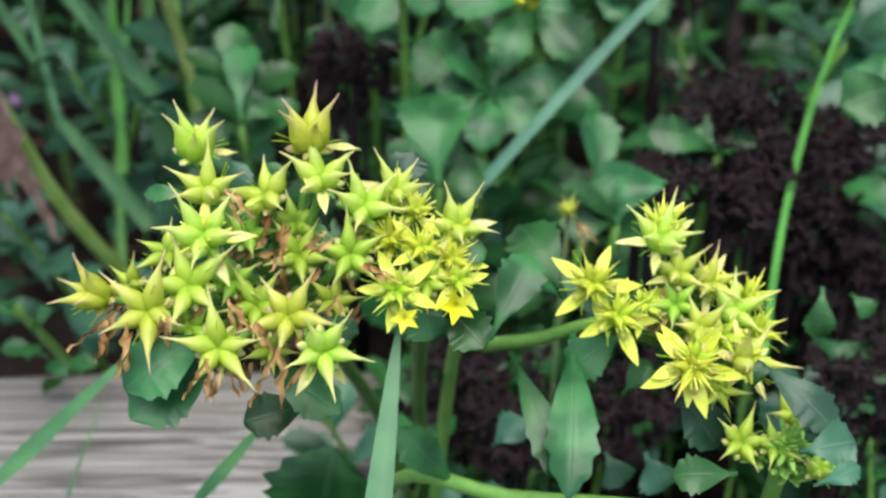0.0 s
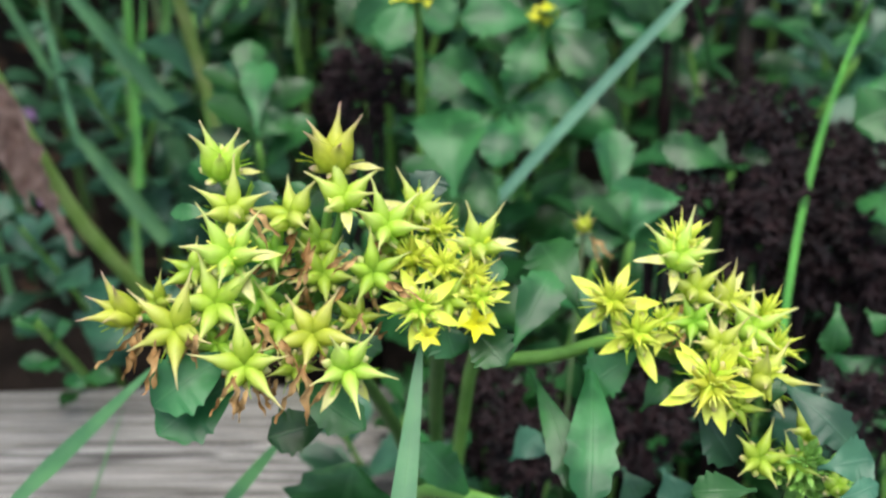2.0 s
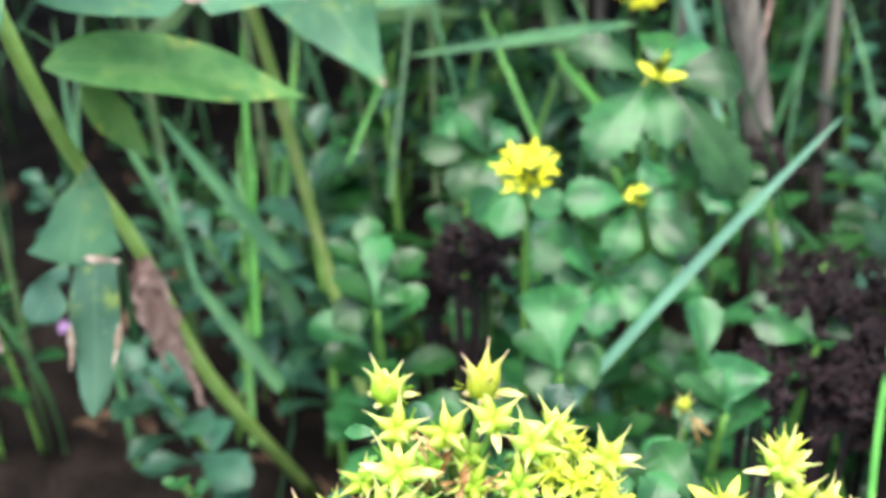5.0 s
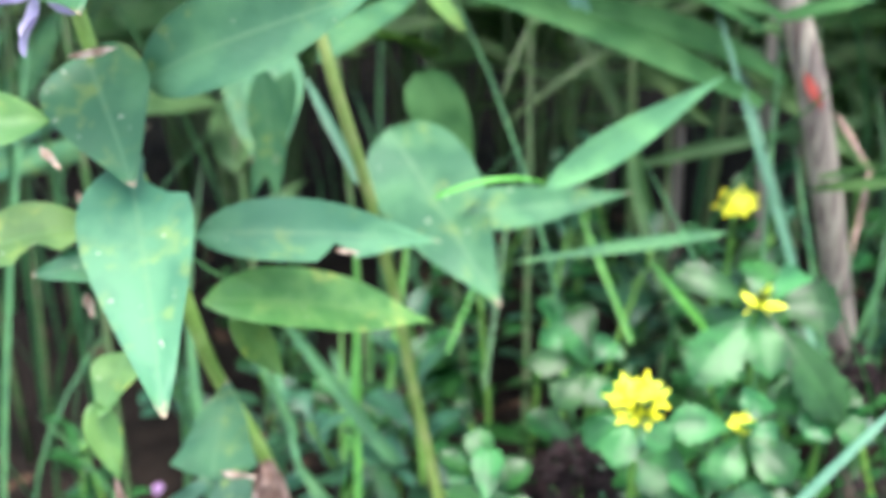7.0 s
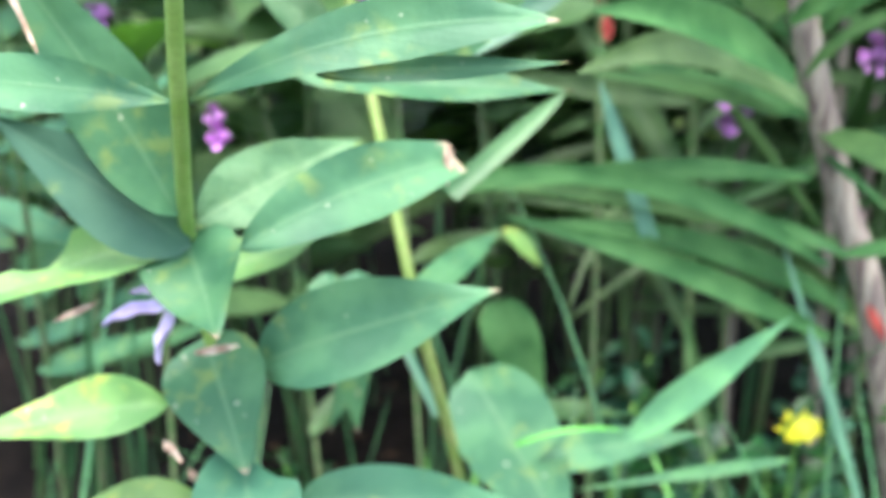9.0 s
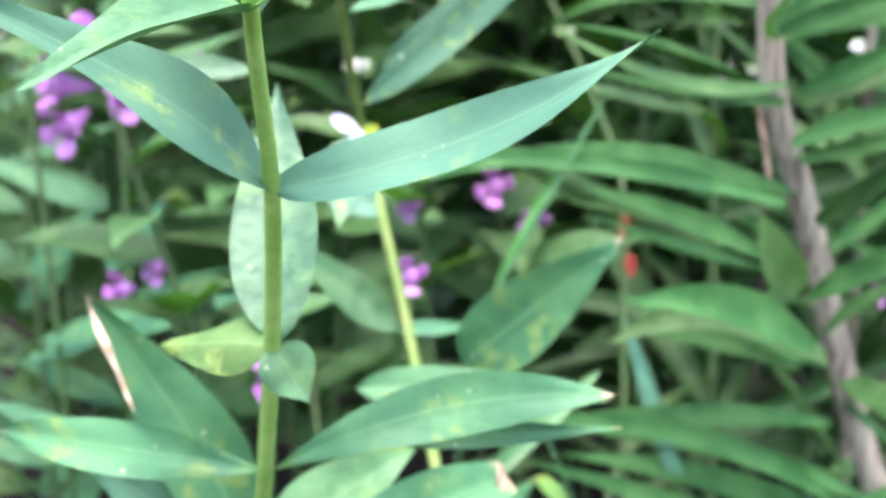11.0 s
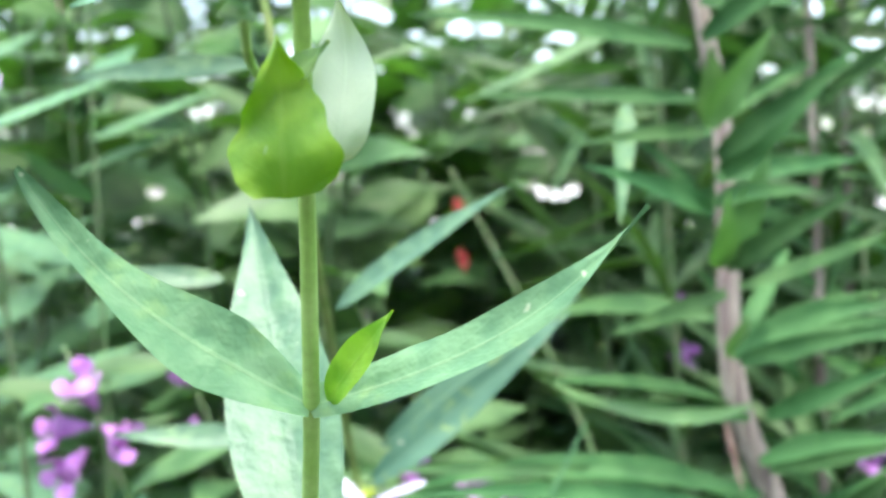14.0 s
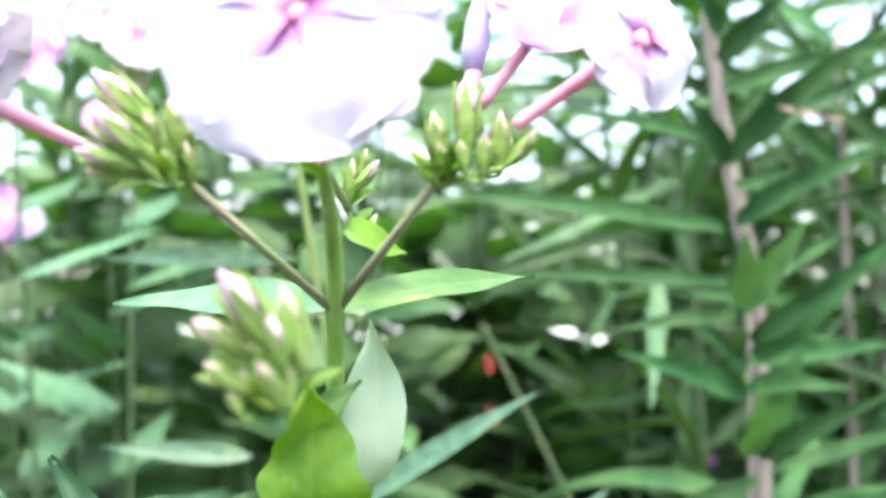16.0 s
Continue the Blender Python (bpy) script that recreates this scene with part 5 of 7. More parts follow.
leaf(ch, (-0.1397, 0.2635, 0.1738), (-0.1413, 0.2913, 0.1920), 0.0300, PHLOX, (0, -0.9, 0.35), "blade", shape="heart", nu=30, nv=10, wave=0.05)
leaf(ch, (-0.1334, 0.2647, 0.1749), (-0.1353, 0.2468, 0.1327), 0.0165, PHLOX_BLUE, (0.1, -0.9, 0.35), "blade", shape="blade", nu=30, nv=8, wave=0.10, teeth=0.12, teeth_n=9)
leaf(ch, (-0.1412, 0.2629, 0.1746), (-0.1507, 0.2540, 0.1601), 0.0125, PHLOX_BLUE, (0.1, -0.9, 0.35), "blade", shape="petal", nu=24, nv=8, wave=0.1, bites=((0.35, 1, 0.12),))
for a, b, w in (((-0.1371, 0.2633, 0.1765), (-0.1258, 0.2637, 0.1750), 0.0020), ((-0.1404, 0.2556, 0.1594), (-0.1412, 0.2510, 0.1461), 0.0018), ((-0.1264, 0.2568, 0.1591), (-0.1293, 0.2520, 0.1459), 0.0016)):
    leaf(ch, a, b, w, TAN, (0, -0.95, 0.3), "withered_edge", shape="sharp", wave=0.3, nu=10)


def second_phlox():
    e = thing("phlox_plant", (-0.05, 0.30, 0.0), "older phlox with a straw-coloured stem and drooping spotted leaves", "plant", "phlox plants")
    tube(e, "stem", [(-0.045, 0.30, -0.005), (-0.0844, 0.3598, 0.1163), (-0.0998, 0.3543, 0.2134), (-0.1156, 0.3426, 0.2900), (-0.1411, 0.3873, 0.3613), (-0.1550, 0.4026, 0.4045), (-0.1662, 0.4144, 0.4394), (-0.1567, 0.3121, 0.5212), (-0.1578, 0.2960, 0.5466), (-0.1722, 0.2893, 0.6316)], [0.0024, 0.0023, 0.0022, 0.0021, 0.0020, 0.0019, 0.0017, 0.0016, 0.0014, 0.0012], STRAW)
    lv = lambda *a, **k: leaf(e, *a, **{"nu": 20, "fold": 0.22, "wave": 0.035, **k})
    lv((-0.0999, 0.3743, 0.2510), (-0.0569, 0.3431, 0.1963), 0.0370, PHLOX, (0.2, -0.8, 0.55), shape="broad", bites=((0.55, 1, 0.05),))
    lv((-0.0904, 0.3610, 0.2216), (-0.0093, 0.3986, 0.2199), 0.0175, PHLOX, (0.1, -0.7, 0.7), arch=-0.03)
    lv((-0.1202, 0.3556, 0.2798), (-0.0934, 0.4351, 0.2883), 0.0140, PHLOX, (0, -0.6, 0.8), arch=0.03)
    lv((-0.0934, 0.4351, 0.2883), (-0.0769, 0.4405, 0.2696), 0.0085, PHLOX_SPOT, (0.3, -0.6, 0.7), arch=0.06)
    lv((-0.1533, 0.4244, 0.2701), (-0.1474, 0.3927, 0.2265), 0.0230, PHLOX, (0.1, -0.9, 0.3))
    lv((-0.1679, 0.4323, 0.2663), (-0.1590, 0.4028, 0.2266), 0.0190, PHLOX, (0.1, -0.9, 0.3))
    lv((-0.1471, 0.3831, 0.2701), (-0.1440, 0.3797, 0.2187), 0.0140, PHLOX, (0.1, -0.9, 0.3))
    lv((-0.1383, 0.3915, 0.2678), (-0.1565, 0.3846, 0.2158), 0.0120, PHLOX, (0.1, -0.9, 0.3))
    lv((-0.0988, 0.4436, 0.2530), (-0.0736, 0.4388, 0.2124), 0.0240, LILY, (0.1, -0.7, 0.6), shape="broad")
    lv((-0.1466, 0.3881, 0.3641), (-0.1878, 0.3691, 0.4033), 0.0150, PHLOX_TOP, (0, -0.7, 0.6))
    lv((-0.1156, 0.3952, 0.3636), (-0.0631, 0.4218, 0.3910), 0.0130, PHLOX_BLUE, (0.1, -0.8, 0.4))
    lv((-0.1466, 0.3881, 0.3641), (-0.1135, 0.3959, 0.3651), 0.0060, PHLOX, (0.1, -0.8, 0.4))
    lv((-0.1540, 0.4030, 0.4055), (-0.1934, 0.4106, 0.4231), 0.0140, PHLOX_BLUE, (0, -0.7, 0.6))
    lv((-0.1400, 0.3196, 0.4665), (-0.0737, 0.3480, 0.5144), 0.0105, PHLOX_BLUE, (0.2, -0.9, 0.3))
    lv((-0.1449, 0.3158, 0.4450), (-0.1464, 0.2917, 0.4215), 0.0170, PHLOX_BLUE, (0, -0.95, 0.25), shape="broad")
    lv((-0.1109, 0.3095, 0.3771), (-0.0641, 0.3011, 0.4204), 0.0230, PHLOX, (0.2, -0.85, 0.4), shape="broad")
    lv((-0.1426, 0.3083, 0.4560), (-0.0774, 0.3191, 0.5111), 0.0105, PHLOX_BLUE, (0.2, -0.9, 0.3))
    lv((-0.1494, 0.3210, 0.4835), (-0.1274, 0.3108, 0.4881), 0.0060, PHLOX_TOP, (0, -0.6, 0.8))
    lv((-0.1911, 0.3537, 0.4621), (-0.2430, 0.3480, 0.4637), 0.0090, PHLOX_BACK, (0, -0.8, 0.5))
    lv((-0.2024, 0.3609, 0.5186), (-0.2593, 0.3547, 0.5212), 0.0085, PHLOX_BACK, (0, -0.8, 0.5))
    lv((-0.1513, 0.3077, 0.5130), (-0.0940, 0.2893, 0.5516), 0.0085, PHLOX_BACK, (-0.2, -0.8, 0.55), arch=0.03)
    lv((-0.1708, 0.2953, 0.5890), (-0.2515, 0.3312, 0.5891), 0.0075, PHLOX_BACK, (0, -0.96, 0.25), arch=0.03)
    fl = link("flower", STAMENS, e, Matrix.Translation((-0.1494, 0.3487, 0.4417)))
    for a, b, w in (((-0.1504, 0.3485, 0.4417), (-0.1623, 0.3482, 0.4485), 0.0050), ((-0.1504, 0.3485, 0.4417), (-0.1569, 0.3459, 0.4380), 0.0060), ((-0.1474, 0.3487, 0.4407), (-0.1293, 0.3584, 0.4456), 0.0030)):
        leaf(fl, a, b, w, LILAC, (0, -0.9, 0.4), "petal", shape="petal", wave=0.1)
    return e


second_phlox()


def far_phlox():
    e = thing("phlox_plant", (-0.34, 0.52, 0.0), "phlox in the border behind with pink flower heads", "plant", "phlox plants")
    for s, (root, tip) in enumerate((((-0.34, 0.52, -0.005), (-0.3908, 0.5298, 0.6885)), ((-0.33, 0.53, -0.005), (-0.3417, 0.5767, 0.6840)), ((-0.40, 0.60, -0.005), (-0.4406, 0.6236, 0.6007)), ((-0.36, 0.64, -0.005), (-0.3891, 0.6514, 0.6646)))):
        root, tip = Vector(root), Vector(tip)
        tube(e, "stem", [root, root.lerp(tip, 0.5) + Vector((0.01, 0, 0)), tip], [0.0020, 0.0017, 0.0012], DARK_STEM, 6)
        for k in range(14):
            p = root.lerp(tip, 0.25 + 0.7 * k / 14)
            d = Vector((math.cos(k * 1.57), math.sin(k * 1.57), 0.35)).normalized()
            leaf(e, p, p + d * 0.085, 0.020, PHLOX_TOP if k > 5 else PHLOX, (d.x * -0.3, -0.5, 1))
    for c, n, r, mt, foot in (((-0.3426, 0.4429, 0.6953), (0.2, -0.9, 0.3), 0.021, PINK, (-0.3908, 0.5298, 0.6885)), ((-0.3532, 0.4331, 0.6842), (-0.3, -0.9, 0.2), 0.021, WHITE, (-0.3908, 0.5298, 0.6885)), ((-0.3794, 0.5292, 0.7372), (0.2, -0.7, 0.6), 0.021, PINK, (-0.3908, 0.5298, 0.6885)),
                              ((-0.3335, 0.5659, 0.7238), (0.2, -0.9, 0.3), 0.020, WHITE, (-0.3417, 0.5767, 0.6840)), ((-0.3568, 0.5724, 0.7386), (-0.3, -0.8, 0.4), 0.020, WHITE, (-0.3417, 0.5767, 0.6840)), ((-0.3219, 0.5869, 0.7385), (0.4, -0.8, 0.4), 0.020, PINK, (-0.3417, 0.5767, 0.6840))):
        phlox_flower(e, c, n, r, foot, mt, 0.3)
    for c, n, r, mt, foot in (((-0.4490, 0.6172, 0.6275), (0.2, -0.9, 0.3), 0.019, PINK, (-0.4406, 0.6236, 0.6007)), ((-0.4397, 0.6338, 0.6234), (0.4, -0.7, 0.5), 0.016, LILAC, (-0.4406, 0.6236, 0.6007)), ((-0.4550, 0.6213, 0.6603), (-0.2, -0.8, 0.5), 0.018, WHITE, (-0.4406, 0.6236, 0.6007)),
                              ((-0.3886, 0.6464, 0.6890), (0.3, -0.8, 0.3), 0.013, PINK, (-0.3891, 0.6514, 0.6646))):
        phlox_flower(e, c, n, r, foot, mt, 0.3)


far_phlox()

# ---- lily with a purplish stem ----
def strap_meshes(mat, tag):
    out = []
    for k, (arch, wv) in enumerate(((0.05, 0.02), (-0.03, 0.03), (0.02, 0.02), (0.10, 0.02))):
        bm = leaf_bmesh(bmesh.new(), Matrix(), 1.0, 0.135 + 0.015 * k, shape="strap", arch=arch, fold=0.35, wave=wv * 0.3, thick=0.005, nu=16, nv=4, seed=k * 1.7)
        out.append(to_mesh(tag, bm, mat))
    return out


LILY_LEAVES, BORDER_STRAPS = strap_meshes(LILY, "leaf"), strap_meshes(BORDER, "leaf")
HEDGE_LEAVES = []
for hk in range(4):
    hb = leaf_bmesh(bmesh.new(), Matrix(), 1.0, 0.26 + 0.06 * hk, shape="lance", arch=0.06, fold=0.25, wave=0.03, thick=0.006, nu=12, nv=4, seed=hk * 2.1)
    HEDGE_LEAVES.append(to_mesh("leaf", hb, BORDER))
LIGHT_LEAVES = []
for hk in range(4):
    hb = leaf_bmesh(bmesh.new(), Matrix(), 1.0, 0.34 + 0.06 * hk, shape="broad", arch=0.06, fold=0.2, wave=0.03, thick=0.006, nu=12, nv=4, seed=hk * 2.1)
    LIGHT_LEAVES.append(to_mesh("leaf", hb, HEDGE_LIGHT))


def unit_leaf(parent, meshes, base, tip, face=(0, 0, 1), k=0, wide=1.0):
    length = (Vector(tip) - Vector(base)).length
    return link("leaf", meshes[k % len(meshes)], parent, turn_to(base, tip, face) @ Matrix.Diagonal((length, length * wide, length, 1)))


def lily_plant(points, radius, label, count, length, seed, stem=None, start=0.2, meshes=None):
    """A tall stem with narrow leaves set round it in a spiral."""
    rnd = random.Random(seed)
    e = thing("lily_plant", points[0], label, "plant", "lily plants")
    tube(e, "stem", points, [radius * (1 - 0.6 * i / (len(points) - 1)) for i in range(len(points))], stem or LILY_STEM, 8)
    pts = [Vector(p) for p in points]
    for k in range(count):
        f = start + (1 - start) * (k + rnd.random() * 0.5) / count
        g = f * (len(pts) - 1)
        i = min(int(g), len(pts) - 2)
        p = pts[i].lerp(pts[i + 1], g - i)
        a = k * 2.4 + rnd.uniform(-0.3, 0.3)
        rise = rnd.uniform(-0.5, 1.1)
        ln = length * rnd.uniform(0.7, 1.15) * (1.1 - 0.35 * f)
        d = Vector((math.cos(a), math.sin(a), rise)).normalized()
        unit_leaf(e, meshes or LILY_LEAVES, p, p + d * ln, (rnd.uniform(-0.9, 0.9), rnd.uniform(-1.2, 0.2), rnd.uniform(0.2, 1)), k, rnd.uniform(0.42, 0.74))
    return e


LP = [(0.125, 0.52, -0.005), (0.108, 0.52, 0.10), (0.0745, 0.502, 0.234), (0.050, 0.505, 0.301), (0.018, 0.490, 0.40), (-0.0025, 0.482, 0.463), (-0.006, 0.486, 0.571), (-0.0204, 0.4830, 0.6492), (-0.0302, 0.4790, 0.7107)]


def main_lily():
    e = thing("lily_plant", LP[0], "lily with a thick purplish-brown stem and narrow dark leaves", "plant", "lily plants")
    tube(e, "stem", LP, [0.0080, 0.0077, 0.0073, 0.0069, 0.0064, 0.0058, 0.0048, 0.0038, 0.0030], LILY_STEM, 10)
    lf = lambda a, b, w, k: unit_leaf(e, LILY_LEAVES, a, b, (0, -0.6, 0.8), k, w * 0.78)
    lf((0.0038, 0.4877, 0.4813), (0.0563, 0.4438, 0.5053), 1.1, 0)
    lf((0.0102, 0.4798, 0.4238), (0.0622, 0.4357, 0.4469), 1.1, 1)
    lf((-0.0030, 0.4821, 0.4487), (-0.0858, 0.3685, 0.4796), 0.7, 2)
    lf((0.0080, 0.4773, 0.4088), (-0.1589, 0.4969, 0.4038), 0.7, 3)
    lf((0.0237, 0.4754, 0.3839), (0.0402, 0.4458, 0.4091), 1.0, 0)
    lf((0.0113, 0.4728, 0.3763), (-0.0065, 0.4393, 0.4018), 2.0, 1)
    lf((-0.0058, 0.4840, 0.4637), (0.0330, 0.5364, 0.5194), 1.0, 2)
    lf((0.0270, 0.4705, 0.3488), (0.0642, 0.4447, 0.3835), 1.2, 3)
    lf((0.0173, 0.4671, 0.3338), (-0.0633, 0.4684, 0.3481), 1.3, 0)
    lf((-0.0013, 0.4714, 0.3762), (-0.0772, 0.4741, 0.3964), 0.9, 1)
    lf((-0.0039, 0.4876, 0.4863), (-0.1100, 0.5744, 0.4682), 0.8, 3)
    lf((0.0381, 0.4930, 0.3003), (-0.1182, 0.4679, 0.2935), 0.8, 0)
    lf((0.0367, 0.4998, 0.3276), (-0.0632, 0.5005, 0.3545), 1.3, 1)
    lf((0.0426, 0.4963, 0.3103), (0.0697, 0.4780, 0.2914), 1.1, 2)
    lf((0.0630, 0.5021, 0.2358), (-0.0854, 0.5132, 0.2681), 0.8, 3)
    lf((0.0500, 0.5116, 0.2649), (-0.1529, 0.5272, 0.2821), 0.7, 0)
    lf((0.0759, 0.4750, 0.2000), (0.0933, 0.4397, 0.2207), 1.2, 1)
    lf((0.0750, 0.4759, 0.1942), (0.1188, 0.4482, 0.2089), 1.0, 2)
    lf((0.0353, 0.5093, 0.3557), (0.0676, 0.4707, 0.3889), 2.0, 3)
    lf((0.0422, 0.4996, 0.3204), (0.0778, 0.4373, 0.3081), 2.6, 0)
    lf((0.0355, 0.5159, 0.3777), (0.0747, 0.5113, 0.4159), 1.6, 1)
    lf((0.0524, 0.4852, 0.2680), (0.0912, 0.4727, 0.2799), 1.6, 2)
    lf((-0.0025, 0.4874, 0.4717), (0.0692, 0.4519, 0.4851), 1.4, 0)
    lf((0.0003, 0.4883, 0.5027), (0.0625, 0.4608, 0.5297), 1.4, 1)
    # long leaves that arch over to the side
    arc = lambda a, b, w, mt, sweep: leaf(e, a, b, w, mt, (0.0, -0.9, 0.45), shape="strap", sweep=sweep, arch=0.02, fold=0.3, nu=24, nv=4, thick=0.0007)
    arc((0.0462, 0.4790, 0.2652), (-0.1413, 0.4273, 0.3027), 0.0113, LILY, sweep=-0.11)
    arc((0.0476, 0.4679, 0.2355), (-0.0950, 0.4398, 0.2925), 0.0123, LILY, sweep=-0.03)
    arc((0.0281, 0.4681, 0.3377), (-0.0659, 0.4070, 0.3576), 0.0191, HEDGE_LIGHT, sweep=-0.14)
    arc((0.0150, 0.4842, 0.4078), (-0.1850, 0.4679, 0.4200), 0.0078, LILY, sweep=-0.03)
    arc((0.0191, 0.4760, 0.3736), (-0.0866, 0.4378, 0.4081), 0.0070, LILY, sweep=-0.04)
    arc((0.0524, 0.4719, 0.2729), (-0.0133, 0.5013, 0.2864), 0.0074, LILY, sweep=-0.02)
    arc((-0.0012, 0.4436, 0.4572), (-0.0890, 0.3958, 0.4770), 0.0068, HEDGE_LIGHT, sweep=0.10)
    arc((0.0008, 0.4370, 0.4107), (-0.1480, 0.4020, 0.4271), 0.0092, LILY, sweep=-0.04)
    arc((0.0140, 0.4203, 0.3560), (-0.0611, 0.3651, 0.3852), 0.0174, LILY, sweep=-0.08)
    arc((-0.0058, 0.4332, 0.3898), (-0.0784, 0.3987, 0.4194), 0.0100, LILY, sweep=-0.03)
    arc((0.0027, 0.4406, 0.4340), (0.0495, 0.4078, 0.4506), 0.0104, LILY, sweep=0.06)
    arc((0.0114, 0.4230, 0.3765), (0.0477, 0.3899, 0.4000), 0.0110, LILY, sweep=0.06)
    arc((-0.0074, 0.4460, 0.4781), (0.0514, 0.4256, 0.5014), 0.0127, LILY, sweep=0.08)
    arc((0.0067, 0.4228, 0.3788), (-0.0126, 0.4051, 0.4119), 0.0180, HEDGE_LIGHT, sweep=0.06)
    # broad dark leaves that clasp the upper stem and bend outwards
    up = lambda a, b, w, mt, bow: leaf(e, a, b, w, mt, (0.05, -1.0, 0.25), shape="clasp", arch=bow, fold=0.35, nu=16, nv=4, thick=0.0007)
    up((-0.0226, 0.4579, 0.6397), (0.0342, 0.4025, 0.6883), 0.0152, LILY, 0.10)
    up((-0.0249, 0.4476, 0.6372), (-0.0459, 0.4137, 0.6607), 0.0144, LILY, 0.05)
    up((-0.0194, 0.4494, 0.6121), (0.0322, 0.3943, 0.6391), 0.0131, LILY, 0.10)
    up((-0.0185, 0.4410, 0.5755), (0.0029, 0.4119, 0.6114), 0.0150, HEDGE_LIGHT, 0.05)
    up((-0.0142, 0.4422, 0.5622), (0.0327, 0.3961, 0.5985), 0.0125, LILY, 0.10)
    up((-0.0248, 0.4488, 0.6096), (-0.1395, 0.4035, 0.6191), 0.0107, LILY, 0.05)
    up((-0.0226, 0.4501, 0.5869), (-0.1186, 0.4177, 0.5876), 0.0080, LILY, 0.04)
    up((-0.0167, 0.4428, 0.5394), (-0.0721, 0.3946, 0.5589), 0.0122, LILY, 0.08)
    up((-0.0154, 0.4339, 0.5166), (-0.0163, 0.4021, 0.5485), 0.0134, HEDGE_LIGHT, 0.08)
    up((-0.0162, 0.4428, 0.5422), (0.0164, 0.3862, 0.5474), 0.0106, LILY, 0.10)
    up((-0.0115, 0.4344, 0.5166), (0.0281, 0.3775, 0.5484), 0.0116, LILY, 0.10)
    up((-0.0257, 0.4471, 0.6463), (-0.0944, 0.4178, 0.6554), 0.0080, LILY, 0.04)
    up((-0.0274, 0.4454, 0.6803), (-0.0031, 0.4173, 0.7038), 0.0135, LILY, 0.06)
    up((-0.0244, 0.4564, 0.6702), (0.0396, 0.4237, 0.6809), 0.0108, LILY, 0.08)
    up((-0.0282, 0.4448, 0.6923), (-0.0437, 0.4219, 0.7103), 0.0118, LILY, 0.05)
    up((-0.0111, 0.4451, 0.5048), (-0.0620, 0.3885, 0.4947), 0.0098, LILY, -0.06)
    up((-0.0200, 0.4511, 0.5726), (-0.0775, 0.3936, 0.5657), 0.0082, LILY, 0.06)
    up((-0.0517, 0.4566, 0.5853), (-0.0564, 0.4178, 0.5345), 0.0108, PHLOX_TOP, 0.04)
    up((-0.0138, 0.4527, 0.5535), (0.0571, 0.4917, 0.5609), 0.0109, LILY, 0.08)
    up((-0.0195, 0.4588, 0.6287), (0.0368, 0.5262, 0.6357), 0.0104, LILY, 0.06)
    up((-0.0059, 0.4623, 0.4749), (-0.0009, 0.4532, 0.4945), 0.0120, HEDGE_LIGHT, 0.05)
    up((-0.0002, 0.4529, 0.4896), (0.0684, 0.4428, 0.4933), 0.0075, LILY, 0.04)
    up((0.0099, 0.4600, 0.4259), (0.0682, 0.4388, 0.4436), 0.0085, LILY, 0.05)
    up((0.0014, 0.4609, 0.4488), (-0.0850, 0.4354, 0.4623), 0.0085, LILY, -0.04)
    up((0.0088, 0.4617, 0.4487), (0.0684, 0.4417, 0.4787), 0.0110, HEDGE_LIGHT, 0.05)
    up((-0.0157, 0.4512, 0.5766), (-0.0188, 0.4333, 0.6085), 0.0160, HEDGE_LIGHT, 0.05)
    up((-0.0112, 0.4500, 0.5555), (0.0356, 0.4181, 0.6038), 0.0166, LILY, 0.08)
    up((-0.0133, 0.4368, 0.5192), (0.0014, 0.4115, 0.5626), 0.0178, HEDGE_LIGHT, 0.08)
    up((0.0038, 0.4334, 0.4550), (0.0516, 0.4000, 0.4830), 0.0104, LILY, 0.08)
    up((0.0110, 0.4203, 0.4069), (0.0484, 0.3869, 0.4487), 0.0106, LILY, 0.08)
    up((-0.0066, 0.4342, 0.4779), (0.0517, 0.4011, 0.4965), 0.0104, LILY, 0.10)
    for a, b, w in (((-0.0054, 0.4801, 0.4712), (0.0008, 0.4777, 0.4506), 0.0045), ((0.0682, 0.4907, 0.2437), (0.0770, 0.4860, 0.2283), 0.0045)):
        leaf(e, a, b, w, RED, (0, -1, 0.2), "red_bract", "small red petal stuck to the stem", shape="sharp")
    for a, b in (((-0.0073, 0.4762, 0.4469), (0.0002, 0.4719, 0.4122)), ((0.0813, 0.4778, 0.2292), (0.0962, 0.4685, 0.2071)), ((0.0962, 0.4685, 0.2071), (0.0901, 0.4565, 0.1675)), ((-0.0074, 0.4227, 0.6572), (0.0208, 0.4266, 0.6520))):
        leaf(e, a, b, 0.0026, DEAD, (0, -1, 0.2), "withered_leaf", shape="strap", wave=0.2)
    return e


main_lily()

# ---- grass blades that stand out ----
def grass_blade(a, b, w, mat, label, face=(0, -0.7, 0.7), arch=0.0, sweep=0.0, shape="blade", base=None):
    e = thing("grass_blade", base or a, label, "grass", "long grass blades")
    leaf(e, a, b, w, mat, face, "blade", shape=shape, arch=arch, sweep=sweep, fold=0.3, nu=20, nv=4, thick=0.0005)
    return e


grass_blade((0.0014, 0.2629, 0.1258), (0.0830, 0.3049, 0.2025), 0.0040, GRASS_BLUE, "bluish grass blade slanting over the stonecrop", sweep=0.01)
grass_blade((0.0155, 0.2779, 0.0831), (0.0203, 0.3442, 0.0981), 0.0050, GRASS_BLUE, "bluish grass blade beside the stonecrop")
grass_blade((0.0736, 0.2032, 0.1279), (0.1393, 0.3644, 0.1557), 0.0024, GRASS_BRIGHT, "thin bright grass blade standing in the stonecrop", sweep=0.03)
grass_blade((-0.0862, 0.1465, 0.1394), (-0.0660, 0.1984, 0.1363), 0.0036, GRASS, "dark green grass blade leaning over the timber", shape="strap")
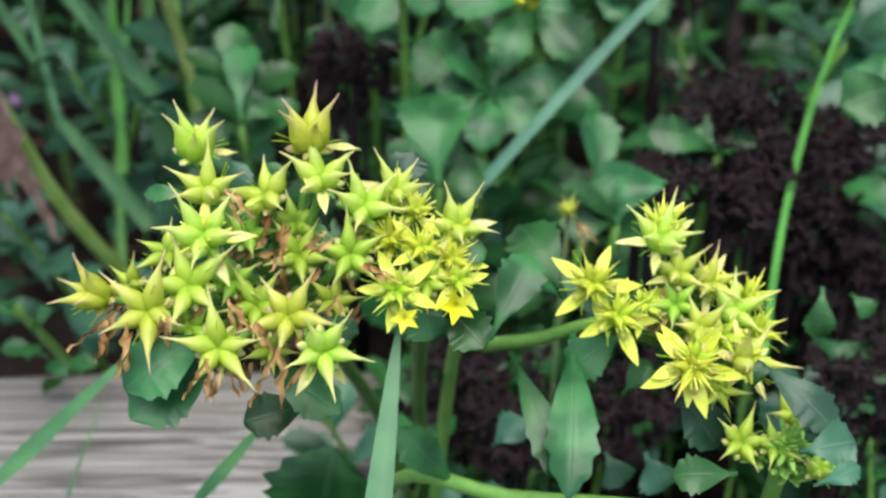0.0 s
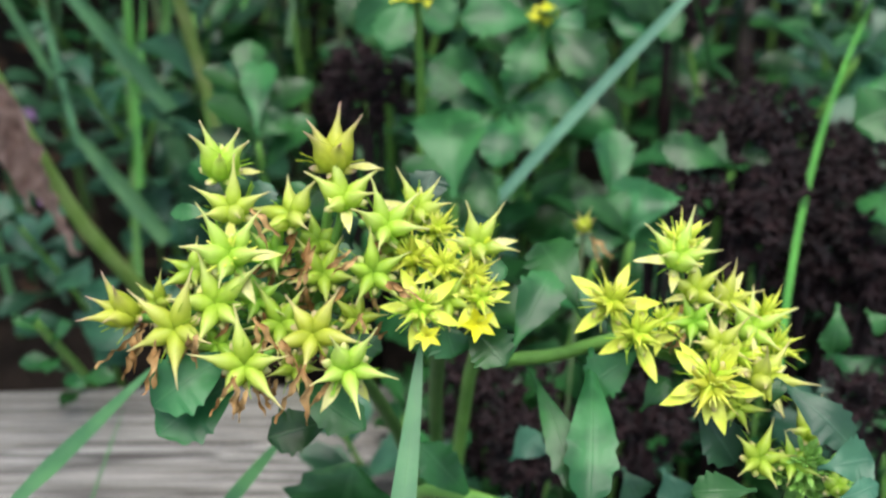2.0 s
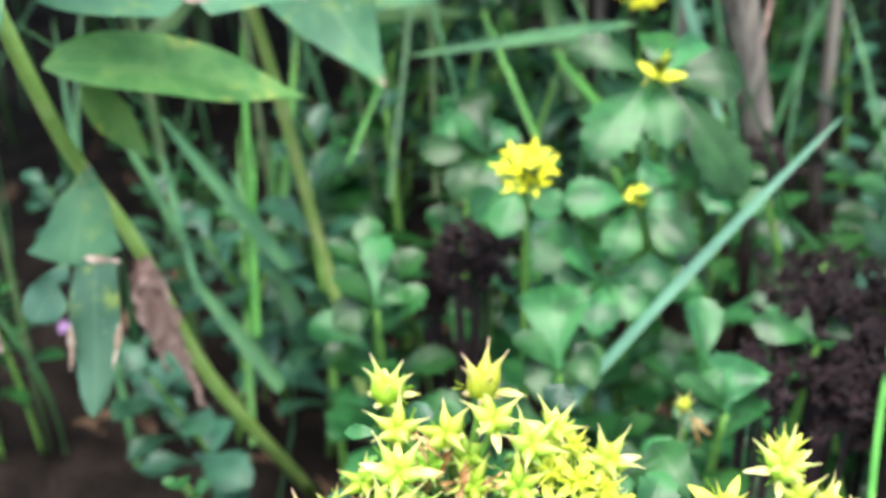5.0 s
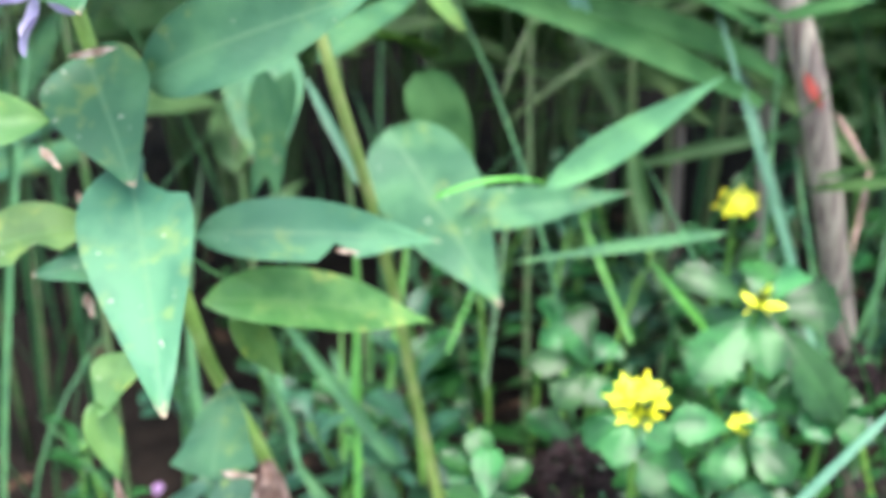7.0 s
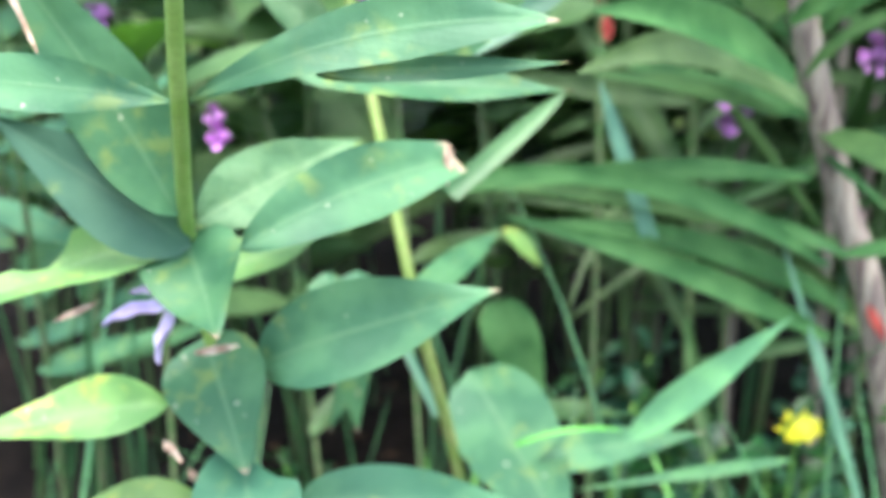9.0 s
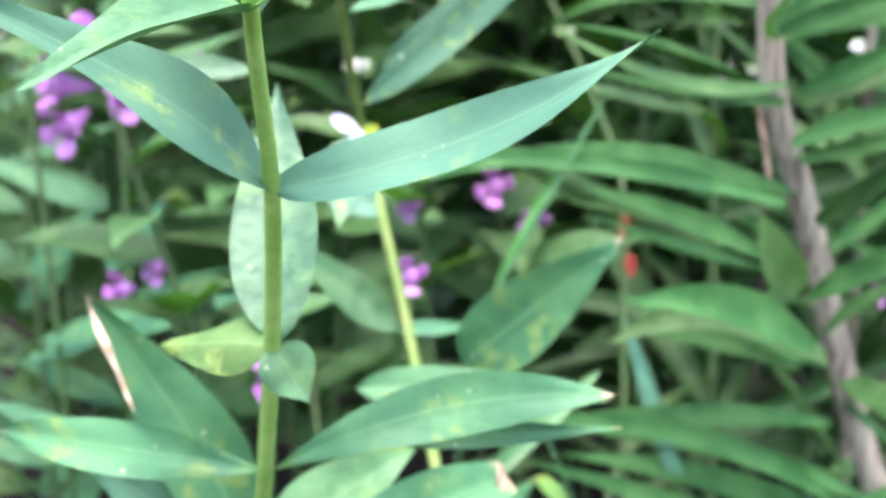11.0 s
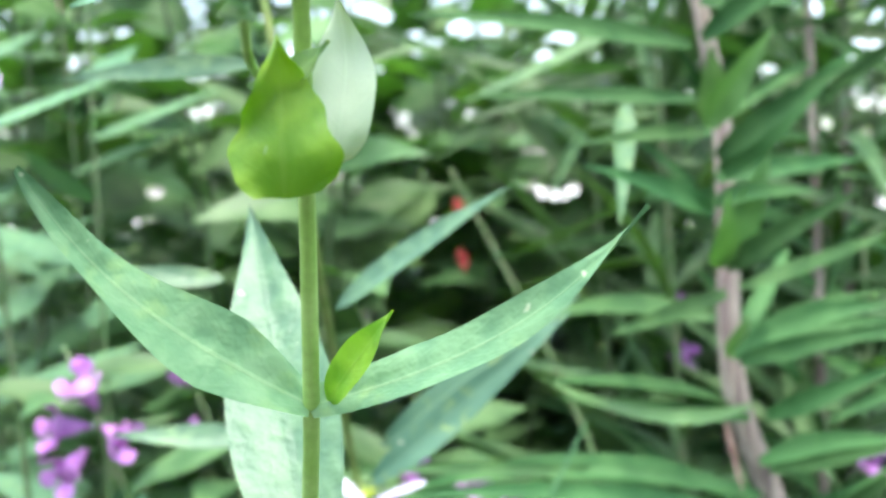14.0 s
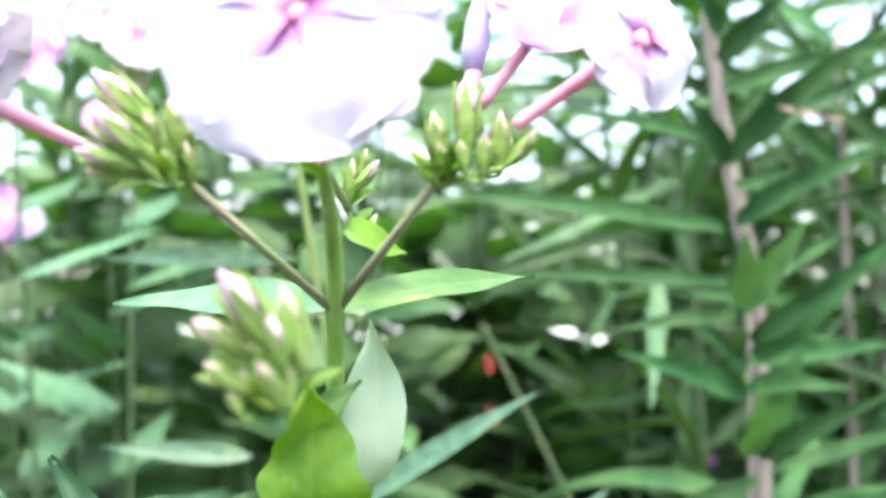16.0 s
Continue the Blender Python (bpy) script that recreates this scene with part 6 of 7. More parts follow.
grass_blade((-0.0501, 0.1587, 0.1256), (-0.0386, 0.1963, 0.1174), 0.0030, GRASS, "dark green grass blade leaning over the timber", shape="strap")
grass_blade((-0.0091, 0.1172, 0.1712), (-0.0064, 0.1404, 0.1875), 0.0040, GRASS, "grass blade with a broad base by the stonecrop", shape="taper")
grass_blade((-0.0850, 0.1858, 0.1018), (-0.0871, 0.2258, 0.0971), 0.0008, GRASS, "hair-thin grass stalk before the timber")
for a, b, w, mt in (((-0.1210, 0.3561, 0.0332), (-0.1417, 0.4744, 0.1243), 0.0036, GRASS_BRIGHT), ((-0.1275, 0.3812, 0.0426), (-0.1367, 0.4865, 0.1148), 0.0030, GRASS_BRIGHT), ((-0.1257, 0.4573, 0.0719), (-0.1323, 0.5014, 0.1092), 0.0030, GRASS_BRIGHT),
                    ((-0.1029, 0.3450, 0.0716), (-0.1498, 0.3965, 0.0922), 0.0085, GRASS), ((-0.1011, 0.3926, 0.0593), (-0.1486, 0.4782, 0.1025), 0.0110, GRASS), ((-0.1454, 0.3916, 0.0851), (-0.1776, 0.4690, 0.1162), 0.0040, GRASS),
                    ((-0.1155, 0.3639, 0.0825), (-0.1239, 0.4300, 0.1883), 0.0040, GRASS_BRIGHT), ((-0.1049, 0.3891, 0.1324), (-0.1013, 0.4320, 0.1878), 0.0040, GRASS_BRIGHT), ((-0.0873, 0.4467, 0.1186), (-0.0713, 0.4820, 0.1519), 0.0026, GRASS_BRIGHT)):
    grass_blade(a, b, w, mt, "upright green grass blade among the phlox", (0, -1, 0.3))
for a, b, w, mt in (((-0.0689, 0.4416, 0.1042), (-0.0597, 0.5191, 0.1901), 0.0026, GRASS), ((-0.0035, 0.4322, 0.1364), (-0.0291, 0.4824, 0.1804), 0.0032, GRASS_BRIGHT), ((0.0236, 0.3998, 0.1607), (0.0004, 0.4124, 0.1849), 0.0040, GRASS_BRIGHT),
                    ((-0.1358, 0.3541, 0.1311), (-0.1650, 0.3744, 0.1789), 0.0040, GRASS), ((-0.1009, 0.3763, 0.1052), (-0.1529, 0.3991, 0.1627), 0.0075, GRASS), ((-0.1130, 0.3859, 0.2257), (-0.1395, 0.4157, 0.2589), 0.0050, GRASS_BLUE),
                    ((0.0643, 0.4305, 0.1662), (0.0251, 0.4837, 0.2789), 0.0040, GRASS_BLUE), ((0.0745, 0.4234, 0.1345), (0.0427, 0.5051, 0.2450), 0.0040, GRASS_BLUE), ((-0.0298, 0.5001, 0.2660), (-0.0570, 0.5311, 0.3348), 0.0100, GRASS_BLUE),
                    ((-0.1099, 0.4055, 0.3783), (-0.0689, 0.4221, 0.4573), 0.0030, GRASS), ((-0.1141, 0.4614, 0.3673), (-0.0907, 0.4869, 0.4189), 0.0035, GRASS_BRIGHT)):
    grass_blade(a, b, w, mt, "upright green grass blade among the phlox", (0, -1, 0.3))
grass_blade((-0.0427, 0.3459, 0.2399), (0.0265, 0.4382, 0.2555), 0.0125, GRASS, "broad grass leaf arching over the stonecrop", (0.2, -0.8, 0.5), arch=-0.02, shape="lance")
grass_blade((0.0382, 0.4640, 0.1771), (-0.0585, 0.4167, 0.1798), 0.0060, GRASS, "broad grass leaf with a brown tip", (0.1, -0.7, 0.7), shape="lance")
grass_blade((-0.1043, 0.3437, 0.3269), (-0.0688, 0.3790, 0.3555), 0.0085, GRASS, "short green grass blade beside the phlox", (0, -0.95, 0.3))
grass_blade((-0.0801, 0.3485, 0.2344), (-0.0424, 0.3621, 0.2362), 0.0028, GRASS_BRIGHT, "thin grass blade bent over in an arc", (0, -0.5, 0.85), arch=0.13)

# ---- stonecrop mat behind ----
def sedum_shoot(name_seed, height, leaves, size, mat, label, flower=0, at=(0, 0, 0), top=None):
    rnd = random.Random(name_seed)
    e = thing("sedum_plant", at, label, "plant", "stonecrop plants")
    o = Vector(at)
    lean = Vector((rnd.uniform(-0.3, 0.3), rnd.uniform(-0.5, -0.1), 1))
    top = Vector(top) if top else o + lean * height
    lean = (top - o) / height
    tube(e, "stem", [o, o + Vector((lean.x * 0.3, lean.y * 0.3, 0.5)) * height, top], [0.0017, 0.0015, 0.0011], STEM_SEDUM, 6)
    for k in range(leaves):
        f = 0.35 + 0.65 * k / (leaves - 1)
        p = o.lerp(top, f)
        a = k * 2.2 + rnd.uniform(-0.3, 0.3)
        up = 0.15 + 1.5 * max(0, f - 0.55) + rnd.uniform(-0.2, 0.3)
        d = (Vector((math.cos(a), math.sin(a), up)) + Vector((lean.x, lean.y - 0.25, 0)) * 0.5).normalized()
        ln = size * (1.05 - 0.35 * max(0, f - 0.7) / 0.3) * rnd.uniform(0.8, 1.1)
        leaf(e, p, p + d * ln, ln * rnd.uniform(0.40, 0.54), mat, (d.x * -0.5, d.y * -0.5 - 0.35, 1), shape="wedge", teeth=0.42, thick=0.0011, fold=0.3, arch=0.10, wave=0.04, nu=42, nv=4, teeth_n=7, seed=k * 1.7)
    if flower == 1:
        blossom(e, top + Vector((0, -0.002, 0.004)), (0, -0.5, 0.85), 0.85)
    if flower == 2:
        for k in range(3):
            sedum_flower(e, top + Vector((rnd.uniform(-0.006, 0.006), rnd.uniform(-0.006, 0.006), rnd.uniform(0.001, 0.007))), (rnd.uniform(-0.4, 0.4), -0.4, 0.8), (HALF, STAR, CUP)[k % 3], 0, 1, 0.6)
    return e


MAT_LABEL = "low stonecrop shoot with fleshy scalloped green leaves"
s1p = sedum_shoot(1, 0.165, 6, 0.026, SEDUM, "stonecrop shoot with a small open yellow flower head", 1, (-0.010, 0.325, 0.0), (-0.0108, 0.2982, 0.1838))
lf = lambda a, b, w, mt: sedum_leaf(s1p, a, b, w, mt)
lf((-0.0117, 0.2937, 0.1851), (-0.0186, 0.2792, 0.1744), 0.0105, SEDUM)
lf((-0.0117, 0.2937, 0.1851), (-0.0272, 0.2919, 0.1752), 0.0106, SEDUM)
lf((-0.0117, 0.2937, 0.1851), (-0.0012, 0.2869, 0.1775), 0.0105, SEDUM)
lf((-0.0117, 0.2937, 0.1851), (-0.0203, 0.3072, 0.1874), 0.0100, SEDUM)
lf((-0.0117, 0.2937, 0.1851), (-0.0022, 0.3089, 0.1871), 0.0090, SEDUM)
ys = sedum_shoot(3, 0.180, 6, 0.028, SEDUM, "stonecrop shoot with a few yellow petals on top", 0, (0.038, 0.385, 0.0), (0.0340, 0.3550, 0.1944))
for k in range(5):
    leaf(ys, (0.0340, 0.3530, 0.1954), Vector((0.0340, 0.3530, 0.1954)) + Vector((math.cos(k * 1.3) * 0.009, -0.003, math.sin(k * 1.3) * 0.009 + 0.002)), 0.0034, YELLOW_DEEP, (0, -0.7, 0.7), "petal", shape="sharp", nu=6, nv=4)
lf = lambda a, b, w, mt: sedum_leaf(ys, a, b, w, mt)
lf((0.0335, 0.3539, 0.1947), (0.0035, 0.3596, 0.2042), 0.0124, SEDUM)
lf((0.0335, 0.3539, 0.1947), (0.0354, 0.3719, 0.2046), 0.0133, SEDUM)
lf((0.0335, 0.3539, 0.1947), (0.0623, 0.3523, 0.1943), 0.0190, SEDUM)
lf((0.0335, 0.3539, 0.1947), (0.0359, 0.3311, 0.1785), 0.0137, SEDUM)
lf((0.0335, 0.3539, 0.1947), (0.0611, 0.3305, 0.1621), 0.0173, SEDUM)
lf((0.0335, 0.3539, 0.1947), (0.0104, 0.3294, 0.1758), 0.0180, SEDUM)
lf((0.0335, 0.3539, 0.1947), (0.0179, 0.3556, 0.1829), 0.0141, SEDUM)
lf((0.0335, 0.3539, 0.1947), (0.0535, 0.3713, 0.1991), 0.0141, SEDUM)
sedum_shoot(4, 0.175, 10, 0.030, SEDUM, "stonecrop shoot with a small open yellow flower head", 1, (0.045, 0.520, 0.0), (0.0435, 0.4872, 0.1776))
r6 = sedum_shoot(7, 0.150, 6, 0.026, SEDUM, MAT_LABEL, 0, (0.030, 0.345, 0.0), (0.0250, 0.3180, 0.1660))
blossom(r6, (0.0250, 0.3150, 0.1700), (0, -0.5, 0.8), 0.36)
lf = lambda a, b, w, mt: sedum_leaf(r6, a, b, w, mt)
lf((0.0248, 0.3168, 0.1670), (0.0009, 0.3133, 0.1695), 0.0132, SEDUM)
lf((0.0248, 0.3168, 0.1670), (0.0340, 0.3313, 0.1722), 0.0118, SEDUM)
lf((0.0248, 0.3168, 0.1670), (0.0413, 0.3027, 0.1566), 0.0145, SEDUM)
lf((0.0248, 0.3168, 0.1670), (0.0172, 0.2996, 0.1553), 0.0119, SEDUM)
lf((0.0248, 0.3168, 0.1670), (0.0371, 0.3128, 0.1652), 0.0113, SEDUM)
rc = sedum_shoot(5, 0.143, 8, 0.030, SEDUM, MAT_LABEL, 0, (0.013, 0.335, 0.0), (0.0131, 0.3052, 0.1427))
lf = lambda a, b, w, mt: sedum_leaf(rc, a, b, w, mt)
lf((0.0144, 0.3053, 0.1446), (-0.0084, 0.3144, 0.1550), 0.0175, SEDUM)
lf((0.0144, 0.3053, 0.1446), (0.0357, 0.3047, 0.1479), 0.0113, SEDUM)
lf((0.0144, 0.3053, 0.1446), (0.0112, 0.2873, 0.1350), 0.0122, SEDUM)
lf((0.0144, 0.3053, 0.1446), (0.0268, 0.2928, 0.1385), 0.0112, SEDUM)
lf((0.0144, 0.3053, 0.1446), (-0.0022, 0.2988, 0.1438), 0.0113, SEDUM)
lf((0.0144, 0.3053, 0.1446), (0.0187, 0.3194, 0.1501), 0.0095, SEDUM)
rn = sedum_shoot(60, 0.162, 8, 0.030, SEDUM, MAT_LABEL, 0, (-0.024, 0.389, 0.0), (-0.0238, 0.3593, 0.1621))
lf = lambda a, b, w, mt: sedum_leaf(rn, a, b, w, mt)
lf((-0.0238, 0.3602, 0.1640), (-0.0422, 0.3713, 0.1731), 0.0127, SEDUM)
lf((-0.0238, 0.3602, 0.1640), (-0.0296, 0.3807, 0.1810), 0.0120, SEDUM)
lf((-0.0238, 0.3602, 0.1640), (-0.0145, 0.3687, 0.1706), 0.0131, SEDUM)
lf((-0.0238, 0.3602, 0.1640), (-0.0479, 0.3583, 0.1654), 0.0105, SEDUM)
lf((-0.0238, 0.3602, 0.1640), (-0.0185, 0.3453, 0.1547), 0.0137, SEDUM)
lf((-0.0238, 0.3602, 0.1640), (-0.0359, 0.3454, 0.1539), 0.0125, SEDUM)
rm = sedum_shoot(61, 0.142, 8, 0.030, SEDUM, MAT_LABEL, 0, (-0.062, 0.343, 0.0), (-0.0623, 0.3129, 0.1425))
lf = lambda a, b, w, mt: sedum_leaf(rm, a, b, w, mt)
lf((-0.0624, 0.3137, 0.1443), (-0.0626, 0.3244, 0.1578), 0.0098, SEDUM)
lf((-0.0624, 0.3137, 0.1443), (-0.0732, 0.3143, 0.1480), 0.0098, SEDUM)
lf((-0.0624, 0.3137, 0.1443), (-0.0518, 0.3164, 0.1476), 0.0098, SEDUM)
lf((-0.0624, 0.3137, 0.1443), (-0.0662, 0.3009, 0.1366), 0.0105, SEDUM)
lf((-0.0624, 0.3137, 0.1443), (-0.0547, 0.3012, 0.1347), 0.0105, SEDUM)
rr = sedum_shoot(62, 0.143, 3, 0.022, SEDUM, MAT_LABEL, 0, (0.075, 0.301, 0.0), (0.0748, 0.2707, 0.1434))
lf = lambda a, b, w, mt: sedum_leaf(rr, a, b, w, mt)
lf((0.0748, 0.2711, 0.1440), (0.0551, 0.2723, 0.1498), 0.0092, SEDUM)
lf((0.0748, 0.2711, 0.1440), (0.0668, 0.2814, 0.1489), 0.0087, SEDUM)
lf((0.0748, 0.2711, 0.1440), (0.0843, 0.2776, 0.1466), 0.0078, SEDUM)
rt = sedum_shoot(63, 0.177, 3, 0.030, SEDUM, MAT_LABEL, 0, (0.157, 0.305, 0.0), (0.1187, 0.2447, 0.1766))
lf = lambda a, b, w, mt: sedum_leaf(rt, a, b, w, mt)
lf((0.1067, 0.2447, 0.1766), (0.0922, 0.2385, 0.1745), 0.0139, SEDUM)
lf((0.1067, 0.2447, 0.1766), (0.0994, 0.2526, 0.1779), 0.0109, SEDUM)
lf((0.1178, 0.2874, 0.1967), (0.0886, 0.2759, 0.1976), 0.0173, PHLOX)
rv = sedum_shoot(64, 0.135, 8, 0.030, SEDUM, MAT_LABEL, 0, (0.045, 0.278, 0.0), (0.0448, 0.2476, 0.1354))
lf = lambda a, b, w, mt: sedum_leaf(rv, a, b, w, mt)
lf((0.0448, 0.2480, 0.1360), (0.0359, 0.2535, 0.1447), 0.0132, SEDUM)
lf((0.0448, 0.2480, 0.1360), (0.0502, 0.2615, 0.1460), 0.0163, SEDUM)
lf((0.0448, 0.2480, 0.1360), (0.0297, 0.2445, 0.1382), 0.0102, SEDUM)
rw = sedum_shoot(65, 0.138, 8, 0.030, SEDUM, MAT_LABEL, 0, (-0.058, 0.326, 0.0), (-0.0582, 0.2964, 0.1382))
lf = lambda a, b, w, mt: sedum_leaf(rw, a, b, w, mt)
lf((-0.0582, 0.2968, 0.1389), (-0.0591, 0.3204, 0.1534), 0.0105, SEDUM)
lf((-0.0582, 0.2968, 0.1389), (-0.0674, 0.2985, 0.1417), 0.0117, SEDUM)
lf((-0.0582, 0.2968, 0.1389), (-0.0496, 0.3040, 0.1426), 0.0100, SEDUM)
lf((-0.0582, 0.2968, 0.1389), (-0.0711, 0.2888, 0.1376), 0.0132, SEDUM)
rx = sedum_shoot(66, 0.136, 8, 0.030, SEDUM, MAT_LABEL, 0, (-0.001, 0.296, 0.0), (-0.0007, 0.2656, 0.1361))
lf = lambda a, b, w, mt: sedum_leaf(rx, a, b, w, mt)
lf((-0.0007, 0.2660, 0.1367), (-0.0024, 0.2901, 0.1520), 0.0196, SEDUM)
lf((-0.0007, 0.2660, 0.1367), (-0.0114, 0.2609, 0.1362), 0.0138, SEDUM)
lf((-0.0007, 0.2660, 0.1367), (0.0116, 0.2669, 0.1380), 0.0123, SEDUM)
ry = sedum_shoot(67, 0.161, 8, 0.030, SEDUM, MAT_LABEL, 0, (0.057, 0.366, 0.0), (0.0572, 0.3357, 0.1614))
lf = lambda a, b, w, mt: sedum_leaf(ry, a, b, w, mt)
lf((0.0572, 0.3362, 0.1622), (0.0418, 0.3437, 0.1666), 0.0160, SEDUM)
lf((0.0572, 0.3362, 0.1622), (0.0494, 0.3268, 0.1587), 0.0122, SEDUM)
lf((0.0572, 0.3362, 0.1622), (0.0657, 0.3487, 0.1667), 0.0143, SEDUM)
lf((0.0572, 0.3362, 0.1622), (0.0688, 0.3288, 0.1579), 0.0105, SEDUM)
templates = [sedum_shoot(10 + k, 0.105 + 0.014 * k, 12, 0.033 + 0.002 * (k % 3), (SEDUM, SEDUM_BLUE)[k % 2], MAT_LABEL, 0, (0.09 + 0.04 * k, 0.34 + 0.03 * (k % 2), 0.0)) for k in range(4)]
rs = random.Random(77)
spots = []
for tries in range(4000):
    if len(spots) >= 92:
        break
    x, y = rs.uniform(-0.13, 0.42), rs.uniform(0.27, 0.70)
    if x < -0.02 and y < 0.34:
        continue
    if min([math.hypot(x - a, y - b) for a, b in spots] + [9]) < 0.040:
        continue
    spots.append((x, y))
    copy_thing(templates[len(spots) % 4], Matrix.Translation((x, y, -0.004)) @ Matrix.Rotation(rs.uniform(0, 6.3), 4, "Z") @ Matrix.Scale(rs.uniform(0.75, 1.08), 4))
for tries in range(14):  # dim small shoots on the soil round the phlox
    x, y = rs.uniform(-0.27, -0.09), rs.uniform(0.36, 0.62)
    copy_thing(templates[tries % 4], Matrix.Translation((x, y, -0.004)) @ Matrix.Rotation(rs.uniform(0, 6.3), 4, "Z") @ Matrix.Scale(rs.uniform(0.40, 0.75), 4))
for tries in range(26):  # small shoots low in front
    x, y = rs.uniform(-0.03, 0.18), rs.uniform(0.20, 0.29)
    copy_thing(templates[tries % 4], Matrix.Translation((x, y, -0.004)) @ Matrix.Rotation(rs.uniform(0, 6.3), 4, "Z") @ Matrix.Scale(rs.uniform(0.45, 0.62), 4))


def seed_head(at, w, h, count, seed):
    """A dense dark tuft of last year's seed stars."""
    rnd = random.Random(seed)
    bm = bmesh.new()
    o = Vector(at)
    for k in range(6):
        tube_bmesh(bm, [(o.x, o.y, 0), o + Vector((rnd.uniform(-w, w) * 0.5, rnd.uniform(-w, w) * 0.5, 0))], [0.0012, 0.0008], 5)
    for k in range(count):
        c = o + Vector((rnd.gauss(0, w * 0.42), rnd.gauss(0, w * 0.42), rnd.uniform(-h, h)))
        m = facing(c, (rnd.uniform(-0.7, 0.7), rnd.uniform(-0.9, 0.3), 0.7), rnd.uniform(0, 6.3))
        for j in range(5):
            spindle_bmesh(bm, m @ Matrix.Rotation(j * 1.2566, 4, "Z") @ Matrix.Rotation(radians(-rnd.uniform(10, 45)), 4, "Y"), rnd.uniform(0.0035, 0.0055), [(0, 0.0004), (0.3, 0.0010), (0.6, 0.0006), (1, 0.0001)], 5)
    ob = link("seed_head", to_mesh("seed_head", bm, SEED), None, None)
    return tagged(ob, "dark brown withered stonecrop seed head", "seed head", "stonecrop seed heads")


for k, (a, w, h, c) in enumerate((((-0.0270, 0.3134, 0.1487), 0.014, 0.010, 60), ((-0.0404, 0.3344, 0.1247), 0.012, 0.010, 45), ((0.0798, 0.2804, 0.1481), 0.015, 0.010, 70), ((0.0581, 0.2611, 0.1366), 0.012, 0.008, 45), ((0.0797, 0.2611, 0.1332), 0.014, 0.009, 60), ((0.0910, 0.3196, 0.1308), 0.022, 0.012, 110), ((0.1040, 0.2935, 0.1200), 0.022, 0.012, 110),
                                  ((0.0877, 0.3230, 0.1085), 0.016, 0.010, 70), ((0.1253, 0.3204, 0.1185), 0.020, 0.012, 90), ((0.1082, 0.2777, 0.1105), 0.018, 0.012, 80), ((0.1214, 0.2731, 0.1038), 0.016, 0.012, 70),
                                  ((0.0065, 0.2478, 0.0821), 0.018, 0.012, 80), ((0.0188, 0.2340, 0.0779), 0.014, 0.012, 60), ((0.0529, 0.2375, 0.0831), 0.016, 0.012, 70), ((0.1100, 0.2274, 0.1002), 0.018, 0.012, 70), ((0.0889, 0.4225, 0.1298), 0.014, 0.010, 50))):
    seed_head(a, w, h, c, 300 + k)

# pale half-dry pods between the dark seed heads
hp = thing("sedum_plant", (0.0301, 0.2404, 0.0), "half-dry stonecrop stalk with a small tan pod star", "plant", "stonecrop plants")
tube(hp, "stem", [(0.0301, 0.2404, 0.0), (0.0301, 0.2304, 0.1510)], [0.0006, 0.0005], DARK_STEM, 6)
sedum_flower(hp, (0.0301, 0.2304, 0.1510), (0, -0.3, 0.9), CUP, 0, 1, 0.6)

# ---- flower stalks with purple blossoms ----
def lip_flower_mesh():
    bm = bmesh.new()
    spindle_bmesh(bm, Matrix(), 0.012, [(0, 0.0010), (0.4, 0.0022), (0.8, 0.0036), (1, 0.0042)], 10)
    for a, s in ((0.3, 1.0), (1.9, 0.8), (-1.2, 0.8), (3.1, 0.9)):
        leaf_bmesh(bm, Matrix.Rotation(a, 4, "X") @ Matrix.Translation((0.0105, 0, 0.003)) @ Matrix.Rotation(radians(-40), 4, "Y"), 0.009 * s, 0.008 * s, shape="petal", nu=6, nv=4, wave=0.08)
    return to_mesh("flower", bm, PURPLE)


LIP = lip_flower_mesh()


def purple_stalk(points, flowers, label, seed):
    rnd = random.Random(seed)
    e = thing("purple_flower_stalk", points[0], label, "flower", "purple flower stalks")
    tube(e, "stem", points, [0.0016] * (len(points) - 1) + [0.0010], DARK_STEM, 6)
    for p, d, s in flowers:
        link("flower", LIP, e, turn_to(p, Vector(p) + Vector(d), (0, -0.3, 1)) @ Matrix.Scale(s * 1.35, 4))
    pts = [Vector(p) for p in points]
    for k in range(12):
        g = (0.25 + 0.7 * k / 12) * (len(pts) - 1)
        i = min(int(g), len(pts) - 2)
        p = pts[i].lerp(pts[i + 1], g - i)
        a = k * 1.7 + rnd.random()
        unit_leaf(e, HEDGE_LEAVES, p, p + Vector((math.cos(a), math.sin(a), rnd.uniform(-0.1, 0.5))).normalized() * rnd.uniform(0.05, 0.09), (0, -0.3, 1), k)
    return e


PLAB = "slender stalk with purple lipped flowers among green leaves"
purple_stalk([(-0.225, 0.39, 0.0), (-0.2440, 0.4367, 0.3321), (-0.2521, 0.4395, 0.3571), (-0.2830, 0.4369, 0.4485), (-0.3053, 0.4521, 0.4818)], [
    ((-0.2867, 0.4365, 0.4485), (-0.5, -0.6, 0.1), 1.0), ((-0.2844, 0.4379, 0.4559), (-0.1, -0.6, 0.6), 1.0), ((-0.2871, 0.4308, 0.4394), (-0.2, -0.9, -0.4), 1.0), ((-0.2800, 0.4331, 0.4491), (0.7, -0.5, -0.2), 0.9),
    ((-0.2613, 0.4410, 0.3745), (0.1, -0.6, -0.2), 0.6), ((-0.2711, 0.4380, 0.3619), (-0.2, -0.8, 0.1), 0.7)], PLAB, 1)
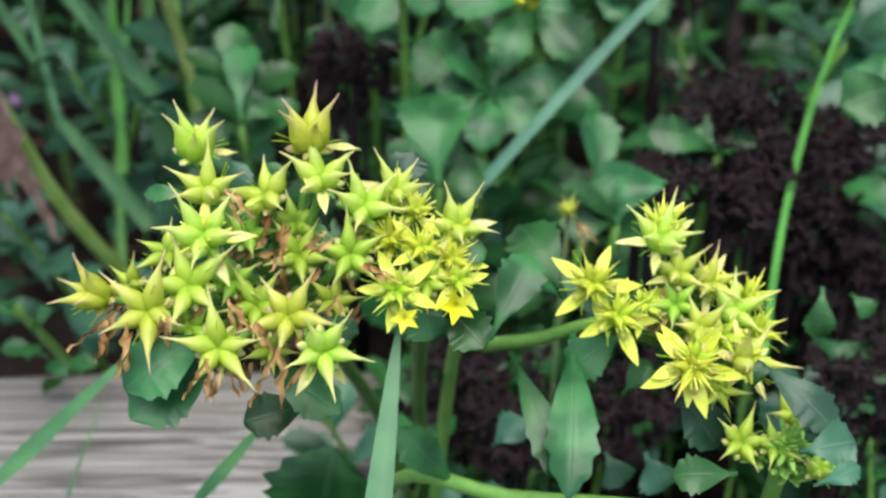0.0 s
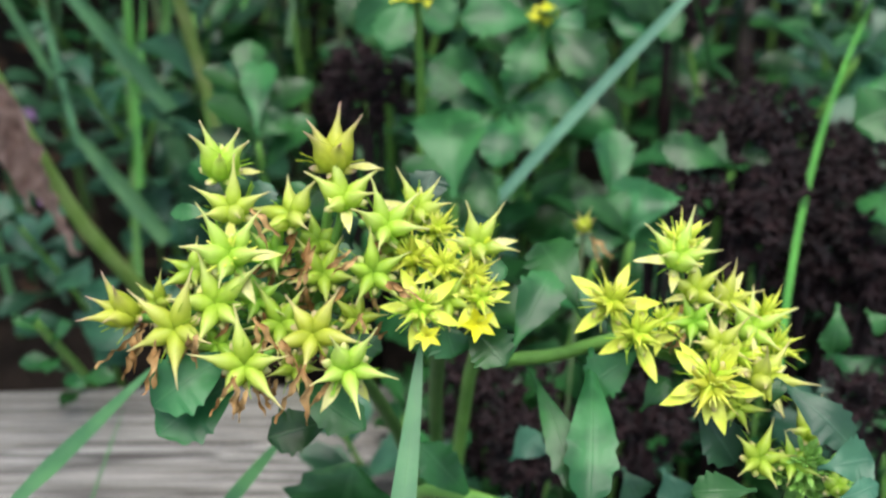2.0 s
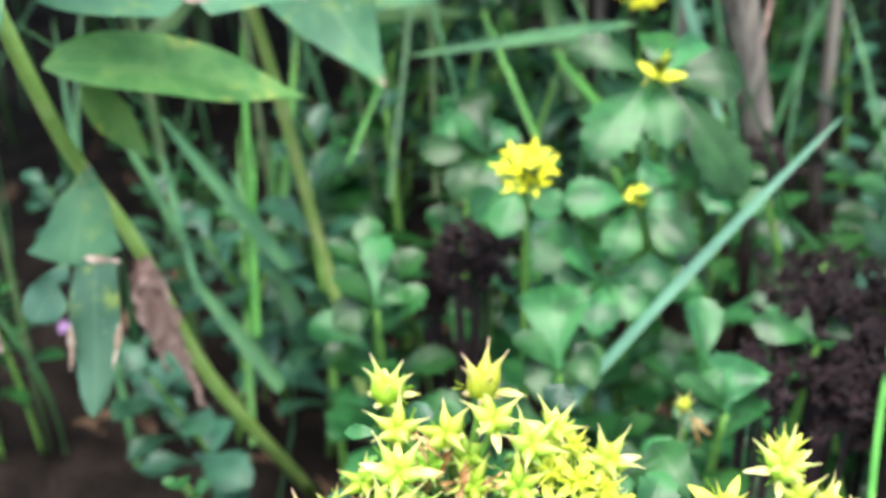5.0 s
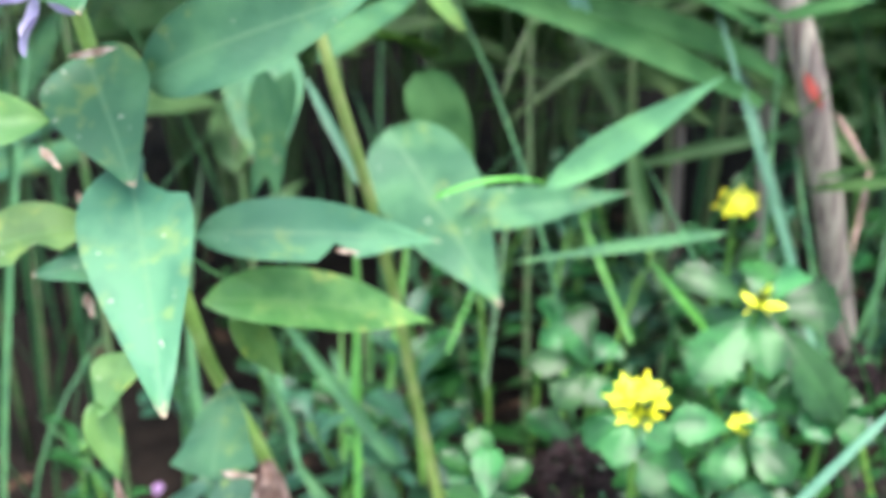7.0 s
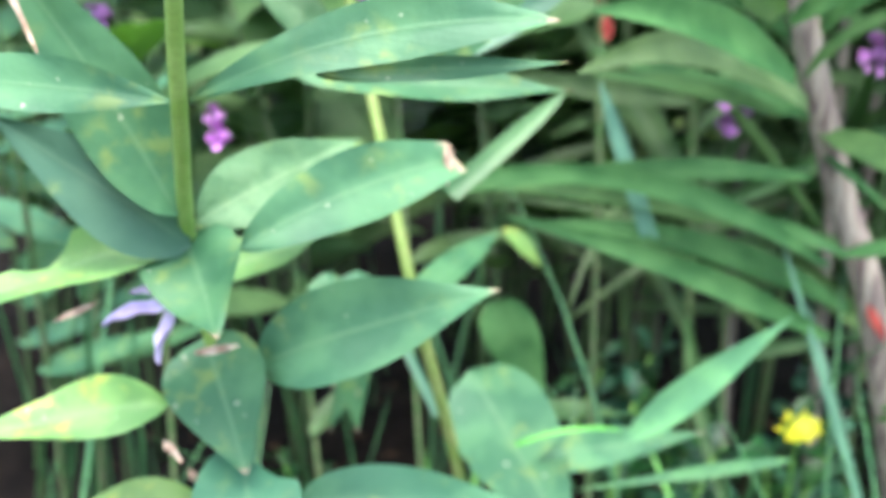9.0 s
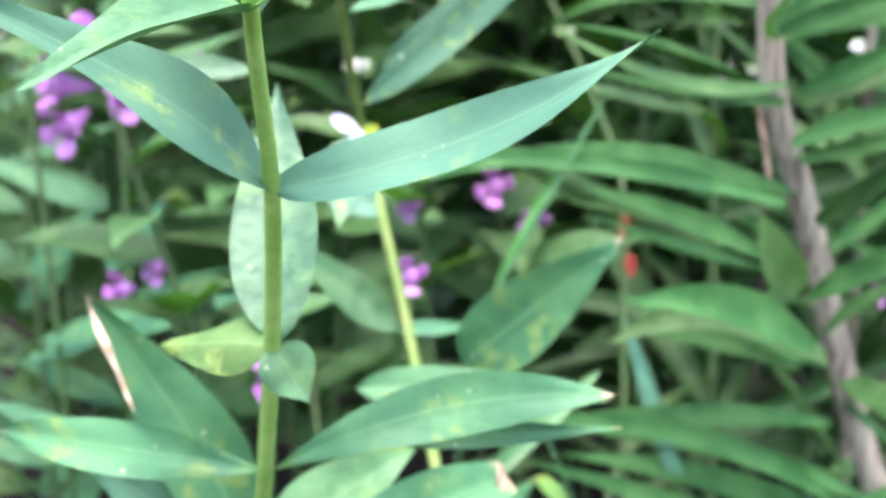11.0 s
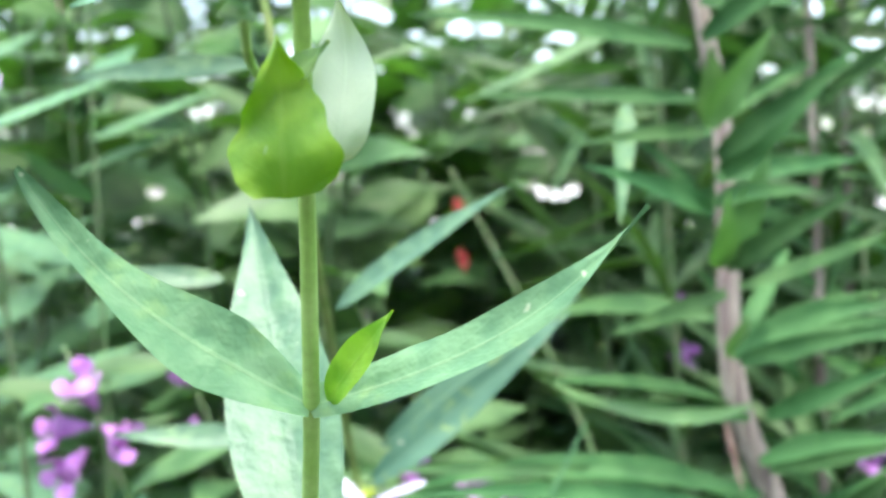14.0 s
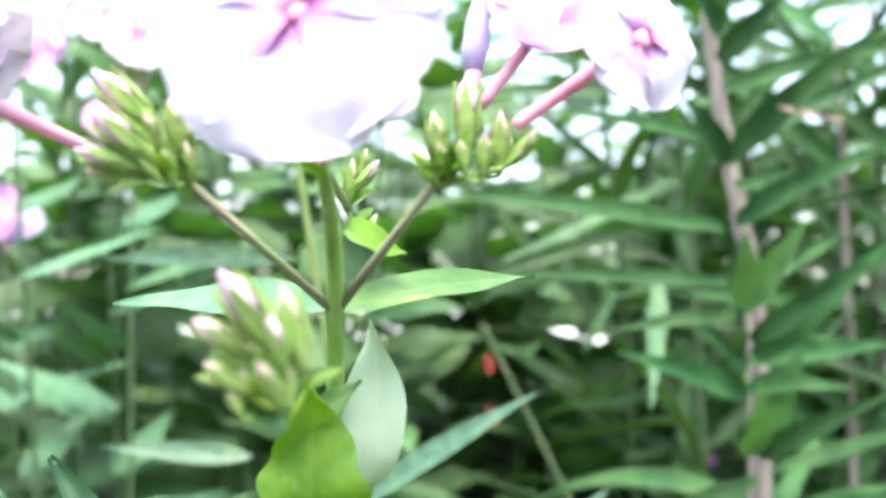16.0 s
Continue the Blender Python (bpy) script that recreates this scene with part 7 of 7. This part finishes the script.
purple_stalk([(-0.17, 0.46, 0.0), (-0.2345, 0.5933, 0.2758), (-0.2942, 0.6100, 0.4330)], [((-0.2891, 0.5807, 0.4413), (0, -0.6, 0.5), 0.8), ((-0.2856, 0.5785, 0.4241), (0.1, -0.8, -0.4), 0.8), ((-0.2245, 0.4769, 0.3213), (-0.1, -0.8, 0.2), 0.5)], PLAB, 2)
purple_stalk([(-0.12, 0.45, 0.0), (-0.1574, 0.5473, 0.3207), (-0.1667, 0.5556, 0.3923), (-0.1622, 0.5713, 0.4169)], [((-0.1664, 0.5458, 0.3876), (0, -0.9, -0.1), 0.7), ((-0.1611, 0.5512, 0.4056), (0.2, -0.8, 0.2), 0.9), ((-0.1479, 0.4233, 0.3763), (0.2, -0.8, 0.2), 0.7)], PLAB, 3)
purple_stalk([(-0.07, 0.47, 0.0), (-0.1199, 0.5858, 0.3136), (-0.1259, 0.5957, 0.3892)], [((-0.1274, 0.5866, 0.3886), (0, -0.9, 0.2), 1.0), ((-0.1125, 0.5859, 0.3771), (0.3, -0.8, -0.2), 0.9), ((-0.2056, 0.4277, 0.3237), (-0.2, -0.8, 0.2), 0.5)], PLAB, 4)
purple_stalk([(0.02, 0.50, 0.0), (0.0278, 0.7453, 0.2580), (-0.0070, 0.7418, 0.4688), (-0.0139, 0.7378, 0.4789)], [((0.0252, 0.7190, 0.2920), (0, -0.9, -0.2), 1.1), ((-0.0097, 0.7110, 0.4727), (0, -0.9, 0.2), 0.9), ((-0.0090, 0.7062, 0.4402), (0.5, -0.7, 0.1), 0.9), ((0.0081, 0.6054, 0.3151), (0.1, -0.8, 0.1), 0.5)], PLAB, 5)
purple_stalk([(0.10, 0.62, 0.0), (0.10, 0.62, 0.3), (0.09, 0.62, 0.52)], [((0.09, 0.61, 0.40), (0, -0.9, 0.1), 1.0), ((0.10, 0.61, 0.45), (0.4, -0.8, 0.1), 1.0), ((0.09, 0.61, 0.34), (-0.3, -0.8, 0.1), 1.0)], PLAB, 6)

# red-brown stalk behind
rdstalk = thing("red_stalk", (-0.05, 0.46, 0.0), "thin brown stalk with red withered petals", "flower")
tube(rdstalk, "stem", [(-0.05, 0.46, 0.0), (-0.0577, 0.5731, 0.3496), (-0.0768, 0.6059, 0.4343), (-0.1459, 0.6535, 0.5627)], [0.0018, 0.0017, 0.0014, 0.001], DARK_STEM)
for a, b in (((-0.0578, 0.5703, 0.3794), (-0.0602, 0.5674, 0.3696)), ((-0.0555, 0.5660, 0.3612), (-0.0543, 0.5629, 0.3486)), ((-0.0584, 0.6130, 0.3753), (-0.0593, 0.6105, 0.3593)), ((-0.1397, 0.6233, 0.5457), (-0.1381, 0.6232, 0.5341)), ((-0.1382, 0.6229, 0.5159), (-0.1349, 0.6231, 0.5026))):
    leaf(rdstalk, a, b, 0.0060, RED, (0, -1, 0.2), "red_petal", shape="sharp", wave=0.1)

# ---- border planting behind: lilies and leafy stems up to the sky ----
rb = random.Random(11)
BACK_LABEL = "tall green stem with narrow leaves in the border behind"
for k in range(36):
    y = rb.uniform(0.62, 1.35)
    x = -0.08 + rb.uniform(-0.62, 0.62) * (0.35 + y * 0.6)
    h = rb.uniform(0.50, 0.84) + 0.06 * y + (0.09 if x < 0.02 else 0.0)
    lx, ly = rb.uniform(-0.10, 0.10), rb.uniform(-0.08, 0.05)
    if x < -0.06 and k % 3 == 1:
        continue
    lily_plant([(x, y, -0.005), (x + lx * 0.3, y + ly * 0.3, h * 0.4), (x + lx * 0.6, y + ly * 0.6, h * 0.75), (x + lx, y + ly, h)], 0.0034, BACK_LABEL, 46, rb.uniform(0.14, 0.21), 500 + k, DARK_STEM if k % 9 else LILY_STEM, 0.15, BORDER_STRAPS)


for k, (x, y, h) in enumerate(((0.09, 0.66, 0.74), (0.17, 0.62, 0.70), (0.24, 0.70, 0.80), (0.05, 0.78, 0.78), (0.31, 0.64, 0.72), (0.14, 0.80, 0.84))):
    lily_plant([(x, y, -0.005), (x - 0.01, y, h * 0.4), (x - 0.02, y - 0.01, h * 0.75), (x - 0.03, y - 0.02, h)], 0.0042, "lily with a brown stem and narrow arching leaves", 28, 0.16, 560 + k, LILY_STEM, 0.25)


def leafy_plant(x, y, h, seed, n=34, size=0.07, meshes=None, low=0.22):
    rnd = random.Random(seed)
    e = thing("leafy_plant", (x, y, 0), "bushy green plant with lance-shaped leaves in the border", "plant", "leafy border plants")
    for s in range(3):
        dx, dy = rnd.uniform(-0.10, 0.10), rnd.uniform(-0.08, 0.08)
        pts = [Vector((x, y, -0.005)), Vector((x + dx * 0.5, y + dy * 0.5, h * 0.5)), Vector((x + dx, y + dy, h * rnd.uniform(0.8, 1.0)))]
        tube(e, "stem", pts, [0.0026, 0.002, 0.001], DARK_STEM, 6)
        for k in range(n // 3):
            g = (low + (1 - low) * k / (n // 3)) * 2
            i = min(int(g), 1)
            p = pts[i].lerp(pts[i + 1], g - i)
            a = k * 2.4 + rnd.uniform(-0.4, 0.4)
            unit_leaf(e, meshes or HEDGE_LEAVES, p, p + Vector((math.cos(a), math.sin(a), rnd.uniform(-0.2, 0.55))).normalized() * size * rnd.uniform(0.7, 1.2), (rnd.uniform(-0.6, 0.6), rnd.uniform(-1.0, 0.1), 1), k, rnd.uniform(0.9, 1.3))
    return e


for k in range(37):
    y = rb.uniform(0.55, 1.4)
    x = -0.12 + rb.uniform(-0.7, 0.7) * (0.3 + y * 0.55)
    if y < 0.75 and x > -0.22:
        y += 0.3
    leafy_plant(x, y, rb.uniform(0.42, 0.82), 800 + k, 54, rb.uniform(0.06, 0.10), LIGHT_LEAVES if x < -0.12 or k % 4 == 0 else None)

# taller bright growth to the one side, with far phlox heads among it
for k in range(7):
    y = rb.uniform(0.62, 1.25)
    x = -0.08 - y * 0.13 + rb.uniform(-0.36, 0.25) * (0.35 + y * 0.75)
    leafy_plant(x, y, rb.uniform(0.70, 0.86) + 0.10 * y, 900 + k, 66, rb.uniform(0.055, 0.085), LIGHT_LEAVES)

for x, y, h in ((-0.52, 1.00, 0.95), (-0.40, 1.20, 1.02), (-0.29, 1.02, 0.93), (-0.18, 1.25, 1.00), (-0.66, 1.30, 1.04)):
    leafy_plant(x, y, h, 950 + int(h * 100), 60, 0.085, LIGHT_LEAVES, 0.62)

# thin grass tuft between the plants
def grass_tuft():
    bm = bmesh.new()
    rnd = random.Random(21)
    for k in range(120):
        x, y = rnd.uniform(-0.45, 0.40), rnd.uniform(0.36, 0.95)
        h = rnd.uniform(0.10, 0.32)
        a = rnd.uniform(0, 6.3)
        tip = Vector((x + math.cos(a) * h * 0.4, y + math.sin(a) * h * 0.4, h))
        leaf_bmesh(bm, turn_to((x, y, -0.004), tip, (math.cos(a + 3), math.sin(a + 3), 0.4)), (tip - Vector((x, y, -0.004))).length, rnd.uniform(0.002, 0.0045), shape="blade", arch=rnd.uniform(-0.02, 0.20), nu=8, nv=2)
    ob = link("undergrowth_grass", to_mesh("undergrowth_grass", bm, GRASS))
    tagged(ob, "loose grass growing between the border plants", "grass", kind="stuff")


grass_tuft()


def litter():
    bm = bmesh.new()
    rnd = random.Random(31)
    for k in range(380):
        x, y = rnd.uniform(-0.4, 0.35), rnd.uniform(0.16, 0.9)
        a = rnd.uniform(0, 6.3)
        m = Matrix.Translation((x, y, rnd.uniform(0.0, 0.012))) @ Matrix.Rotation(a, 4, "Z") @ Matrix.Rotation(rnd.uniform(-0.4, 0.4), 4, "Y")
        leaf_bmesh(bm, m, rnd.uniform(0.01, 0.03), rnd.uniform(0.003, 0.009), shape="lance", nu=5, nv=2, wave=0.2, fold=0.4, seed=k)
    tagged(link("leaf_litter", to_mesh("leaf_litter", bm, LITTER)), "dry brown leaf litter on the soil", "leaf litter", kind="stuff")


litter()


def far_hedge():
    """Distant shrubs and lawn edge behind the border, one loose mass of leaves."""
    bm = bmesh.new()
    rnd = random.Random(41)
    for k in range(7000):
        y = rnd.uniform(1.45, 2.7)
        x = rnd.uniform(-1.75, 1.65)
        z = rnd.uniform(0.0, 0.44) if k % 2 else rnd.uniform(0.40, 1.5)
        if z > 0.50 and noise.noise(Vector((x * 6.0, y * 2.0, z * 6.0))) < 0.13 + 0.30 * max(0.0, z - 0.4):
            continue
        edge = 1.15 + 0.35 * noise.noise(Vector((x * 0.9, y * 0.9, 3.0)))  # the mass thins out and rounds off towards its ends
        if (x / 1.45) ** 2 + ((y - 2.05) / 0.62) ** 2 > edge or z > 1.15 + 0.5 * noise.noise(Vector((x * 1.7, y * 1.7, 9.0))) - 0.25 * x * x + rnd.uniform(0, 0.25):
            continue
        d = Vector((rnd.gauss(0, 1), rnd.gauss(0, 1), rnd.gauss(0.2, 0.7))).normalized()
        ln = rnd.uniform(0.05, 0.12)
        leaf_bmesh(bm, turn_to((x, y, z), Vector((x, y, z)) + d, (0, -0.4, 1)), ln, ln * rnd.uniform(0.25, 0.5), shape="lance", nu=4, nv=2, thick=0.0008, arch=0.08)
    ob = link("far_shrubs", to_mesh("far_shrubs", bm, HEDGE))
    tagged(ob, "loose green shrubs behind the flower border", "shrubs", kind="stuff")


far_hedge()


# dim low growth and fallen petals, shade put into the petals' colour, at the foot of the phlox
sedum_shoot(40, 0.10, 9, 0.012, SEDUM, MAT_LABEL, 0, (-0.125, 0.315, 0.0), (-0.1076, 0.2316, 0.1220))
for k in range(7):
    x, y = rb.uniform(-0.30, -0.10), rb.uniform(0.44, 0.64)
    pt = thing("fallen_petal", (x, y, 0.004), "lilac petal fallen on the soil, its colour dimmed for shade", "petal", "fallen petals")
    leaf(pt, (x, y, 0.006), (x + rb.uniform(-0.01, 0.01), y + 0.006, 0.010), 0.006, SHADED_LILAC, (0, -0.4, 0.9), "blade", shape="petal", wave=0.1, nu=6, nv=4)
